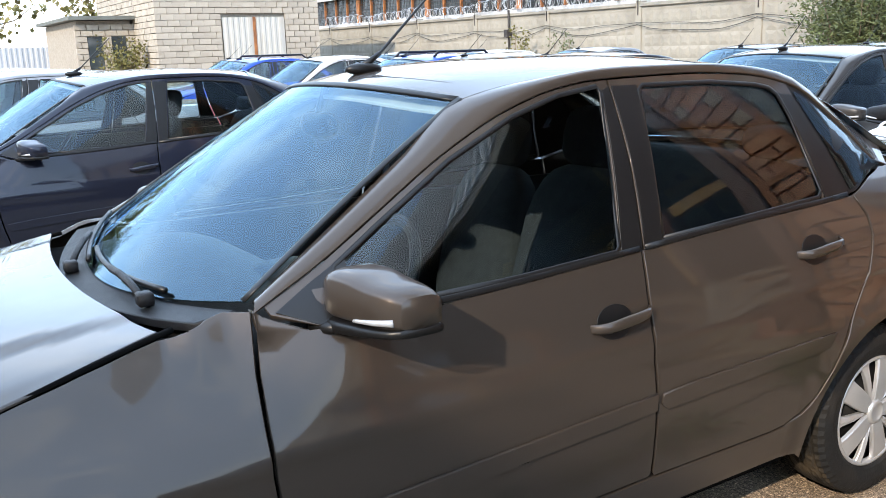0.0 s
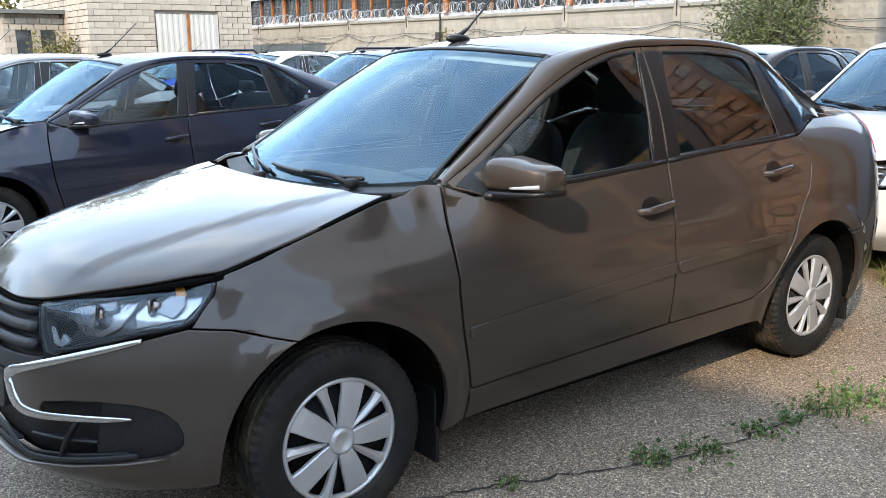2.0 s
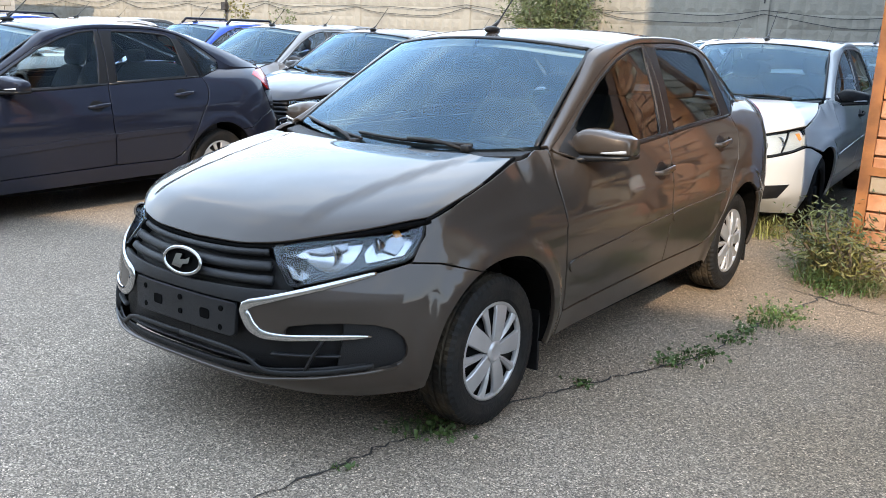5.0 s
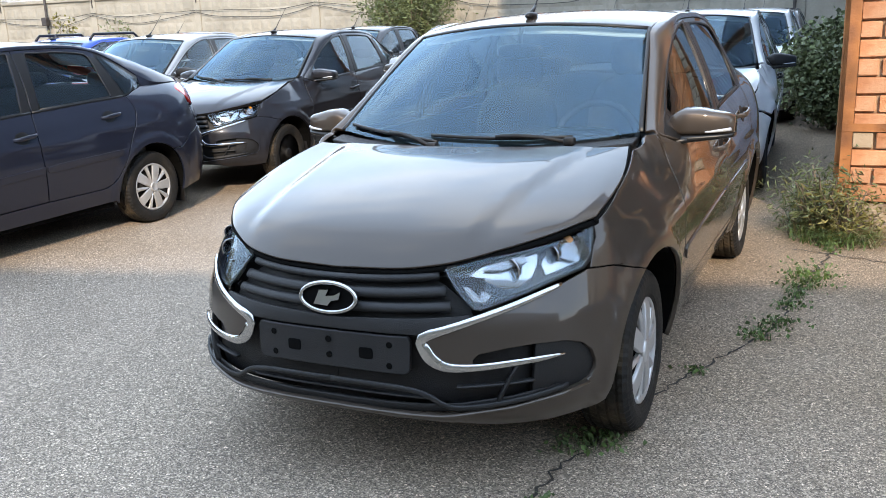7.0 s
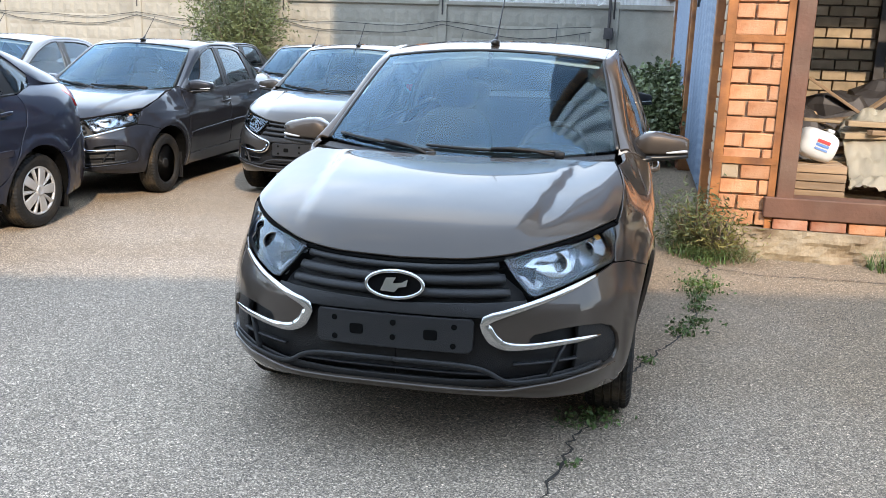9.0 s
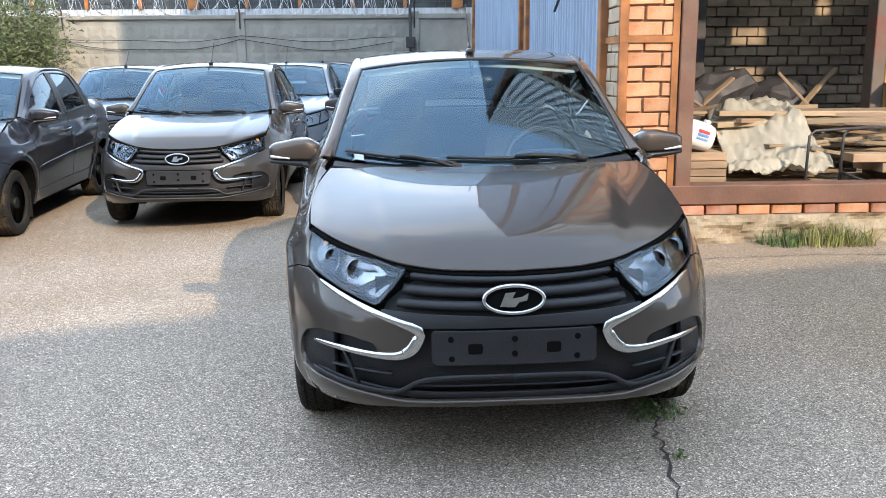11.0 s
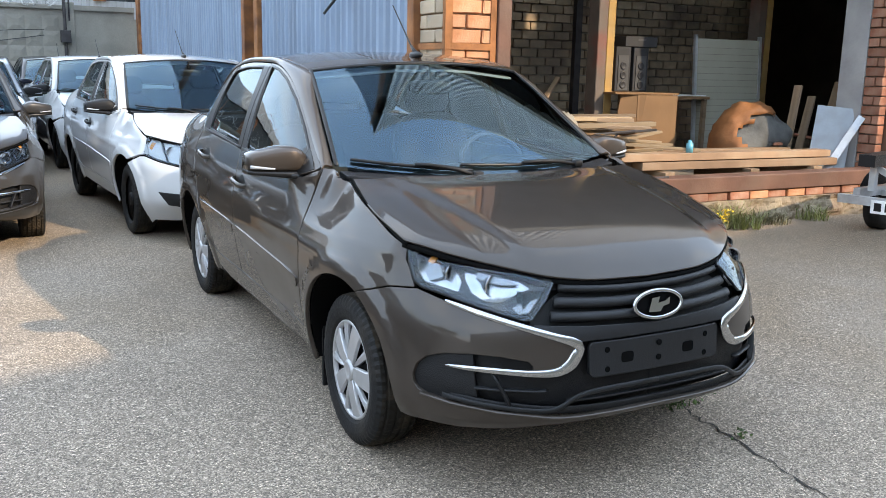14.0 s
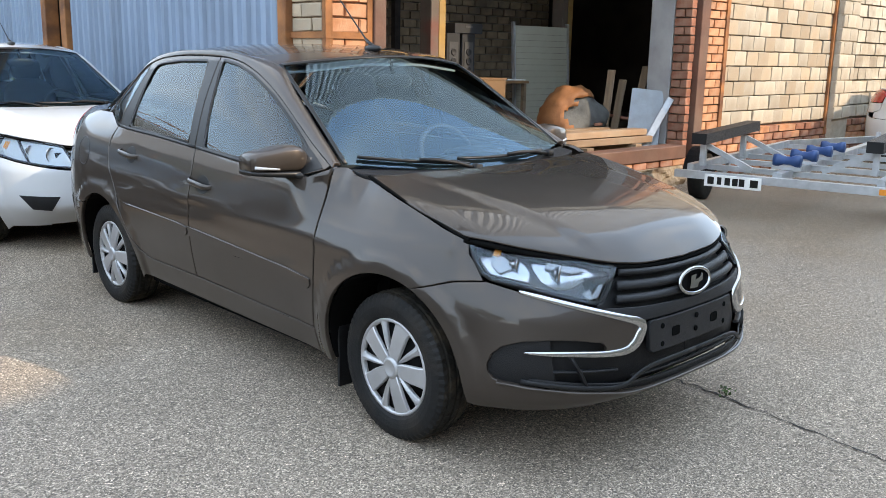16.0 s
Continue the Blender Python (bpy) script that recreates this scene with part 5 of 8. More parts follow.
        pts += [("y", -1.62, 0.165), ("y", -1.8, 0.172), ("x", 0.55, 0.18), ("x", 0.3, 0.19), ("x", 0.0, 0.192), ("x", 0.0, 0.27), ("x", 0.36, 0.27), ("x", 0.30, 0.41), ("x", 0.0, 0.41)]
        sheet("bumper_skin", S(pts), shell, P, bump, (0.05, 0.05), sides=(1, -1))
        sheet("grille_backing", [(s_at_x(x, z), z) for x, z in ((0.0, 0.25), (0.40, 0.25), (0.34, 0.43), (0.0, 0.43))], shell, C_BLACK, bump, (0.1, 0.05), sides=(1, -1), lift=-0.02)
        sheet("fog_recess", [(s_at_x(x, z), z) for x, z in ((0.47, 0.40), (0.68, 0.41), (0.62, 0.31), (0.52, 0.30))], shell, C_BLACK, bump, (0.06, 0.05), sides=(1, -1), lift=0.004)
        sheet("grille_backing", [(s_at_x(x, z), z) for x, z in ((0.0, 0.555), (0.36, 0.565), (0.37, 0.74), (0.0, 0.725))], shell, C_BLACK, bump, (0.1, 0.05), sides=(1, -1), lift=-0.035)
        for z in (0.60, 0.632, 0.665, 0.70):
            bm = bmesh.new()
            line = [(s_at_x(abs(x), z) * (1 if x >= 0 else -1), z) for x in (0.37 * (i / 10 - 1) for i in range(21))]
            strip(bm, line, lambda s, q: shell(s, q) + Vector((0, 0.022, 0)), 0.014, 0.01)
            part("grille_bar", bm, C_CHROME, bump, smooth=True)
        hl = [("x", 0.385, 0.742), ("x", 0.45, 0.760), ("x", 0.52, 0.775), ("x", 0.60, 0.794), ("y", -1.62, 0.807), ("y", -1.55, 0.815), ("y", -1.545, 0.80), ("y", -1.585, 0.68), ("x", 0.66, 0.645), ("x", 0.55, 0.613), ("x", 0.36, 0.588), ("x", 0.345, 0.60)]
    # headlights
    for sg in (1, -1):
        lamp = new("headlight")
        lamp.parent = car
        tagged(lamp, "clear headlight with chrome reflector and amber corner")
        o = S(hl)
        cs, cz = sum(p[0] for p in o) / len(o), sum(p[1] for p in o) / len(o)
        sheet("lens", o, shell, C_LENS, lamp, (0.05, 0.04), rim=0.012, sides=(sg,), lift=0.002 if new_face else 0.005)
        sheet("lamp_housing", [(cs + (u - cs) * 0.995, cz + (v - cz) * 0.995) for u, v in o], shell, C_BLACK, lamp, (0.06, 0.05), rim=0.03, sides=(sg,), lift=-0.05)
        rim_line = [(cs + (u - cs) * 0.97, cz + (v - cz) * 0.94) for u, v in o]
        bm = bmesh.new()
        strip(bm, rim_line + rim_line[:1], lambda s, z: shell(s, z) - Vector((0, -0.008, 0)), 0.014, 0.004)
        if sg < 0:
            bm = both(bm)
        part("lamp_rim", bm, C_BLACK, lamp, smooth=True)
        back = lambda s_, z: shell(s_, z) + Vector((0, 0.020 + 3.0 * min((z - 0.72) ** 2, 0.004), 0))
        sheet("bezel", [(cs + (u - cs) * 0.93, cz + (v - cz) * 0.90) for u, v in o], shell, C_BEZEL, lamp, (0.05, 0.04), rim=0.01, sides=(sg,), lift=-0.036)
        if new_face:
            for nm, pl_, mt, lf in (
                ("reflector", [("x", 0.412, 0.712), ("x", 0.44, 0.738), ("x", 0.505, 0.757), ("x", 0.566, 0.768), ("x", 0.580, 0.730), ("x", 0.575, 0.690), ("x", 0.545, 0.664), ("x", 0.505, 0.664), ("x", 0.46, 0.690)], C_REFLECT, -0.010),
                ("fluted_reflector", [("x", 0.452, 0.727), ("x", 0.47, 0.742), ("x", 0.545, 0.758), ("x", 0.557, 0.738), ("x", 0.50, 0.722)], C_FLUTE, -0.004),
                ("reflector", [("x", 0.590, 0.765), ("x", 0.612, 0.785), ("y", -1.63, 0.794), ("y", -1.598, 0.794), ("y", -1.612, 0.750), ("y", -1.655, 0.712), ("x", 0.632, 0.697), ("x", 0.606, 0.690), ("x", 0.588, 0.725)], C_REFLECT, -0.012),
                ("fluted_reflector", [("x", 0.622, 0.740), ("y", -1.655, 0.772), ("y", -1.622, 0.772), ("y", -1.632, 0.744), ("y", -1.668, 0.716)], C_FLUTE, -0.006),
                ("reflector", [("x", 0.405, 0.690), ("x", 0.44, 0.688), ("x", 0.488, 0.662), ("x", 0.472, 0.642), ("x", 0.44, 0.648)], C_FLUTE, -0.018),
            ):
                sheet(nm, S(pl_), back if nm == "reflector" and mt is C_REFLECT else shell, mt, lamp, (0.02, 0.02), rim=0.012, sides=(sg,), lift=lf)
            bowls = ((0.522, 0.716, 0.036), (0.612, 0.742, 0.026))
        else:
            for nm, pl_, mt, lf in (
                ("reflector", [("x", 0.395, 0.738), ("x", 0.46, 0.756), ("x", 0.56, 0.778), ("x", 0.60, 0.785), ("x", 0.60, 0.640), ("x", 0.55, 0.625), ("x", 0.38, 0.600), ("x", 0.362, 0.61)], C_BRIGHT, -0.012),
                ("corner_reflector", [("x", 0.615, 0.788), ("y", -1.62, 0.802), ("y", -1.572, 0.806), ("y", -1.572, 0.76), ("y", -1.598, 0.692), ("x", 0.655, 0.655), ("x", 0.615, 0.645)], C_BRIGHT, -0.012),
            ):
                sheet(nm, S(pl_), shell, mt, lamp, (0.025, 0.025), rim=0.012, sides=(sg,), lift=lf)
            bowls = ((0.475, 0.685, 0.052), (0.575, 0.715, 0.036))
        for bx, bz, br in bowls:
            bm = bmesh.new()
            c = shell(s_at_x(bx, bz), bz)
            turned(bm, [(0.0, br), (0.006, br * 0.97), (-0.012, br * 0.76), (-0.026, br * 0.48), (-0.030, 0.008), (-0.016, 0.007), (-0.014, 0.0)], "y", 20, Matrix.Translation(c + Vector((-0.004, 0.018, 0.0))) @ pose(0, 0, 0, 0, 0, -28) @ Matrix.Scale(-1, 4, (0, 1, 0)), caps=False)
            if sg < 0:
                bm = both(bm)
            part("bowl", bm, C_REFLECT, lamp, smooth=True)
        amber = [("y", -1.640, 0.789), ("y", -1.618, 0.792), ("y", -1.620, 0.774), ("y", -1.643, 0.766)] if new_face else [("y", -1.625, 0.775), ("y", -1.592, 0.778), ("y", -1.602, 0.735), ("y", -1.632, 0.722)]
        sheet("turn_signal", S(amber), shell, C_AMBER, lamp, (0.03, 0.03), rim=0.006, sides=(sg,), lift=-0.005)
    # bonnet
    HD = lambda a, v: hood(a * (0.697 + 0.018 * math.sin(math.pi * min(1, max(0, v))) - 0.037 * v * v), v)
    ol = [(-1 + 2 * i / 30, 0.0) for i in range(31)] + [(1, 0.5)] + [(1 - 2 * i / 30, 1.0) for i in range(31)] + [(-1, 0.5)]
    sheet("bonnet", ol, lambda a, v: HD(a, v) + Vector((0, 0, 0.007)), P, car, (0.04, 0.03), rim=0.009, roll=0.005)
    # near-black tubes: the bonnet's rubber seal together with the shade in its gap
    bm = bmesh.new()
    tube(bm, [(H_X(y) - 0.004, y, H_Z(y) - 0.002) for y in (-1.55 + 0.59 * i / 16 for i in range(17))], 0.007 if new_face else 0.004, 6)
    pair("bonnet_gap_seal", bm, C_UNDER, car, "black strip for the seal and shade in the bonnet gap")
    bm = bmesh.new()
    tube(bm, [hood(x, 0.0) + Vector((0, 0.012, -0.010)) for x in (-0.695 + 1.39 * i / 40 for i in range(41))], 0.010 if new_face else 0.005, 6)
    part("bonnet_gap_seal", bm, C_UNDER, car, smooth=True)
    # wings
    seam = [(-0.820, 0.995), (-0.836, 0.88), (-0.841, 0.79), (-0.839, 0.69), (-0.830, 0.60), (-0.815, 0.52), (-0.786, 0.41), (-0.770, 0.345)]
    wing = [(y, H_Z(y) - 0.004) for y in (-1.545, -1.45, -1.35, -1.25, -1.15, -1.05, -0.97)] + [(-0.92, 0.982), (-0.87, 0.998)] + seam + [(-0.775, 0.222), (-0.875, 0.218)]
    wing += arch(FRONT_AX, 0.364, -11, 112.6)
    wing += [(-1.53, 0.677), (-1.63, 0.690), (-1.60, 0.726), (-1.56, 0.768)]
    sheet("front_wing", [(s_at_y(y, z), z) for y, z in wing], shell, P, car, (0.0273, 0.0251), sides=(1, -1))
    # doors
    dline = [(y + 0.007, z) for y, z in seam[::-1]] + [(-0.80, 0.985), (-0.72, 0.952)] + [(y, BELT(y)) for y in (-0.6, -0.4, -0.2, 0.0, 0.180)] + [(0.172, 0.88), (0.172, 0.79), (0.180, 0.68), (0.192, 0.575), (0.205, 0.45), (0.211, 0.375), (0.204, 0.364), (-0.3, 0.350), (-0.75, 0.337)]
    rline = [(0.219, 0.375), (0.213, 0.45), (0.200, 0.575), (0.188, 0.68), (0.180, 0.79), (0.180, 0.88), (0.188, BELT(0.188))] + [(y, BELT(y)) for y in (0.4, 0.6, 0.8, 1.0)] + [(1.066, 1.026), (1.098, 0.96), (1.104, 0.91), (1.088, 0.85), (1.055, 0.785), (1.012, 0.71), (0.965, 0.62), (0.912, 0.52), (0.865, 0.45), (0.812, 0.395), (0.755, 0.370), (0.69, 0.364), (0.228, 0.362)]
    wf = [(-0.60, 0.972), (-0.2, 0.978), (0.098, 0.992), (0.112, 1.005), (0.190, 1.372), (0.182, 1.390), (0.05, 1.373), (-0.1, 1.331), (-0.3, 1.245), (-0.5, 1.131), (-0.63, 1.056), (-0.655, 1.0), (-0.63, 0.976)]
    wr = [(0.262, 1.005), (0.6, 1.020), (0.90, 1.036), (0.922, 1.055), (0.880, 1.27), (0.862, 1.335), (0.835, 1.356), (0.78, 1.367), (0.6, 1.383), (0.34, 1.386), (0.322, 1.374)]
    q = [(1.062, 1.042), (1.27, 1.084), (1.282, 1.094), (1.20, 1.158), (1.08, 1.255), (0.975, 1.330), (0.945, 1.338), (0.945, 1.318)]
    if liftback:
        q = [(1.062, 1.042), (1.25, 1.074), (1.285, 1.086), (1.294, 1.108), (1.265, 1.142), (1.20, 1.192), (1.08, 1.275), (0.975, 1.334), (0.945, 1.338), (0.945, 1.318)]
    for sg in (1, -1):
        for nm, dl, wl_, hy in (("front_door", dline, wf, 0.075), ("rear_door", rline, wr, 0.855)):
            d = sheet(nm, dl, side, P, car, (0.05, 0.04), sides=(sg,))[0]
            sheet("window", wl_, side, C_SIDE, d, (0.08, 0.08), rim=0.004, sides=(sg,), lift=-0.006, roll=0.001)
            hz = 0.836 + 0.083 * (hy - 0.075)
            # handle: a bowed bar over a flat black oval, the shade of its cup
            bm = bmesh.new()
            rows = []
            for i in range(15):
                t = i / 14 * 2 - 1
                y = hy + 0.098 * t
                x = side(y, hz).x + 0.034 * (1 - abs(t) ** 5) - 0.004
                r = 0.0155 - 0.004 * t * t
                rows.append([bm.verts.new((x + 0.009 * math.cos(a), y, hz + 0.010 * t + r * math.sin(a))) for a in (2 * math.pi * j / 10 for j in range(10))])
            for a, b in zip(rows, rows[1:]):
                for j in range(10):
                    bm.faces.new((a[j], a[(j + 1) % 10], b[(j + 1) % 10], b[j]))
            bm.faces.new(rows[0])
            bm.faces.new(rows[-1])
            bmesh.ops.recalc_face_normals(bm, faces=bm.faces)
            if sg < 0:
                bm = both(bm)
            part("handle", bm, P if new_face else C_BLACK, d, smooth=True)
            cup = [(hy - 0.02 + 0.058 * math.cos(2 * math.pi * i / 20), hz - 0.004 + 0.043 * math.sin(2 * math.pi * i / 20)) for i in range(20)]
            sheet("handle_cup", cup, side, C_TRIM, d, (0.03, 0.03), rim=0.004, sides=(sg,), lift=0.0015, roll=0.001)
            m0, m1 = (-0.797, 0.190) if nm == "front_door" else (0.207, 0.915)
            mz = lambda y: 0.538 + 0.057 * (y + 0.8) if y < 0.2 else 0.595 + 0.03 * (y - 0.2)
            ml = [(m0 + 0.02, mz(m0) - 0.028), (m0, mz(m0) - 0.010), (m0 + 0.003, mz(m0) + 0.018)] + [(m0 + (m1 - m0) * i / 6, mz(m0 + (m1 - m0) * i / 6) + 0.024) for i in range(1, 7)] + [(m1 - 0.03 * (nm == "rear_door"), mz(m1) - 0.024), (0.5 * (m0 + m1), mz(0.5 * (m0 + m1)) - 0.025)]
            sheet("moulding", ml, side, P, d, (0.08, 0.03), rim=0.01, sides=(sg,), lift=0.008, roll=0.003)
            # weather strip along the belt
            bm = bmesh.new()
            b0, b1 = (-0.66, 0.175) if nm == "front_door" else (0.195, 1.04)
            strip(bm, [(y, BELT(y) + 0.007) for y in (b0 + (b1 - b0) * i / 10 for i in range(11))], side, 0.016, 0.004)
            if sg < 0:
                bm = both(bm)
            part("belt_trim", bm, C_TRIM, d, smooth=True)
        # black window frames
        top = lambda a, b, n=14: [(a + (b - a) * i / n, E2Z(a + (b - a) * i / n)) for i in range(n + 1)]
        fr = top(-0.79, 0.222) + [(0.21, 1.2), (0.184, BELT(0.18) + 0.002), (0.105, BELT(0.1) + 0.002)] + wf[2:] + [(-0.63, BELT(-0.63) + 0.003), (-0.70, BELT(-0.7) + 0.006), (-0.785, 0.986)]
        sheet("window_frame", fr, side, P, car, (0.06, 0.06), rim=0.012, sides=(sg,), roll=0.002)
        fr = [(0.191, BELT(0.19) + 0.002), (0.216, 1.2), (0.230, E2Z(0.230))] + top(0.230, 0.925)[1:] + [(0.936, 1.30), (0.99, 1.16), (1.045, 1.040), (1.045, BELT(1.04) + 0.002), (0.92, BELT(0.92) + 0.002)] + wr[3:] + [(0.262, 1.005), (0.26, BELT(0.26) + 0.002)]
        sheet("window_frame", fr, side, P, car, (0.06, 0.06), rim=0.012, sides=(sg,), roll=0.002)
        bp1 = [(0.112, BELT(0.11) + 0.004), (0.116, 1.005), (0.194, 1.378), (0.222, 1.388), (0.209, 1.2), (0.183, BELT(0.18) + 0.004)]
        bp2 = [(0.194, BELT(0.19) + 0.004), (0.218, 1.2), (0.232, 1.388), (0.318, 1.388), (0.256, 1.005), (0.252, BELT(0.25) + 0.004)]
        bp3 = [(0.93, BELT(0.93) + 0.004), (0.926, 1.06), (0.885, 1.27), (0.868, 1.337), (0.925, 1.33), (0.936, 1.30), (0.99, 1.16), (1.042, 1.045), (1.042, BELT(1.04) + 0.004)]
        sail = [(-0.775, 0.988), (-0.70, 1.026), (-0.60, 1.075), (-0.607, 1.045), (-0.632, 1.0), (-0.625, BELT(-0.62) + 0.006), (-0.70, BELT(-0.7) + 0.008)]
        for pg in (bp1, bp2, bp3, sail):
            sheet("pillar_trim", pg, side, C_TRIM, car, (0.06, 0.06), rim=0.003, sides=(sg,), lift=0.0022, roll=0.001)
        for wl_ in (wf, wr):
            bm = bmesh.new()
            strip(bm, wl_ + wl_[:1], side, 0.013, 0.003)
            if sg < 0:
                bm = both(bm)
            part("window_seal", bm, C_TRIM, car, smooth=True)
        fr = top(0.930, 1.31) + [(1.2, BELT(1.2) + 0.004), (1.1, BELT(1.1) + 0.003), (1.051, BELT(1.05) + 0.003), (1.051, 1.042), (0.996, 1.162), (0.942, 1.30)]
        sheet("quarter_frame", fr, lambda y, z: side(y, z, 0.004), C_TRIM, car, (0.06, 0.06), rim=0.012, sides=(sg,), roll=0.002)
        sheet("quarter_window", q, side, C_SIDE, car, (0.08, 0.08), rim=0.004, sides=(sg,), lift=-0.001, roll=0.001)
    if liftback:
        def c_pillar(y, z):
            b = BELT(min(y, 1.42))
            x0 = shell(s_at_y(y, b), b).x
            t = (z - b) / max(0.01, E2Z(y) - b)
            return Vector((x0 + (E2X(y) + 0.003 - x0) * t, y, z))
        cp = [(y, BELT(min(y, 1.42)) - 0.002) for y in (1.20, 1.27, 1.34, 1.42, 1.52, 1.60)] + [(1.60, E2Z(1.60) + 0.002)] + [(y, E2Z(y) + 0.004) for y in (1.52, 1.44, 1.36, 1.31, 1.29)] + [(1.303, 1.13), (1.305, 1.105), (1.292, 1.084), (1.25, 1.078)]
        sheet("c_pillar", cp, c_pillar, P, car, (0.05, 0.04), sides=(1, -1), rim=0.010, roll=0.001)
    # pillar and roof rail
    def rail(t, k):
        y = -0.80 + (2.70 if liftback else 2.28) * t
        e1 = Vector((E1X(y), y, E1Z(y)))
        y2 = -0.815 + (2.78 if liftback else 2.23) * t
        e2 = Vector((E2X(y2) + 0.004, y2, E2Z(y2) + 0.004))
        p = e1.lerp(e2, k)
        o = Vector((0.55, 0, 0.83))
        return p + o * 0.016 * math.sin(math.pi * k) * (1 - ease(0.78, 0.94, t)) - Vector((0, 0, 0.008 * ease(0.9, 0.97, t)))
    sheet("roof_rail", [(0.972 * i / 40, 0.0) for i in range(41)] + [(0.972 * (1 - i / 40), 1.0) for i in range(41)], rail, P, car, (0.03, 0.16), sides=(1, -1), rim=0.012)
    sq = [(-1 + 2 * i / 24, 0.0) for i in range(25)] + [(1, 0.5)] + [(1 - 2 * i / 24, 1.0) for i in range(25)] + [(-1, 0.5)]
    sheet("roof", sq, roof, P, car, (0.06, 0.05), rim=0.012, roll=0.003)
    sheet("windscreen", sq, screen, C_GLASS, car, (0.08, 0.08), rim=0.005, lift=-0.002, roll=0.001)
    bm = bmesh.new()
    strip(bm, [(a, 0.995) for a in (-0.98 + 1.96 * i / 24 for i in range(25))], screen, 0.020, 0.003)
    part("windscreen_seal", bm, C_TRIM, car, smooth=True)
    bm = bmesh.new()
    strip(bm, [(0.99, v / 16) for v in range(17)], screen, 0.018, 0.003)
    pair("windscreen_seal", bm, C_TRIM, car)
    sheet("rear_window", sq, lift_screen if liftback else rear_screen, C_SIDE, car, (0.1, 0.1), rim=0.005, roll=0.001)
    # cowl, wipers
    cowl = lambda a, v: Vector((a * 0.655, -1.055 + 0.14 * a * a + 0.085 * v, 0.943 + 0.012 * v + 0.03 * a * a))
    sheet("cowl", sq, cowl, C_BLACK, car, (0.1, 0.5), rim=0.02)
    for x0, x1, v0, v1 in ((0.42, -0.16, 0.015, 0.055), (-0.12, -0.60, 0.015, 0.05)):
        w = new("wiper")
        w.parent = car
        n = 14
        line = [(x0 + (x1 - x0) * i / n, v0 + (v1 - v0) * (i / n) ** 0.7) for i in range(n + 1)]
        bm = bmesh.new()
        tube(bm, [screen(x / 0.66, v) + Vector((0, -0.006, 0.008)) for x, v in line], 0.0075, 6)
        part("blade", bm, C_TRIM, w, smooth=True)
        bm = bmesh.new()
        a0 = screen(x0 / 0.66, 0.0) + Vector((0, -0.045, 0.0))
        a1 = screen((x0 + x1) / 2 / 0.66, (v0 + v1) / 2) + Vector((0, -0.012, 0.018))
        tube(bm, [a0, a0.lerp(a1, 0.35) + Vector((0, 0, 0.012)), a0.lerp(a1, 0.7) + Vector((0, 0, 0.010)), a1], 0.009, 6)
        box(bm, -0.02, 0.02, -0.015, 0.02, -0.01, 0.02, Matrix.Translation(a0), bevel=0.004)
        part("arm", bm, C_BLACK, w, smooth=True)
    # rear quarters, boot, tail
    quarter = [(1.112, 0.91), (1.106, 0.965), (1.073, 1.026), (1.2, BELT(1.2)), (1.3, BELT(1.3)), (1.42, 1.087), (1.6, 1.087), (1.78, 1.087), (1.745, 1.05), (1.750, 0.95), (1.765, 0.88), (1.80, 0.83), (1.86, 0.72), (1.70, 0.665), (1.565, 0.58)]
    quarter += arch(1.222, 0.354, 52, 192)
    quarter += [(0.84, 0.245), (0.6, 0.242), (0.2, 0.236), (-0.2, 0.231), (-0.6, 0.226), (-0.765, 0.224), (-0.762, 0.330), (-0.3, 0.343), (0.2, 0.356), (0.69, 0.357), (0.758, 0.363), (0.818, 0.388), (0.872, 0.445), (0.920, 0.516), (0.973, 0.617), (1.020, 0.707), (1.063, 0.782), (1.096, 0.848)]
    sheet("rear_quarter", [(s_at_y(y, z), z) for y, z in quarter], shell, P, car, (0.035, 0.028), sides=(1, -1))
    rb = [(s_at_y(y, z), z) for y, z in arch(1.222, 0.354, 50, -14)] + [(s_at_y(1.75, 0.23), 0.23), (S3, 0.25), (S3, 0.66), (s_at_x(0.6, 0.68, True), 0.68), (s_at_y(1.865, 0.712), 0.712), (s_at_y(1.70, 0.658), 0.658), (s_at_y(1.57, 0.573), 0.573)]
    sheet("rear_bumper", rb, shell, P, car, (0.06, 0.05), sides=(1, -1))
    low_panel = [(s_at_y(1.775, 0.888), 0.888), (s_at_y(1.86, 0.75), 0.75), (s_at_x(0.60, 0.76, True), 0.76), (s_at_x(0.50, 0.80, True), 0.80), (s_at_x(0.49, 0.888, True), 0.888)]
    sheet("tail_panel", low_panel, shell, P, car, (0.06, 0.06), sides=(1, -1))
    tl = [(s_at_y(1.79, 1.082), 1.082), (s_at_y(1.752, 1.05), 1.05), (s_at_y(1.756, 0.97), 0.97), (s_at_y(1.785, 0.896), 0.896), (s_at_x(0.60, 0.896, True), 0.896), (s_at_x(0.50, 0.896, True), 0.896), (s_at_x(0.48, 1.0, True), 1.0), (s_at_x(0.56, 1.06, True), 1.06)]
    if liftback:
        tl = [(s_at_y(1.655, 1.035), 1.035), (s_at_y(1.70, 1.062), 1.062), (s_at_y(1.80, 1.076), 1.076), (s_at_y(1.90, 1.074), 1.074), (s_at_x(0.56, 1.06, True), 1.06), (s_at_x(0.50, 0.90, True), 0.90), (s_at_x(0.60, 0.885, True), 0.885), (s_at_y(1.86, 0.900), 0.900), (s_at_y(1.78, 0.955), 0.955)]
    sheet("tail_light", tl, shell, C_RED, car, (0.06, 0.06), sides=(1, -1), lift=0.003, label="red tail light")
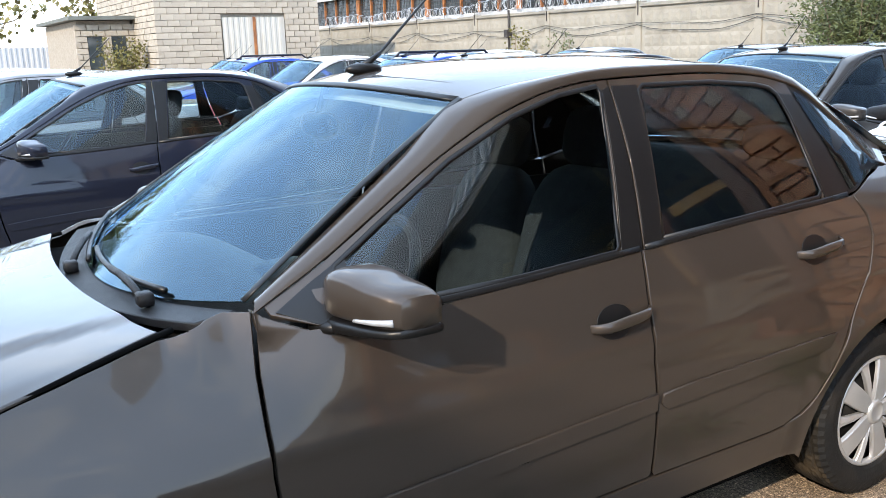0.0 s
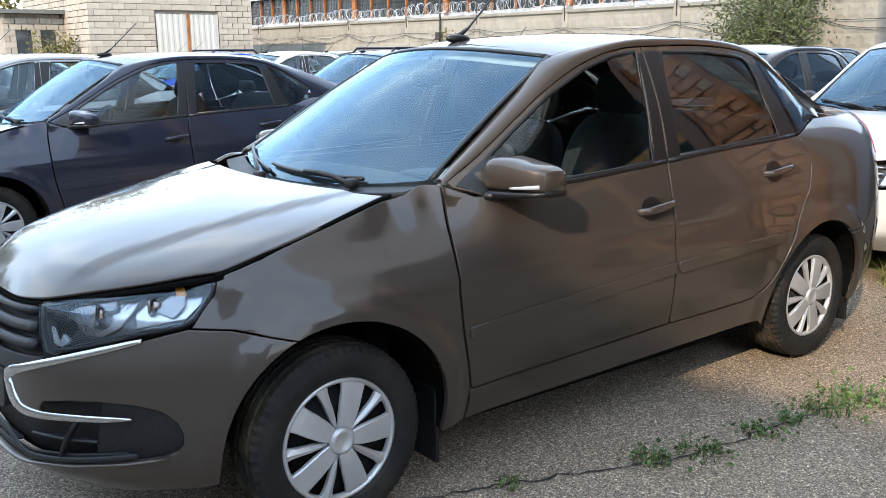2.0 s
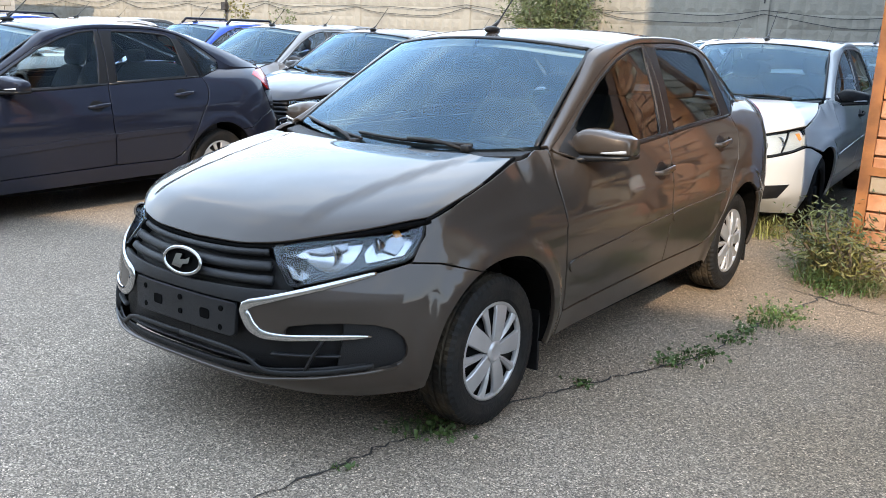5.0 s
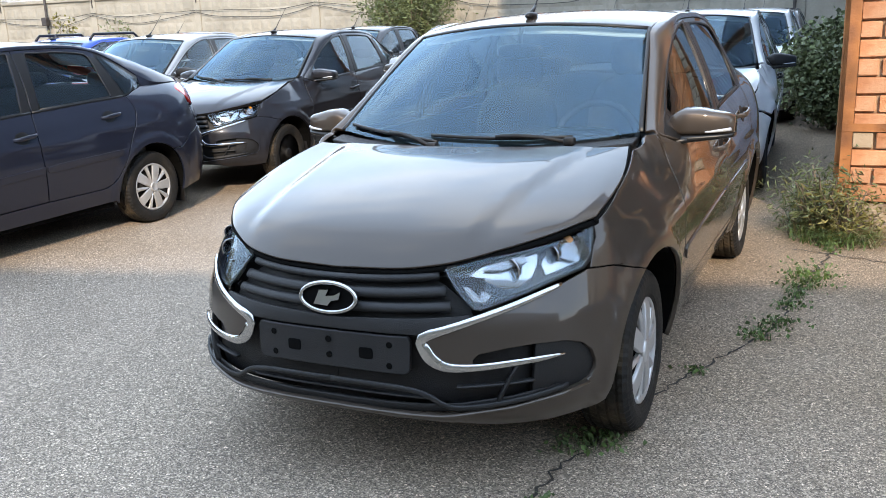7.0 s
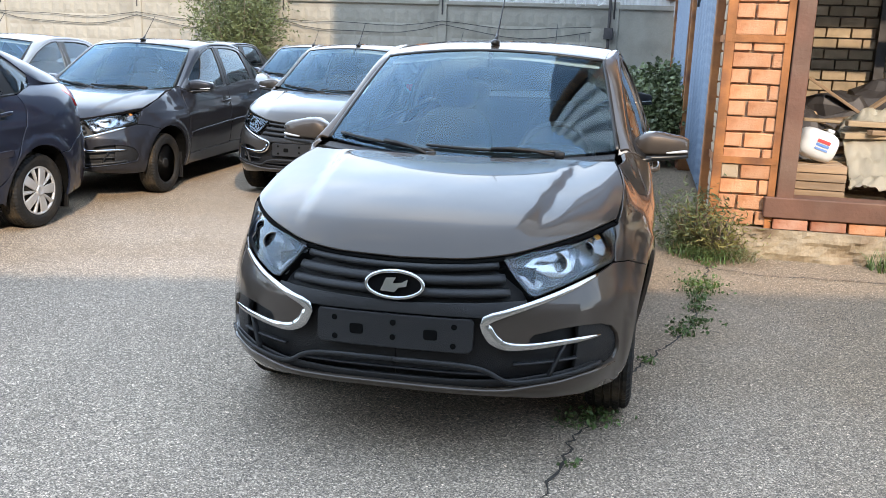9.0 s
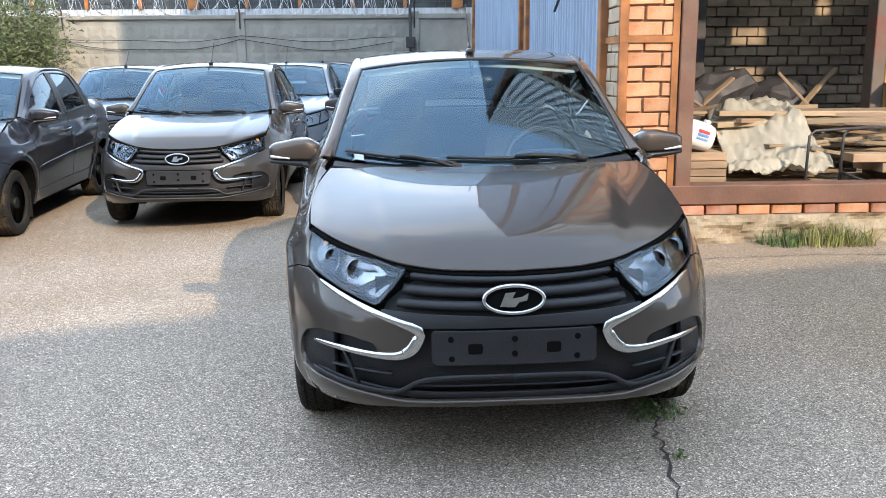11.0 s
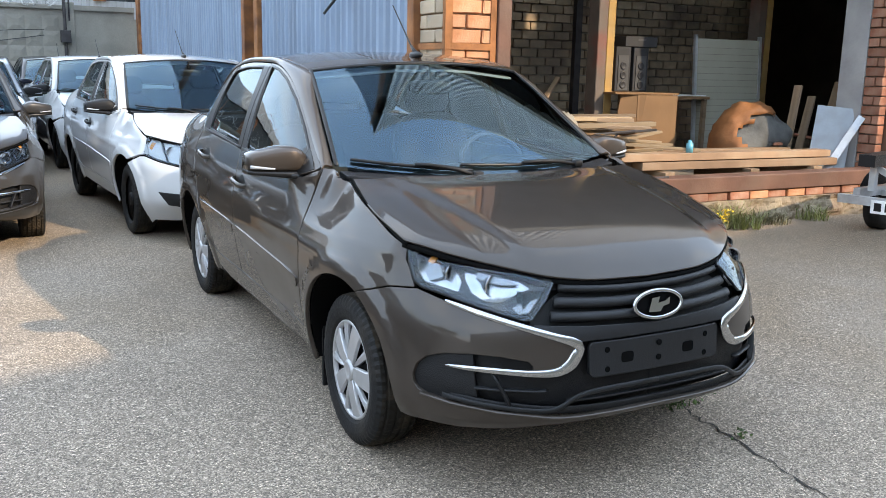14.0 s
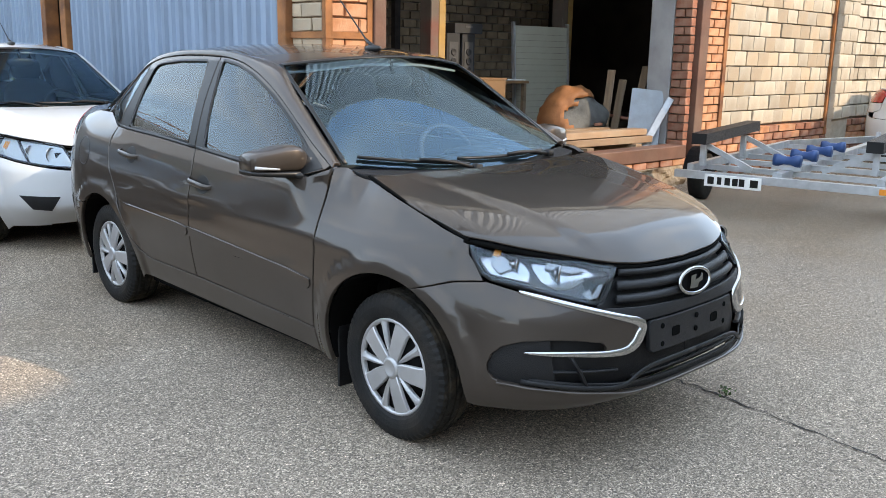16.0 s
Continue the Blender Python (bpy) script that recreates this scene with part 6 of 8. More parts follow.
    sheet("boot_lid", [(S3, 0.665), (s_at_x(0.585, 0.685, True), 0.685), (s_at_x(0.585, 0.755, True), 0.755), (s_at_x(0.49, 0.80, True), 0.80), (s_at_x(0.47, 1.0, True), 1.0), (s_at_x(0.55, 1.075, True), 1.075), (S3, 1.09)], shell, P, car, (0.07, 0.06), sides=(1, -1))
    sheet("boot_top", sq, lift_deck if liftback else deck, P, car, (0.08, 0.08), rim=0.02)
    # fuel flap, its round gap
    ring = [(1.43 + 0.078 * math.cos(2 * math.pi * i / 36), 0.868 + 0.078 * math.sin(2 * math.pi * i / 36)) for i in range(37)]
    bm = bmesh.new()
    strip(bm, ring, side, 0.006, 0.0012, close=False)
    part("fuel_flap", both(bm), C_TRIM, car, smooth=True)
    # mirrors
    for sg in (1, -1):
        mr = new("door_mirror")
        mr.parent = car
        ZT = Curve([(0, 0.026), (0.10, 0.052), (0.30, 0.076), (0.45, 0.075), (0.7, 0.063), (0.93, 0.050), (1, 0.038)])
        ZL = Curve([(0, -0.028), (0.1, -0.034), (0.5, -0.033), (0.9, -0.031), (1, -0.026)])
        YF = Curve([(0, -0.030), (0.12, -0.066), (0.35, -0.085), (0.7, -0.080), (0.94, -0.064), (1, -0.048)])

        def cup(bm, lo, hi, grow, nu=22, nk=26):
            rows = []
            for i in range(nu + 1):
                u = (1 - math.cos(math.pi * i / nu)) / 2
                zt, zl, yf = hi(u), lo(u), YF(u) - grow
                row = []
                for k in range(nk):
                    f = 2 * math.pi * k / nk
                    c, sn = math.cos(f), math.sin(f)
                    y = math.copysign(abs(c) ** 0.68, c) * ((0.042 + grow) if c > 0 else -yf)
                    y = y if c > 0 else -abs(y)
                    z = (zt + zl) / 2 + (zt - zl) / 2 * math.copysign(abs(sn) ** 0.38, sn)
                    row.append(bm.verts.new((0.722 + 0.250 * u, -0.615 + y + 0.050 * u, 0.998 + z)))
                rows.append(row)
            for a, b in zip(rows, rows[1:]):
                for k in range(nk):
                    bm.faces.new((a[k], a[(k + 1) % nk], b[(k + 1) % nk], b[k]))
            bm.faces.new(rows[0])
            bm.faces.new(rows[-1])
            bmesh.ops.recalc_face_normals(bm, faces=bm.faces)

        bm = bmesh.new()
        cup(bm, ZL, ZT, 0.0)
        if sg < 0:
            bm = both(bm)
        part("mirror_shell", bm, P if new_face else C_BLACK, mr, smooth=True)
        bm = bmesh.new()
        cup(bm, lambda u: -0.068 + 0.027 * u, lambda u: -0.027 + 0.006 * u, 0.003)
        blob(bm, (0, 0, 0), (0.055, 0.050, 0.016), Matrix.Translation((0.762, -0.655, 0.948)) @ pose(0, 0, 0, 0, -8, 12), 3.0, 16, 8)
        if sg < 0:
            bm = both(bm)
        part("mirror_base", bm, C_TRIM, mr, "gloss black mirror base", smooth=True)
        bm = bmesh.new()
        line = [(0.722 + 0.250 * u, -0.615 + (YF(u) + 0.002) + 0.050 * u, 0.982 + 0.022 * max(0, u - 0.6)) for u in (0.60 + 0.36 * i / 10 for i in range(11))]
        tube(bm, line, 0.004, 6, taper=0.008)
        if sg < 0:
            bm = both(bm)
        part("side_repeater", bm, C_CLEAR, mr, "clear turn repeater strip", smooth=True)
    # aerial
    an = new("aerial")
    an.parent = car
    bm = bmesh.new()
    blob(bm, (0, -0.175, 1.452), (0.022, 0.06, 0.018), None, 2.2, 16, 8)
    tube(bm, [(0, -0.185, 1.455), (0, -0.15, 1.475), (0, -0.12, 1.495)], 0.012, 8, taper=0.007)
    part("aerial_base", bm, C_TRIM, an, smooth=True)
    bm = bmesh.new()
    tube(bm, [(0, -0.12, 1.495), (0, 0.10, 1.70)], 0.0045, 6, taper=0.003)
    part("aerial_rod", bm, C_TRIM, an)
    # wheels, wells, floor
    for y in (FRONT_AX, REAR_AX):
        for sg in (1, -1):
            wheel(car, pose(sg * 0.700, y, HUB, 0, 0, 0 if sg > 0 else 180), cap)
            bm = bmesh.new()
            n = 18
            a = arch(y if y < 0 else 1.222, 0.362 if y < 0 else 0.352, -10, 190, n)
            inn = [bm.verts.new((sg * 0.45, p[0], p[1])) for p in a]
            outv = [bm.verts.new((sg * (side(p[0], max(0.24, p[1])).x - 0.022), p[0], p[1])) for p in a]
            for i in range(n):
                bm.faces.new((inn[i], inn[i + 1], outv[i + 1], outv[i]))
            bm.faces.new(inn)
            part("wheel_liner", bm, C_UNDER, car)
            fy = y + 0.36
            bm = boxm(sg * 0.67 - 0.09, sg * 0.67 + 0.09, fy - 0.005, fy + 0.01, 0.10, 0.42, bevel=0.003)
            part("mud_flap", bm, C_BLACK, car)
    bm = boxm(-0.72, 0.72, -0.86, 0.86, 0.2, 0.30)
    box(bm, -0.45, 0.45, -1.80, 1.95, 0.27, 0.36)
    box(bm, -0.45, 0.45, -1.9, -1.02, 0.34, 0.70)
    box(bm, -0.5, 0.5, 1.62, 1.92, 0.3, 0.95)
    box(bm, -0.62, 0.62, -1.04, -0.96, 0.3, 0.93)
    part("underbody", bm, C_UNDER, car)
    # cabin
    bm = bmesh.new()
    blob(bm, (0, -0.74, 0.86), (0.66, 0.22, 0.11), None, 3.5, 28, 10)
    blob(bm, (0.34, -0.56, 0.94), (0.17, 0.10, 0.045), None, 3, 16, 8)
    part("dashboard", bm, C_GREY, car, smooth=True)
    bm = bmesh.new()
    n = 24
    ms = Matrix.Translation((0.35, -0.36, 0.90)) @ pose(0, 0, 0, 62, 0, 0)
    tube(bm, [ms @ Vector((0.185 * math.cos(2 * math.pi * i / n), 0.185 * math.sin(2 * math.pi * i / n), 0)) for i in range(n)], 0.015, 8, closed=True)
    blob(bm, (0, 0, 0), (0.17, 0.03, 0.012), ms, 2.5, 12, 6)
    blob(bm, (0, -0.02, 0), (0.06, 0.06, 0.03), ms, 2.5, 12, 6)
    part("steering_wheel", bm, C_GREY, car, smooth=True)
    for x, back, hz in ((-0.35, 0.16, 1.16), (0.35, 0.0, 1.225)):
        st = new("front_seat")
        st.parent = car
        bm = bmesh.new()
        blob(bm, (x, -0.02 + back, 0.47), (0.25, 0.27, 0.09), None, 3.2, 20, 10)
        part("seat_cushion", bm, C_SEAT, st, smooth=True)
        bm = bmesh.new()
        blob(bm, (0, 0, 0), (0.24, 0.075, 0.34), Matrix.Translation((x, 0.31 + back, hz - 0.41)) @ pose(0, 0, 0, -16, 0, 0), 3.2, 20, 12)
        part("seat_back", bm, C_SEAT, st, smooth=True)
        bm = bmesh.new()
        blob(bm, (0, 0, 0), (0.135, 0.05, 0.095), Matrix.Translation((x, 0.42 + back, hz)) @ pose(0, 0, 0, -12, 0, 0), 3.2, 18, 10)
        part("headrest", bm, C_SEAT, st, smooth=True)
        bm = bmesh.new()
        for dx in (-0.05, 0.05):
            tube(bm, [(x + dx, 0.385 + back, hz - 0.13), (x + dx, 0.40 + back, hz - 0.04)], 0.006, 6)
        part("headrest_rod", bm, C_CHROME, st)
    bm = bmesh.new()
    blob(bm, (0, 0.82, 0.50), (0.62, 0.25, 0.10), None, 4, 20, 8)
    blob(bm, (0, 0, 0), (0.62, 0.08, 0.30), Matrix.Translation((0, 1.12, 0.82)) @ pose(0, 0, 0, -20, 0, 0), 4, 20, 10)
    part("rear_bench", bm, C_SEAT, car, smooth=True)
    for x in (-0.38, 0.38):
        bm = bmesh.new()
        blob(bm, (x, 1.20, 1.15), (0.13, 0.05, 0.06), None, 3, 14, 8)
        part("rear_headrest", bm, C_SEAT, car, smooth=True)
    part("parcel_shelf", boxm(-0.6, 0.6, 1.2, 1.62, 1.055, 1.075), C_SEAT, car)
    part("floor_pan", boxm(-0.70, 0.70, -0.95, 1.3, 0.30, 0.33), C_UNDER, car)
    for sg in (1, -1):
        bm = boxm(sg * 0.715 - 0.012, sg * 0.715 + 0.012, -0.78, 1.25, 0.3, 0.955)
        part("door_card", bm, C_GREY, car)
    hl_ = lambda a, v: roof(a, v) - Vector((0, 0, 0.035))
    sheet("headlining", [(u * 0.96, v) for u, v in sq], hl_, mat("headlining", (0.45, 0.45, 0.43), 0.95) if "headlining" not in bpy.data.materials else bpy.data.materials["headlining"], car, (0.2, 0.2), rim=0.01)
    bm = bmesh.new()
    blob(bm, (0, -0.33, 1.30), (0.115, 0.02, 0.035), None, 3, 16, 8)
    tube(bm, [(0, -0.33, 1.33), (0, -0.30, 1.40)], 0.012, 6)
    part("inner_mirror", bm, C_TRIM, car, smooth=True)
    return car


def recolour(ob, colour):
    for o in ob.children_recursive:
        for sl in o.material_slots:
            if sl.material in PAINTS.values():
                sl.link = "OBJECT"
                sl.material = PAINTS[colour]
    return ob


main_car = build_car("car", "taupe metallic four-door sedan with silver hubcaps", SLOPE)

# ---- the other parked cars ----
steel_car = build_car("car", "graphite sedan on black steel wheels", pose(-4.58, 4.26, ground_z(-4.58, 4.26), 0, 0, 2.6), cap=False)
recolour(steel_car, "graphite")
white_car = build_car("car", "white hatchback with clear headlights and black wheels", pose(-0.2, 4.68, 0, 0, 0, 4), cap=False, new_face=False)
recolour(white_car, "white")
lift_car = build_car("car", "dark blue-grey liftback with silver hubcaps", pose(-4.56, -0.04, ground_z(-4.56, -0.04), 0, 0, -0.9), liftback=True)
recolour(lift_car, "navy")
take_shape(SEDAN)
LABELS = {
    "navy": "dark blue-grey sedan parked in a row",
    "graphite": "graphite sedan parked in a row",
    "grey": "grey metallic sedan facing the yard",
    "silver": "silver-blue car parked in a row",
    "white": "white car parked in a row",
    "blue": "bright blue car parked in a row",
}
for src, x, y, turn, colour in (
    (steel_car, -2.36, 4.9, 1.7, "grey"),
    (white_car, -0.35, 9.75, 3, "white"),
    (steel_car, -0.55, 14.0, 2, "graphite"),
    (white_car, -2.15, 9.3, 1, "silver"),
    (steel_car, -2.0, 13.8, 0, "navy"),
    (steel_car, -4.6, 9.4, 2, "navy"),
    (white_car, -6.96, 4.87, 3.6, "silver"),
    (steel_car, -9.05, 5.2, 4, "blue"),
    (steel_car, -6.9, 9.8, 0, "graphite"),
    (white_car, -6.9, -0.5, -4, "silver"),
    (steel_car, -9.2, -0.6, -3, "graphite"),
    (white_car, -11.5, -0.8, -3, "white"),
    (steel_car, -14.0, -1.0, -2, "silver"),
    (white_car, -12.0, 5.0, 4, "white"),
    (steel_car, -14.4, 4.6, 2, "blue"),
    (white_car, -16.8, 5.2, 0, "silver"),
    (steel_car, -11.6, 10.6, 4, "silver"),
    (white_car, -14.6, 10.2, 0, "white"),
    (steel_car, -17.8, 9.6, 0, "grey"),
    (white_car, 12.15, 0.72, 90, "white"),
):
    ob = copy_thing(src, pose(x, y, ground_z(x, y), 0, 0, turn))
    recolour(tagged(ob, LABELS[colour]), colour)
for x, y, turn in ((-9.05, 5.2, 4), (-14.4, 4.6, 2)):
    rack = thing("roof_rack", "black roof rails on a parked car", "roof rack", pose(x, y, ground_z(x, y), 0, 0, turn))
    for sx in (-0.5, 0.5):
        bm = bmesh.new()
        tube(bm, [(sx, 0.0, 1.43), (sx, 0.08, 1.50), (sx, 0.9, 1.50), (sx, 1.0, 1.42)], 0.02, 6)
        part("rail", bm, C_TRIM, rack, smooth=True)

# ---- plants ----
def leaf_mesh(name, spots, size, rnd, material, ratio=0.5):
    """Many small leaves at the given spots, each a bent pair of faces."""
    verts, faces = [], []
    for c in spots:
        d = Vector((rnd.gauss(0, 1), rnd.gauss(0, 1), rnd.gauss(0, 0.7))).normalized()
        w = d.cross(Vector((rnd.gauss(0, 1), rnd.gauss(0, 1), rnd.gauss(0, 1)))).normalized()
        n = d.cross(w)
        l = size * rnd.uniform(0.6, 1.3)
        i = len(verts)
        for a, b, h in ((0, 0, 0), (0.5, ratio, 0.12), (1, 0, -0.05), (0.5, -ratio, 0.12)):
            verts.append(tuple(Vector(c) + d * l * a + w * l * b + n * l * h))
        faces += [(i, i + 1, i + 2), (i, i + 2, i + 3)]
    me = bpy.data.meshes.new(name)
    me.from_pydata(verts, [], faces)
    me.materials.append(material)
    return me


def branches(bm, base, height, spread, rnd, n, r0, tips):
    for k in range(n):
        a = rnd.uniform(0, 2 * math.pi)
        lean = rnd.uniform(0.25, 1.0) * spread
        top = Vector(base) + Vector((math.cos(a) * lean, math.sin(a) * lean, height * rnd.uniform(0.6, 1.05)))
        mid = Vector(base).lerp(top, 0.5) + Vector((rnd.gauss(0, 0.08), rnd.gauss(0, 0.08), 0.1)) * height * 0.4
        pts = [Vector(base), Vector(base).lerp(mid, 0.5), mid, mid.lerp(top, 0.5), top]
        tube(bm, pts, r0 * rnd.uniform(0.6, 1.0), 5, taper=r0 * 0.12)
        for t in range(9):
            u = 0.3 + 0.7 * t / 8
            p = mid.lerp(top, (u - 0.5) * 2) if u > 0.5 else Vector(base).lerp(mid, u * 2)
            tips.append((p, (0.25 + 0.75 * (1 - abs(u - 0.7))) * spread * 0.33))


def bush(name, label, at, height, spread, leaves, size, material, seed, stems=14, flat=1.0, category="bush", ratio=0.5):
    rnd = random.Random(seed)
    ob = thing(name, label, category, pose(*at))
    bm, tips = bmesh.new(), []
    branches(bm, (0, 0, 0), height, spread, rnd, stems, 0.025, tips)
    tagged(part("branchwork", bm, M_BARK, ob), kind="stuff")
    spots = []
    for i in range(leaves):
        p, r = rnd.choice(tips)
        q = p + Vector((rnd.gauss(0, r), rnd.gauss(0, r) * flat, rnd.gauss(0, r * 0.7)))
        spots.append((q.x, q.y, max(0.03, q.z)))
    ob2 = new("leaves", leaf_mesh("leaves", spots, size, rnd, material, ratio))
    ob2.parent = ob
    return ob


def grass_mesh(name, n, radius, height, rnd, material, lean=0.5, width=0.006):
    verts, faces = [], []
    for _ in range(n):
        a, r = rnd.uniform(0, 2 * math.pi), radius * math.sqrt(rnd.random())
        x, y = r * math.cos(a), r * math.sin(a)
        h = height * rnd.uniform(0.35, 1.0)
        d = rnd.uniform(0, 2 * math.pi)
        k = lean * rnd.uniform(0.2, 1.0) * h
        w = width * rnd.uniform(0.6, 1.4)
        px, py = -math.sin(d) * w, math.cos(d) * w
        i = len(verts)
        for t in (0, 0.45, 0.8, 1.0):
            cx, cy, cz = x + math.cos(d) * k * t * t, y + math.sin(d) * k * t * t, h * (t - 0.25 * lean * t * t)
            q = 1 - t
            verts += [(cx - px * q, cy - py * q, cz), (cx + px * q, cy + py * q, cz)]
        faces += [(i, i + 1, i + 3, i + 2), (i + 2, i + 3, i + 5, i + 4), (i + 4, i + 5, i + 7, i + 6)]
    me = bpy.data.meshes.new(name)
    me.from_pydata(verts, [], faces)
    me.materials.append(material)
    return me


def tuft(label, at, n, radius, height, seed, material=None, lean=0.6, width=0.006):
    ob = new("grass_tuft", grass_mesh("grass_tuft", n, radius, height, random.Random(seed), material or M_GRASS, lean, width))
    ob.matrix_world = pose(*at)
    return tagged(ob, label, "grass", kind="stuff")


bush("bush", "green feathery bush growing against the concrete fence", (-8.9, 15.3, 0), 2.9, 1.05, 12000, 0.11, M_LEAF, 5, 34, 0.5, ratio=0.18)
bush("climbing_shrub", "dark leafy creeper beside the blue wall", (0.98, 7.5, 0), 1.0, 0.55, 9000, 0.06, M_LEAF, 8, 18, 1.6)
bush("climbing_shrub", "dark leafy creeper at the wall's foot", (1.08, 10.6, 0), 1.3, 0.5, 6000, 0.07, M_LEAF, 9, 14, 1.6)
bush("sapling", "thin yellowing sapling by the concrete fence", (-20.6, 15.6, 0), 2.0, 0.3, 420, 0.09, M_LEAF_Y, 11, 5)
bush("sapling", "thin green sapling by the concrete fence", (-18.6, 15.6, 0), 2.0, 0.4, 380, 0.10, M_LEAF, 12, 6, ratio=0.25)
bush("bush", "pale twiggy bush by the low shed", (-29.6, 5.6, 0), 2.0, 0.7, 1400, 0.10, M_LEAF_Y, 13, 16)


def tree(label, at, height, spread, leaves, size, material, seed):
    rnd = random.Random(seed)
    ob = thing("tree", label, "tree", pose(*at))
    bm, tips = bmesh.new(), []
    trunk_top = Vector((rnd.uniform(-0.3, 0.3), rnd.uniform(-0.3, 0.3), height * 0.55))
    tube(bm, [(0, 0, 0), trunk_top * 0.5 + Vector((0.15, 0.1, 0)), trunk_top], 0.22, 8, taper=0.10)
    part("trunk", bm, M_BARK, ob)
    bm = bmesh.new()
    for k in range(26):
        u = rnd.uniform(0.25, 1.0)
        base = trunk_top * u
        a = rnd.uniform(0, 2 * math.pi)
        l = spread * rnd.uniform(0.5, 1.0) * (1.15 - 0.4 * u)
        end = base + Vector((math.cos(a) * l, math.sin(a) * l, height * rnd.uniform(0.12, 0.42)))
        tube(bm, [base, base.lerp(end, 0.5) + Vector((0, 0, -0.1 * l)), end], 0.06, 5, taper=0.012)
        for t in range(6):
            p = base.lerp(end, 0.35 + 0.65 * t / 5)
            tips.append(p)
            q = p + Vector((rnd.gauss(0, 0.5), rnd.gauss(0, 0.5), abs(rnd.gauss(0.3, 0.5)))) * spread * 0.3
            tube(bm, [p, q], 0.018, 4, taper=0.005)
            tips.append(q)
    part("limbs", bm, M_BARK, ob)
    spots = [tuple(rnd.choice(tips) + Vector((rnd.gauss(0, 1), rnd.gauss(0, 1), rnd.gauss(0, 0.8))) * spread * 0.13) for _ in range(leaves)]
    o = new("crown", leaf_mesh("crown", spots, size, rnd, material))
    o.parent = ob


tree("green leafy tree beyond the sheet fence", (-58, -10, 0), 13, 5.0, 13000, 0.27, M_LEAF, 21)
tree("yellowing tree beyond the sheet fence", (-60, -3, 0), 12, 4.5, 9000, 0.27, M_LEAF_Y, 22)
tree("half-bare autumn tree behind the shed", (-54, 3.5, 0), 11, 4.5, 1300, 0.35, M_LEAF_Y, 23)
tree("half-bare autumn tree behind the shed", (-52, 10, 0), 12, 4.5, 1500, 0.35, M_LEAF_Y, 24)
tree("yellow-green tree beyond the sheet fence", (-62, -18, 0), 12, 5.0, 10000, 0.27, M_LEAF_Y, 26)

# grass and weeds
for i, (x, y, n, r, h, m) in enumerate(((1.18, 2.04, 110, 0.24, 0.55, M_GRASS), (1.24, 1.88, 260, 0.24, 0.30, M_WEED), (1.46, 1.84, 130, 0.18, 0.24, M_GRASS), (1.10, 2.25, 80, 0.20, 0.50, M_GRASS), (1.34, 1.76, 150, 0.18, 0.18, M_WEED))):
    tuft("dry grass clump at the foot of the brick pier", (x, y, 0), n, r, h, 31 + i, m, 2.4, 0.0042)
bush("weed_clump", "leafy green weed clump by the brick pier", (1.16, 1.98, 0), 0.42, 0.34, 1700, 0.05, M_LEAF, 37, 22, category="weed", ratio=0.10)
bush("weed_clump", "leafy yellowing weed clump by the brick pier", (1.34, 1.84, 0), 0.34, 0.28, 800, 0.05, M_LEAF_Y, 38, 14, category="weed", ratio=0.10)
for i, (x, y, h, m) in enumerate(((2.55, 1.86, 0.2, M_WEED), (2.85, 1.84, 0.26, M_WEED), (3.1, 1.84, 0.22, M_GRASS), (3.95, 1.80, 0.3, M_GRASS), (4.15, 1.78, 0.34, M_GRASS), (4.3, 1.74, 0.26, M_WEED), (4.75, 1.82, 0.2, M_GRASS), (5.35, 1.85, 0.22, M_GRASS), (0.45, 2.9, 0.2, M_GRASS))):
    tuft("grass tuft along the garage plinth", (x, y, 0), 200, 0.18, h * 1.25, 40 + i, M_GREENGRASS if i % 3 else m, 1.3, 0.0042)
for i, (x, y, r, h, n) in enumerate(((0.60, -1.47, 0.10, 0.07, 70), (0.68, -1.40, 0.09, 0.06, 60), (0.86, -0.66, 0.05, 0.05, 30), (1.04, -0.16, 0.08, 0.07, 70), (1.10, 0.02, 0.10, 0.07, 90), (1.14, 0.34, 0.08, 0.06, 60), (1.15, 0.52, 0.06, 0.08, 50), (1.17, 0.74, 0.12, 0.09, 110), (1.20, 0.93, 0.14, 0.10, 130), (1.26, 1.55, 0.06, 0.09, 40), (0.60, -1.85, 0.03, 0.04, 14))):
    rnd = random.Random(60 + i)
    ob = thing("crack_weed", "small green weeds in the asphalt crack", "weed", pose(x, y, 0), group="weeds in the crack")
    o = new("blade_tuft", grass_mesh("blades", n // 2, r * 0.8, h, rnd, M_WEED, 1.2, 0.003))
    o.parent = ob
    o = new("leaves", leaf_mesh("leaves", [(rnd.gauss(0, r * 0.6), rnd.gauss(0, r * 0.6), rnd.uniform(0.01, h * 0.6)) for _ in range(n)], 0.022, rnd, M_WEED, 0.4))
    o.parent = ob
flower = thing("wild_flower", "yellow wild flower in the dirt by the garage", "flower", pose(3.72, 1.42, 0))
bm = bmesh.new()
rnd = random.Random(77)
for k in range(7):
    tube(bm, [(0, 0, 0), (rnd.gauss(0, 0.03), rnd.gauss(0, 0.03), 0.12), (rnd.gauss(0, 0.05), rnd.gauss(0, 0.05), 0.22)], 0.003, 4)
part("stalk", bm, M_WEED, flower)
o = new("bloom", leaf_mesh("petals", [(rnd.gauss(0, 0.04), rnd.gauss(0, 0.04), rnd.uniform(0.14, 0.24)) for _ in range(60)], 0.022, rnd, mat("yellow_petal", (0.75, 0.5, 0.03), 0.6)))
o.parent = flower

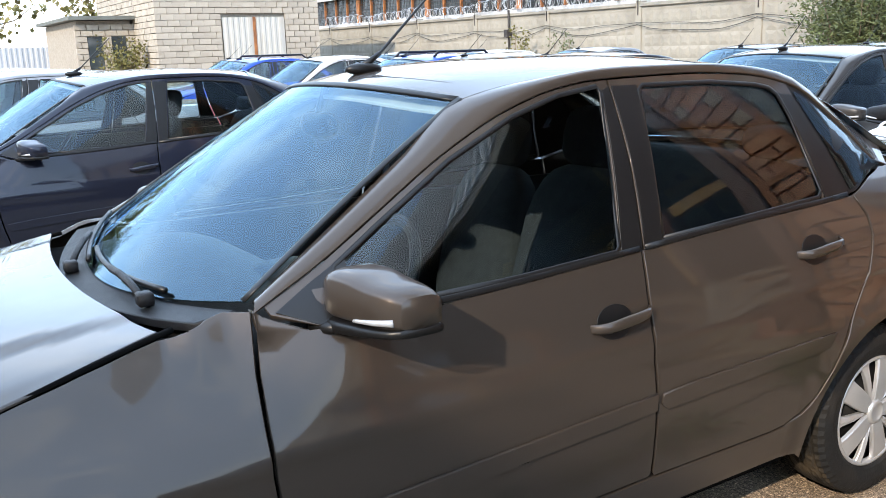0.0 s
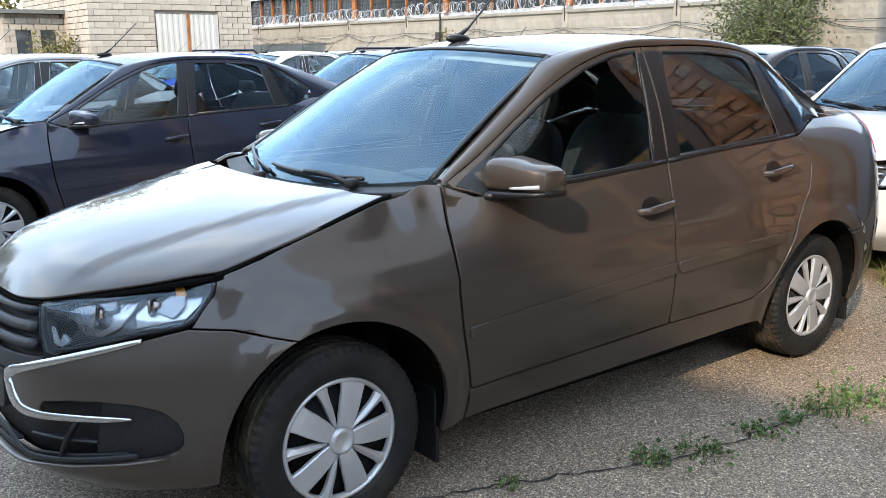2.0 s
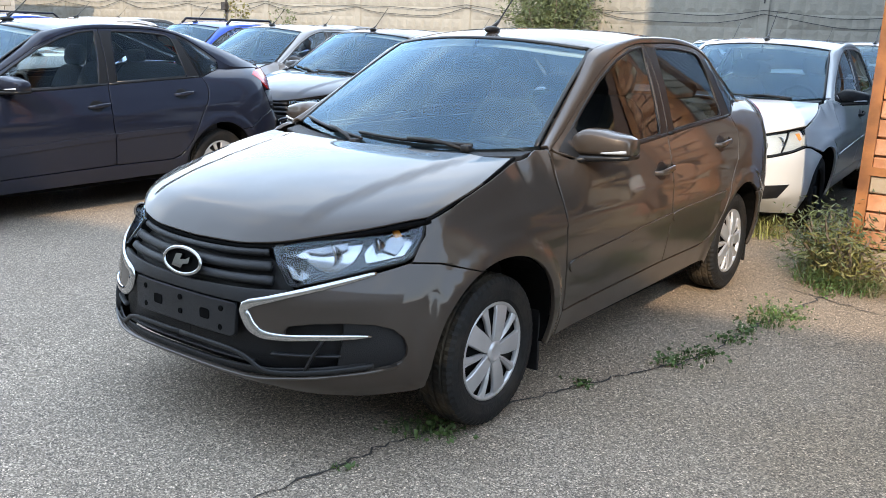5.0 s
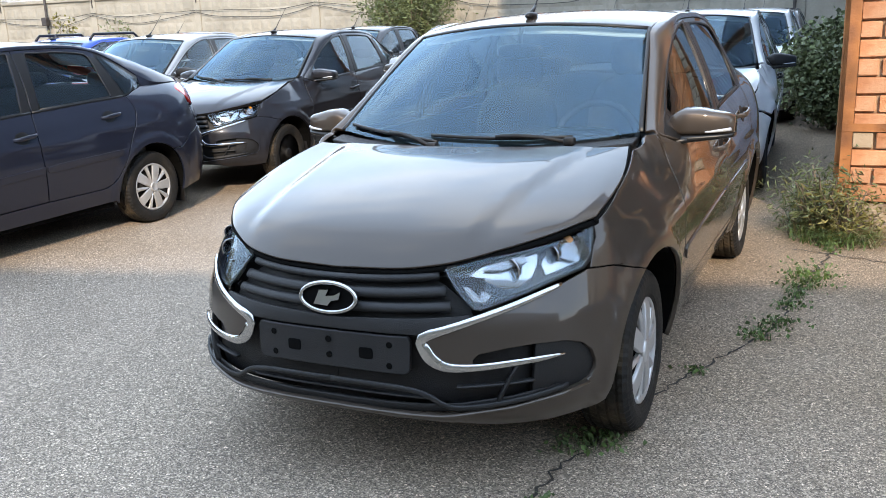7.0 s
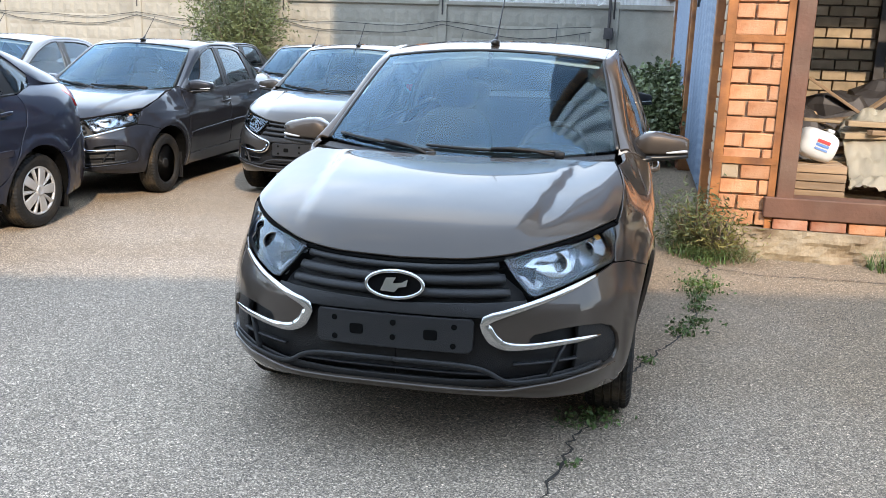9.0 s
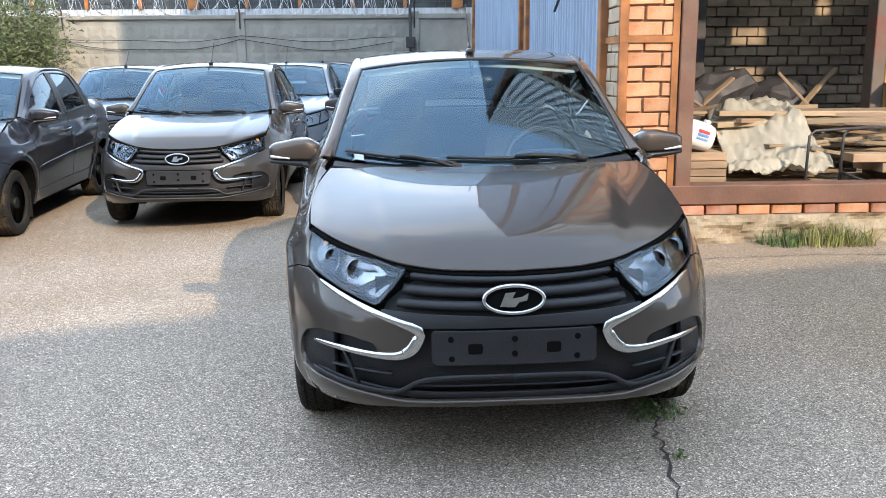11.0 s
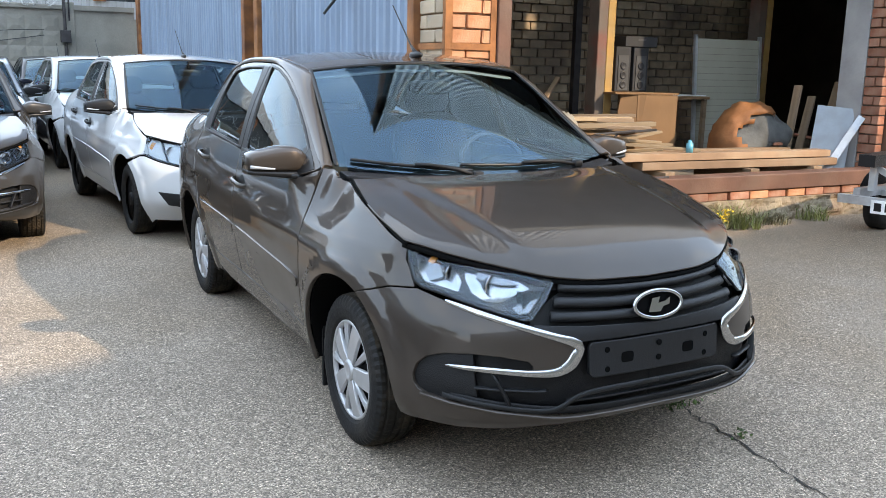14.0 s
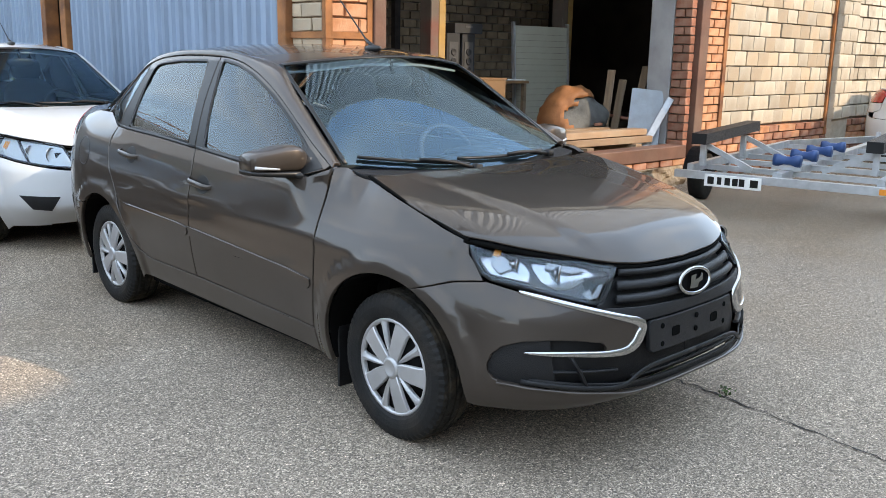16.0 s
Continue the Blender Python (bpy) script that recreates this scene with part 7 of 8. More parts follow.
# the crack in the asphalt
def crack(name, pts, w, seed):
    rnd = random.Random(seed)
    bm = bmesh.new()
    line = []
    for a, b in zip(pts, pts[1:]):
        a, b = Vector((*a, 0)), Vector((*b, 0))
        n = max(2, int((b - a).length / 0.035))
        line += [a.lerp(b, i / n) for i in range(n)]
    line.append(Vector((*pts[-1], 0)))
    rows = []
    for i, p in enumerate(line):
        d = (line[min(i + 1, len(line) - 1)] - line[max(i - 1, 0)]).normalized()
        sd = Vector((-d.y, d.x, 0))
        p = p + sd * rnd.gauss(0, 0.009)
        k = w * rnd.uniform(0.35, 1.3)
        rows.append([bm.verts.new(p + sd * k + Vector((0, 0, 0.0042))), bm.verts.new(p - sd * k * rnd.uniform(0.5, 1.2) + Vector((0, 0, 0.0042)))])
    for a, b in zip(rows, rows[1:]):
        bm.faces.new((a[0], a[1], b[1], b[0]))
    return solid(name, bm, M_CRACK, "dark crack running through the asphalt", "crack", "structure")


crack("crack", [(0.30, -3.6), (0.42, -2.8), (0.50, -2.3), (0.55, -2.0), (0.60, -1.6), (0.66, -1.35), (0.72, -1.05), (0.80, -0.80), (0.93, -0.45), (1.05, -0.15), (1.12, 0.2), (1.15, 0.6), (1.20, 1.0), (1.30, 1.6)], 0.006, 4)
crack("crack", [(1.0, 1.55), (1.6, 1.35), (2.6, 1.45), (3.6, 1.35)], 0.006, 6)

# ---- things in the garage bay ----
M_TARP = mat("cream_sheet", (0.50, 0.445, 0.345), 0.5, 0, 0.1, 3, 0.2, 20)
M_BROWNBOARD = mat("brown_board", (0.20, 0.105, 0.046), 0.7, 0, 0.15, 2, 0.1, 30)
M_BEAM = mat("reddish_beam", (0.24, 0.145, 0.085), 0.75, 0, 0.2, 3, 0.2, 30, dirt=(0.4, 0.3, 0.2), dscale=2, damt=0.4, rand=0.2)
M_SPEAKER = mat("black_cabinet", (0.02, 0.02, 0.022), 0.5)
M_CONE = mat("silver_cone", (0.08, 0.08, 0.08), 0.4, 0.3)
M_PANEL = mat("cream_panel", (0.30, 0.285, 0.225), 0.6, 0, 0.06, 3, 0.15, 60)
M_ORANGE = mat("orange_tarp", (0.23, 0.085, 0.026), 0.7, 0, 0.3, 4, 0.3, 20)
M_ROCK = mat("grey_felt", (0.10, 0.10, 0.095), 0.95, 0, 0.3, 6, 0.6, 30)
M_WHITEBOARD = mat("flaking_white_board", (0.34, 0.38, 0.41), 0.7, 0, 0.1, 6, 0.2, 30, dirt=(0.3, 0.3, 0.3), dscale=5, damt=0.6)
M_GALV = mat("galvanised", (0.50, 0.52, 0.54), 0.40, 0.7, 0.15, 10, 0.15, 60, dirt=(0.34, 0.33, 0.31), dscale=4, damt=0.4)
M_YELLOW = mat("yellow_paint", (0.36, 0.205, 0.06), 0.7, 0, 0.2, 4, 0.2, 30, dirt=(0.3, 0.22, 0.12), dscale=3, damt=0.6)
M_REDPAINT = mat("red_blotched_post", (0.13, 0.10, 0.08), 0.85, 0, 0.15, 4, 0.2, 30, dirt=(0.22, 0.05, 0.035), dscale=1.6, damt=0.9)
FL = 0.28


def post(x, y, label):
    ob = thing("inner_post", label, "post", pose(x, y, FL))
    part("core", boxm(-0.13, 0.0, -0.10, 0.10, 0, 4.0, bevel=0.008), M_REDPAINT, ob)
    part("facing", boxm(0.003, 0.11, -0.10, 0.10, 0, 4.0, bevel=0.006), M_YELLOW, ob)


post(4.55, 4.35, "wooden post with red blotches and yellow facing")
post(7.75, 5.0, "yellow-painted wooden post inside the bay")
for z, y in ((2.62, 4.4), (3.3, 5.2)):
    ob = solid("roof_beam", boxm(1.7, 9.5, y - 0.08, y + 0.08, z, z + 0.18, bevel=0.006), M_YELLOW, "yellowish beam across the garage bay", "beam", "structure")
solid("wall_post", boxm(5.45, 5.55, 6.12, 6.2, FL, 4.2), M_DARKSTEEL, "grey steel upright on the garage wall", "post", "structure")
solid("wall_post", boxm(3.2, 3.3, 6.12, 6.2, FL, 4.2), M_DARKSTEEL, "grey steel upright on the garage wall", "post", "structure")


def plank(at, l, w, h, material, label, nm="plank"):
    ob = solid(nm, boxm(-l / 2, l / 2, -w / 2, w / 2, 0, h, bevel=0.004), material, label, "plank", group="loose timber")
    ob.matrix_world = at
    return ob


rnd = random.Random(12)
zz = FL
for layer in range(11):
    for k in range(6):
        l = rnd.uniform(0.9, 1.9)
        x = rnd.uniform(2.55, 3.75)
        y = rnd.uniform(2.55, 3.5) + 0.02 * layer
        plank(pose(x, y, FL + 0.015 + layer * 0.062 + rnd.uniform(0, 0.015), rnd.gauss(0, 1.2), rnd.gauss(0, 2.0), rnd.gauss(0, 16)), l, rnd.uniform(0.05, 0.12), rnd.uniform(0.02, 0.045), rnd.choice((M_WOOD_L, M_WOOD_L, M_WOOD)), "loose sawn board on the timber pile")
for k in range(9):
    plank(pose(rnd.uniform(3.4, 4.4), rnd.uniform(2.45, 3.2), FL + 0.22 + 0.03 * k, rnd.gauss(0, 2), rnd.gauss(0, 6), rnd.gauss(8, 22)), rnd.uniform(0.6, 1.3), 0.05, 0.03, M_WOOD_L, "pale split board on the timber pile")
for x0, x1, y, z, w, h in ((3.55, 6.15, 2.36, FL + 0.20, 0.16, 0.075), (3.3, 6.1, 2.40, FL + 0.285, 0.18, 0.07), (3.5, 5.9, 2.62, FL + 0.20, 0.16, 0.07), (3.6, 6.2, 2.85, FL + 0.20, 0.2, 0.07), (3.2, 6.0, 2.85, FL + 0.28, 0.14, 0.06)):
    plank(pose((x0 + x1) / 2, y, z, 0, 0.3, rnd.gauss(0, 0.6)), x1 - x0, w, h, M_BEAM, "long reddish beam lying along the threshold", "timber_beam")
for x in (3.8, 4.9, 5.8):
    plank(pose(x, 2.6, FL + 0.003, 0, 0, 90), 0.8, 0.12, 0.19, M_WOOD, "bearer under the long beams", "bearer")

# plastic sheet draped over the pile
bm = bmesh.new()
nx, ny = 60, 46
grid = []
for i in range(nx + 1):
    row = []
    for j in range(ny + 1):
        u, v = i / nx, j / ny
        x = 2.28 + 0.88 * u + 0.03 * math.sin(9 * v)
        y = 2.32 + 0.85 * v + 0.03 * math.sin(7 * u)
        z = FL + 0.20 + 0.52 * ease(0.0, 0.6, v) * (0.55 + 0.45 * math.sin(2.6 * u + 0.4)) + 0.13 * noise.noise((x * 3.5, y * 3.5, 1)) + 0.09 * abs(noise.noise((x * 7 + y * 5, y * 8, 3))) + 0.05 * abs(noise.noise((x * 13 - y * 9, y * 15, 7))) + 0.03 * noise.noise((x * 22, y * 20, 5))
        row.append(bm.verts.new((x, y, z)))
    grid.append(row)
for i in range(nx):
    for j in range(ny):
        bm.faces.new((grid[i][j], grid[i + 1][j], grid[i + 1][j + 1], grid[i][j + 1]))
bmesh.ops.solidify(bm, geom=bm.faces[:], thickness=0.004)
solid("plastic_sheet", bm, M_TARP, "crumpled cream plastic sheet over the timber", "sheet", smooth=True)
can = thing("canister", "white plastic canister lying on the boards by the door post", "canister", pose(2.05, 2.50, FL + 0.52, 0, 18, 8))
bm = bmesh.new()
blob(bm, (0, 0, 0), (0.15, 0.11, 0.115), None, 3.4, 22, 14)
part("body", bm, mat("white_plastic", (0.55, 0.55, 0.54), 0.4), can, smooth=True)
bm = bmesh.new()
turned(bm, [(0.0, 0.03), (0.03, 0.03), (0.034, 0.022), (0.034, 0.0)], "z", 14, Matrix.Translation((0.06, 0, 0.108)))
part("cap", bm, mat("canister_cap", (0.45, 0.45, 0.44), 0.5), can, smooth=True)
for z, hh, colr in ((0.035, 0.012, (0.45, 0.04, 0.04)), (0.005, 0.010, (0.08, 0.18, 0.42)), (-0.025, 0.008, (0.12, 0.22, 0.45))):
    part("label_bar", boxm(-0.04, 0.06, -0.1135, -0.1105, z - hh, z + hh), mat("label_ink", colr, 0.5), can, "faded printed bar")
crate = thing("crate", "rough board stack under a canister", "crate")
for k in range(6):
    part("board", boxm(1.86, 2.26, 2.32 + 0.01 * (k % 2), 2.68, FL + 0.002 + 0.064 * k, FL + 0.06 + 0.064 * k, bevel=0.003), M_WOOD, crate)

# bent tube chair frame
ch = thing("chair_frame", "bare bent steel tube chair frame", "chair")
for dx, dy in ((0, 0), (0.33, 0.1)):
    bm = bmesh.new()
    tube(bm, [(2.98 + dx, 2.28 + dy, FL + 0.12), (2.86 + dx, 2.2 + dy, FL + 0.16), (2.88 + dx, 2.22 + dy, FL + 0.52), (2.93 + dx, 2.24 + dy, FL + 0.56), (3.45 + dx, 2.32 + dy, FL + 0.58)], 0.012, 8)
    part("side_tube", bm, M_DARKSTEEL, ch, smooth=True)
bm = bmesh.new()
tube(bm, [(3.19, 2.3, FL + 0.22), (3.35, 2.1, FL + 0.15), (3.62, 2.02, FL + 0.18)], 0.012, 8)
part("cross_tube", bm, M_DARKSTEEL, ch, smooth=True)
bm = bmesh.new()
turned(bm, [(0, 0.035), (0.09, 0.035), (0.095, 0.02), (0.12, 0.018), (0.12, 0)], "z", 14, Matrix.Translation((4.18, 2.38, FL + 0.358)))
solid("jar", bm, mat("blue_jar", (0.10, 0.35, 0.45), 0.3), "small blue jar standing on the beams", "jar", smooth=True)

# cabinet, table, loudspeakers
cab = thing("cabinet", "brown board cabinet with a hanging door", "cabinet", pose(4.95, 4.15, FL, 0, 0, -8))
part("body", boxm(-0.12, 0.42, -0.22, 0.22, 0, 0.86, bevel=0.004), M_BROWNBOARD, cab)
part("top", boxm(-0.42, 0.43, -0.23, 0.23, 0.863, 0.885, bevel=0.003), M_BROWNBOARD, cab)
bm = boxm(-0.30, 0.0, -0.012, 0.012, 0.42, 0.86)
part("door", bm, M_BROWNBOARD, cab, at=pose(-0.13, -0.20, 0, 0, 8, -12))
tb = thing("table", "wooden table with a white cloth", "table", pose(5.75, 4.55, FL))
part("tabletop", boxm(-0.45, 0.45, -0.3, 0.3, 0.80, 0.835, bevel=0.004), M_BROWNBOARD, tb)
for sx in (-0.4, 0.4):
    for sy in (-0.25, 0.25):
        part("leg", boxm(sx - 0.025, sx + 0.025, sy - 0.025, sy + 0.025, 0, 0.797), M_WOOD, tb)
solid("cloth", boxm(5.32, 6.15, 4.27, 4.8, FL + 0.838, FL + 0.85, bevel=0.003), mat("white_cloth", (0.7, 0.7, 0.68), 0.9), "white cloth on the table", "cloth")
for x, y in ((4.86, 4.30), (5.14, 4.32)):
    sp = thing("loudspeaker", "tall black loudspeaker with silver-ringed cones", "loudspeaker", pose(x, y + 0.12, FL + 0.887 if x < 5.3 else FL + 0.853))
    part("case", boxm(-0.11, 0.11, -0.10, 0.10, 0, 0.52, bevel=0.005), M_SPEAKER, sp)
    part("baffle", boxm(-0.075, 0.075, -0.108, -0.1005, 0.02, 0.42), M_CONE, sp)
    for z in (0.08, 0.19, 0.30):
        bm = bmesh.new()
        turned(bm, [(-0.112, 0.0), (-0.113, 0.03), (-0.118, 0.042), (-0.109, 0.048)], "y", 16, Matrix.Translation((0, 0, z)))
        part("cone", bm, M_SPEAKER, sp, smooth=True)
st = thing("stereo_unit", "black stereo unit on the loudspeakers", "stereo", pose(5.12, 4.44, FL + 1.41))
part("case", boxm(-0.24, 0.24, -0.12, 0.12, 0, 0.12, bevel=0.004), M_SPEAKER, st)
part("label_bar", boxm(-0.06, 0.06, -0.124, -0.1205, 0.07, 0.095), M_CONE, st, "pale lettering bar")

# cream wall panel leaning, orange bundle, boards
pn = thing("panel", "cream perforated shop panel leaning upright", "panel", pose(6.62, 4.35, FL, -4, 0, -6))
part("sheet", boxm(-0.5, 0.5, -0.012, 0.012, 0, 1.55), M_PANEL, pn)
for z in [0.08 * i for i in range(1, 19)]:
    part("slot", boxm(-0.47, 0.47, -0.0145, -0.0125, z - 0.004, z + 0.004), M_MORTAR, pn)
for sx in (-0.5, 0.5):
    part("edge_rail", boxm(sx - 0.02, sx + 0.02, -0.02, 0.02, 0, 1.6), M_GALV, pn)
def lump(grow, fine):
    bm = bmesh.new()
    blob(bm, (0, 0, 0.36), (0.50 + grow, 0.32 + grow, 0.38 + grow), None, 2.4, 40, 24)
    bmesh.ops.recalc_face_normals(bm, faces=bm.faces)
    bm.normal_update()
    for v in bm.verts:
        v.co += v.normal * (0.10 * noise.noise(v.co * 3.0) + fine * noise.noise(v.co * 13.0))
        v.co.z = max(0, v.co.z)
    return bm


ob = solid("felt_roll", lump(0.0, 0.02), M_ROCK, "grey felt bundle under an orange tarp", "bundle", smooth=True)
ob.matrix_world = pose(5.95, 3.3, FL)
bm = lump(0.035, 0.035)
gone = []
for f in bm.faces:
    c = f.calc_center_median()
    if not (c.x < -0.36 + 0.2 * noise.noise(c * 4) + 0.25 * max(0, c.y) or (c.z > 0.68 and c.x < 0.30 + 0.2 * noise.noise(c * 5))):
        gone.append(f)
bmesh.ops.delete(bm, geom=gone, context="FACES")
bmesh.ops.solidify(bm, geom=bm.faces[:], thickness=0.006)
ob = solid("orange_tarp", bm, M_ORANGE, "crumpled orange tarp over the felt bundle", "tarp", smooth=True)
ob.matrix_world = pose(5.95, 3.3, FL)
for k, (x, y, l, a) in enumerate(((6.45, 3.0, 0.9, 74), (6.3, 3.05, 1.0, 80), (6.52, 2.75, 1.1, 70))):
    ob = solid("leaning_board", boxm(-l / 2, l / 2, -0.05, 0.05, -0.012, 0.012, bevel=0.003), M_WOOD, "board leaning by the grey column", "plank", group="loose timber")
    ob.matrix_world = pose(x, y, FL + 0.5 * l * math.sin(radians(a)) + 0.02, 0, -a, 10)
for k in range(14):
    plank(pose(rnd.uniform(6.05, 6.5), rnd.uniform(3.0, 3.7), FL + 0.03 + k * 0.035, rnd.gauss(0, 4), rnd.gauss(0, 6), rnd.uniform(0, 180)), rnd.uniform(0.3, 0.6), 0.1, 0.03, rnd.choice((M_WOOD, M_BRICK_R)), "broken board on the heap", "scrap_board")
ob = solid("white_board", boxm(-0.19, 0.19, -0.012, 0.012, 0, 0.80, bevel=0.003), M_WHITEBOARD, "flaking pale board leaning on the pier", "board")
ob.matrix_world = pose(6.16, 2.42, FL + 0.01, -12, 5, -48)
ob = solid("white_board", boxm(-0.04, 0.04, -0.01, 0.01, 0, 0.80, bevel=0.003), M_GALV, "grey metal strip leaning on the pale board", "strip")
ob.matrix_world = pose(6.02, 2.36, FL + 0.01, -12, 28, -48)
# dark machine parts at the back
for k, (x, y, r) in enumerate(((2.6, 5.0, 0.42), (3.2, 5.2, 0.5), (3.75, 5.1, 0.45), (2.2, 4.6, 0.35), (8.6, 6.5, 0.6), (9.3, 7.2, 0.7), (7.6, 7.2, 0.5))):
    bm = bmesh.new()
    blob(bm, (0, 0, r), (r * 0.9, r * 0.6, r), None, 3, 18, 10)
    for v in bm.verts:
        v.co += Vector((noise.noise(v.co * 4 + Vector((k, 0, 0))), noise.noise(v.co * 4), noise.noise(v.co * 5))) * 0.22 * r
        v.co.z = max(0, v.co.z)
    ob = solid("machine_part", bm, M_DARKSTEEL, "dark old machine block standing in the bay", "machine", smooth=False)
    ob.matrix_world = pose(x, y, FL)
for k in range(8):
    plank(pose(rnd.uniform(2.3, 4.0), rnd.uniform(4.2, 4.9), FL + rnd.uniform(0.5, 0.8), rnd.gauss(0, 10), rnd.uniform(-50, 50), rnd.uniform(-40, 40)), rnd.uniform(0.7, 1.2), 0.06, 0.03, M_WOOD, "old board among the machine parts")

# ---- boat trailer ----
tr = thing("boat_trailer", "galvanised boat trailer with black bunks and blue rollers", "trailer", pose(4.55, 0.92, 0.05, 0, 0, 11) @ Matrix.Translation((0, -0.92, 0)))


def bar(bm, a, b, w=0.06, h=0.06):
    a, b = Vector(a), Vector(b)
    d = b - a
    q = d.to_track_quat("X", "Z").to_matrix().to_4x4()
    box(bm, 0, d.length, -w / 2, w / 2, -h / 2, h / 2, Matrix.Translation(a) @ q)


def tbar(nm, a, b, w=0.06, h=0.06, m=None, label=""):
    bm = bmesh.new()
    bar(bm, a, b, w, h)
    return part(nm, bm, m or M_GALV, tr, label)


tbar("rear_beam", (0, -0.95, 0.33), (0, 0.92, 0.33), 0.07, 0.07)
for y in (-0.85, 0.80):
    tbar("side_rail", (0.05, y, 0.38), (3.4, y, 0.38), 0.06, 0.08)
    tbar("draw_rail", (3.4, y, 0.38), (4.9, 0, 0.40), 0.06, 0.08)
for x in (0.45, 1.1, 1.75, 2.5, 3.3):
    tbar("cross_beam", (x, -0.82, 0.36), (x, 0.77, 0.36), 0.05, 0.05)
tbar("keel_beam", (0.05, 0, 0.36), (5.2, 0, 0.36), 0.08, 0.08)
for y in (-0.72, 0.72):
    x0 = 0.0 if y > 0 else 0.35
    tbar("bunk", (x0, y, 0.66), (x0 + 1.65, y, 0.70), 0.14, 0.10, C_BLACK, "black carpeted bunk board")
    for x in (x0 + 0.15, x0 + 1.35):
        tbar("bunk_post", (x, y, 0.40), (x, y, 0.61), 0.05, 0.06)
        tbar("bunk_brace", (x + 0.02, y, 0.60), (x + 0.05, y - 0.45 * (1 if y > 0 else -1), 0.39), 0.035, 0.05)
M_ROLLER = mat("blue_rubber", (0.012, 0.055, 0.17), 0.5)
for x in (0.35, 0.95, 1.55, 2.15):
    bm = bmesh.new()
    turned(bm, [(-0.12, 0.0), (-0.12, 0.055), (-0.08, 0.058), (-0.03, 0.038), (0.03, 0.038), (0.08, 0.058), (0.12, 0.055), (0.12, 0.0)], "y", 16, Matrix.Translation((x, 0, 0.49)))
    part("keel_roller", bm, M_ROLLER, tr, "blue rubber keel roller", smooth=True)
    tbar("roller_bracket", (x, -0.13, 0.42), (x, 0.13, 0.42), 0.05, 0.03)
for y in (-1.02, 1.02):
    bm = bmesh.new()
    turned(bm, [(-0.07, 0.0), (-0.07, 0.15), (-0.075, 0.2), (-0.06, 0.24), (0.06, 0.24), (0.075, 0.2), (0.07, 0.15), (0.05, 0.0)], "y", 28, Matrix.Translation((1.0, y, 0.19)))
    part("tyre", bm, C_RUBBER, tr, smooth=True)
    bm = bmesh.new()
    n = 12
    rows = []
    for i in range(n + 1):
        a = math.pi * (0.02 + 0.96 * i / n)
        rows.append([bm.verts.new((1.0 - 0.30 * math.cos(a), y + s, 0.20 + 0.30 * math.sin(a))) for s in (-0.1, 0.1)])
    for a, b in zip(rows, rows[1:]):
        bm.faces.new((a[0], a[1], b[1], b[0]))
    bmesh.ops.solidify(bm, geom=bm.faces[:], thickness=0.006)
    part("mudguard", bm, C_BLACK, tr, smooth=True)
tbar("axle", (1.0, -1.0, 0.19), (1.0, 1.0, 0.19), 0.05, 0.05)
for x in (0.8, 1.2):
    for y in (-0.85, 0.80):
        tbar("axle_bracket", (x, y, 0.36), (1.0, y, 0.19), 0.04, 0.04)
pl = part("plate", boxm(-0.058, -0.05, 0.10, 0.62, 0.24, 0.352, bevel=0.003), mat("plate_white", (0.75, 0.75, 0.73), 0.4), tr, "white plate with plain dark bars")
for y0, y1 in ((0.53, 0.59), (0.46, 0.50), (0.38, 0.43), (0.31, 0.36), (0.25, 0.30), (0.13, 0.20)):
    part("bar_mark", boxm(-0.0605, -0.0585, y0, y1, 0.262, 0.33), C_TRIM, pl)
tbar("reflector", (-0.04, -0.93, 0.33), (-0.04, -0.86, 0.33), 0.015, 0.05, C_AMBER, "amber reflector")
tbar("jockey_leg", (4.7, 0, 0.0), (4.7, 0, 0.5), 0.05, 0.05)
tbar("coupling", (5.2, 0, 0.36), (5.45, 0, 0.40), 0.07, 0.07, M_DARKSTEEL)
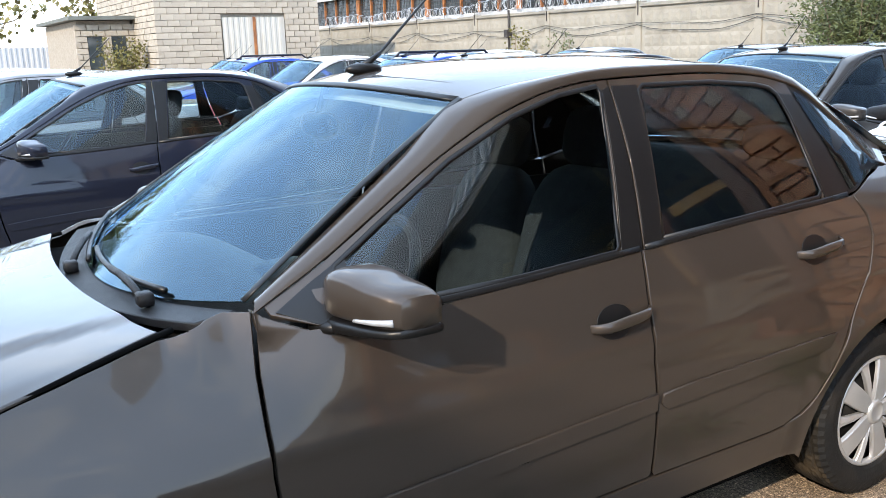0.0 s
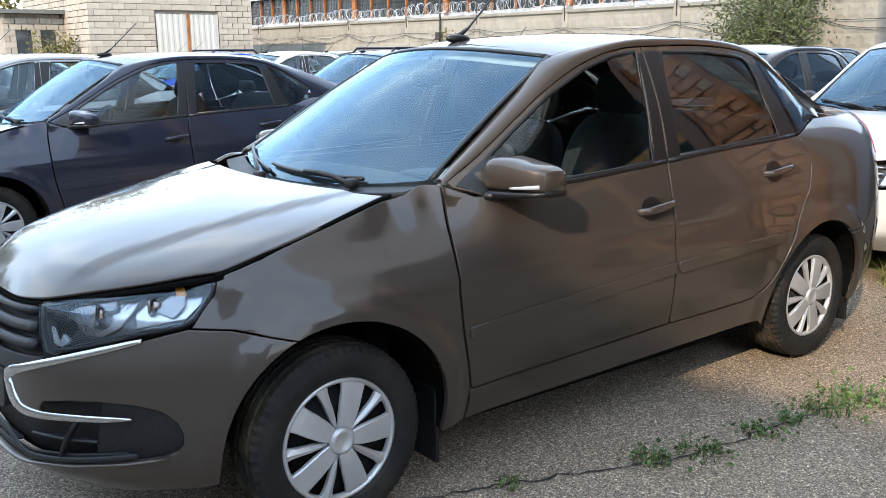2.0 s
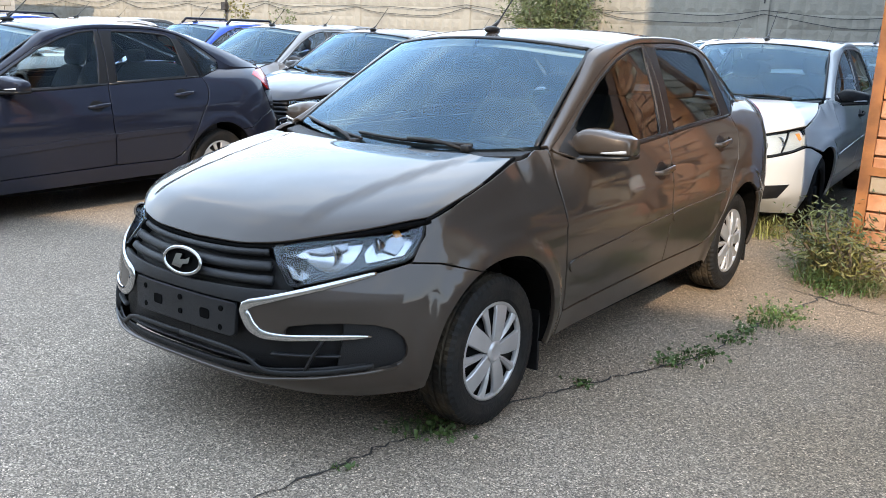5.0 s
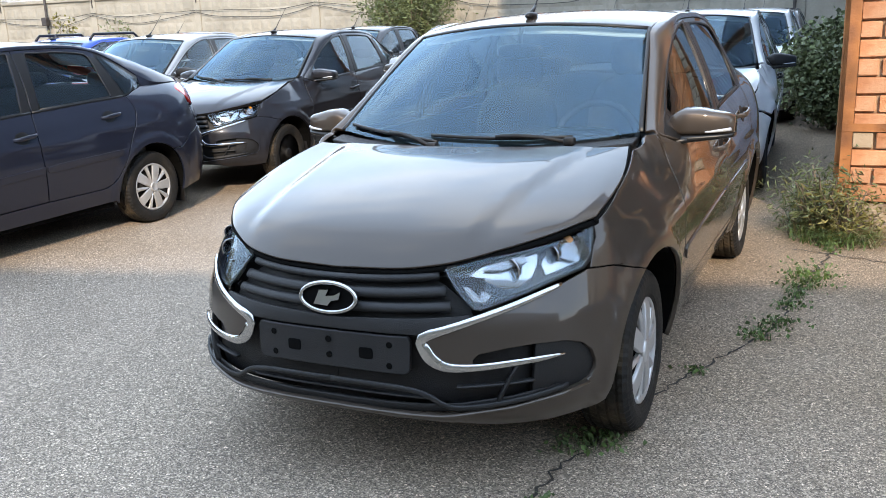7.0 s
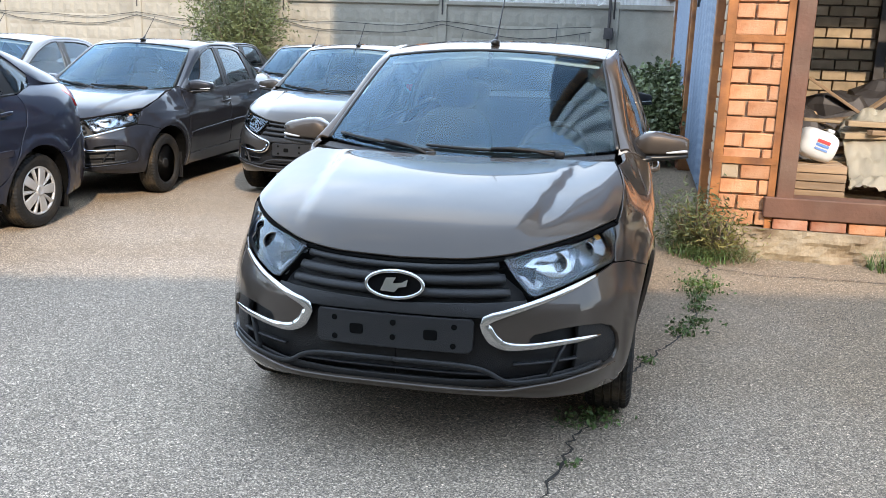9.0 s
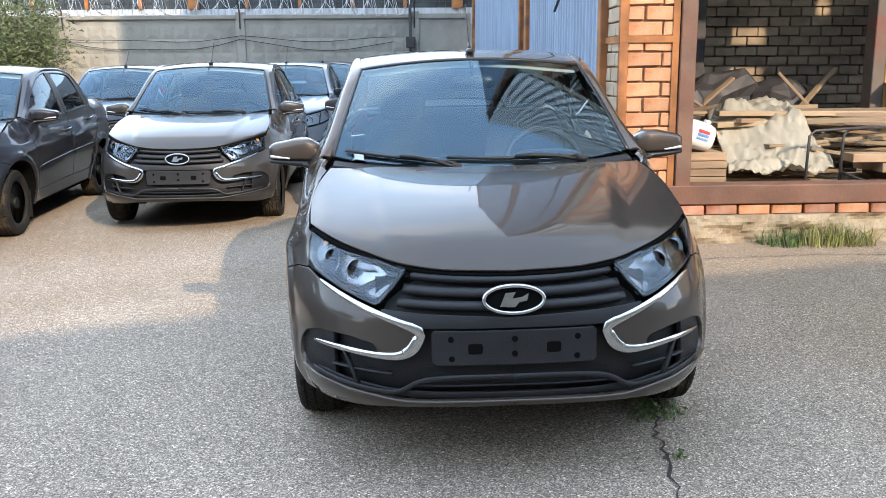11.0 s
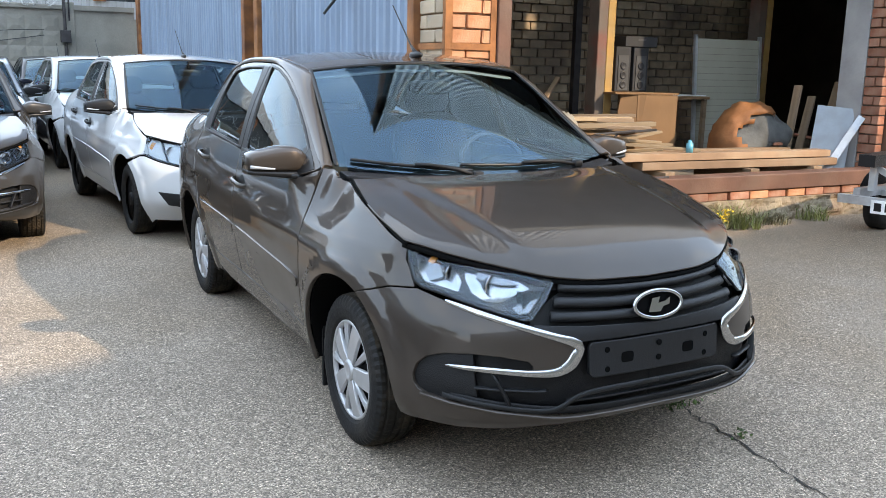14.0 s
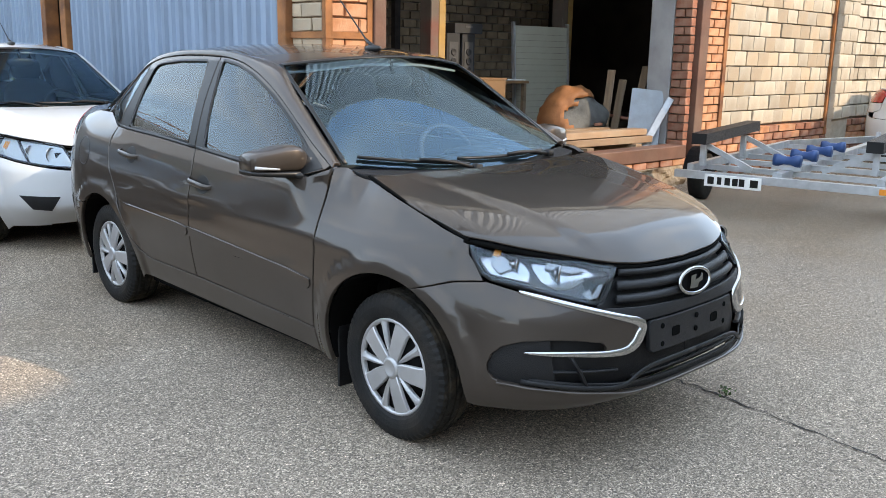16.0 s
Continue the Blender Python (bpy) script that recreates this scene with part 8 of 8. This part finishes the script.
# cable on the blue wall
bm = bmesh.new()
tube(bm, [(1.22, 3.3, 7.0), (1.2, 3.3, 3.4), (1.18, 3.35, 2.6), (1.17, 3.6, 2.2), (1.17, 4.4, 1.9)], 0.014, 6)
solid("hanging_cable", bm, M_CABLE, "black cable hanging down the blue wall", "cable", smooth=True)

# ---- garage bricks ----
brick_wall(garage, pose(P0 + 0.05, GY, 0.225), P1 - P0 - 0.06, 1.68, M_BRICK_O, l=0.26, h=0.100, gap=0.013, single=60, alt=(M_BRICK_W, 0.12))
brick_wall(garage, pose(P0 + 0.05, GY, 1.918), P1 - P0 - 0.06, PTOP - 1.92, M_BRICK_W, l=0.26, h=0.100, gap=0.013, single=120, alt=(M_BRICK_O, 0.3))
brick_wall(garage, pose(P0, GY + 0.46, 0.225, 0, 0, -90), 0.4, PTOP - 0.23, M_BRICK_W, l=0.26, h=0.100, gap=0.013, single=90)
brick_wall(garage, pose(P1 + 0.02, GY - 0.03, 0.212), 4.7, 0.08, M_BRICK_R, h=0.075, d=0.14, single=60, alt=(M_BRICK_O, 0.3), uneven=0.014)
brick_wall(garage, pose(E0, GY + 0.24, 0.0, 0, 0, -90), 0.22, PTOP, M_BRICK_R, single=90)
brick_wall(garage, pose(E0 + 0.34, GY, 0.3), 0.42, PTOP - 0.3, M_BRICK_O, single=100)
brick_wall(garage, pose(7.2, GY + 0.02, 0.62), 2.95, PTOP, M_OLDBLOCK, l=0.27, h=0.172, d=0.12, gap=0.013, single=140, uneven=0.012, alt=(M_BRICK_W, 0.35))
brick_wall(garage, pose(10.2, GY - 0.1, 0.62), 0.55, PTOP, M_OLDBLOCK, l=0.27, h=0.172, d=0.12, gap=0.013, single=40, uneven=0.012)
brick_wall(garage, pose(10.75, GY + 0.02, 0.62), 3.2, PTOP, M_OLDBLOCK, l=0.27, h=0.172, d=0.12, gap=0.013, single=0, uneven=0.014)
brick_wall(garage, pose(6.75, GY - 0.02, 0.0), 6.5, 0.6, M_BRICK_R, single=120, alt=(M_BRICK_O, 0.5), uneven=0.012)
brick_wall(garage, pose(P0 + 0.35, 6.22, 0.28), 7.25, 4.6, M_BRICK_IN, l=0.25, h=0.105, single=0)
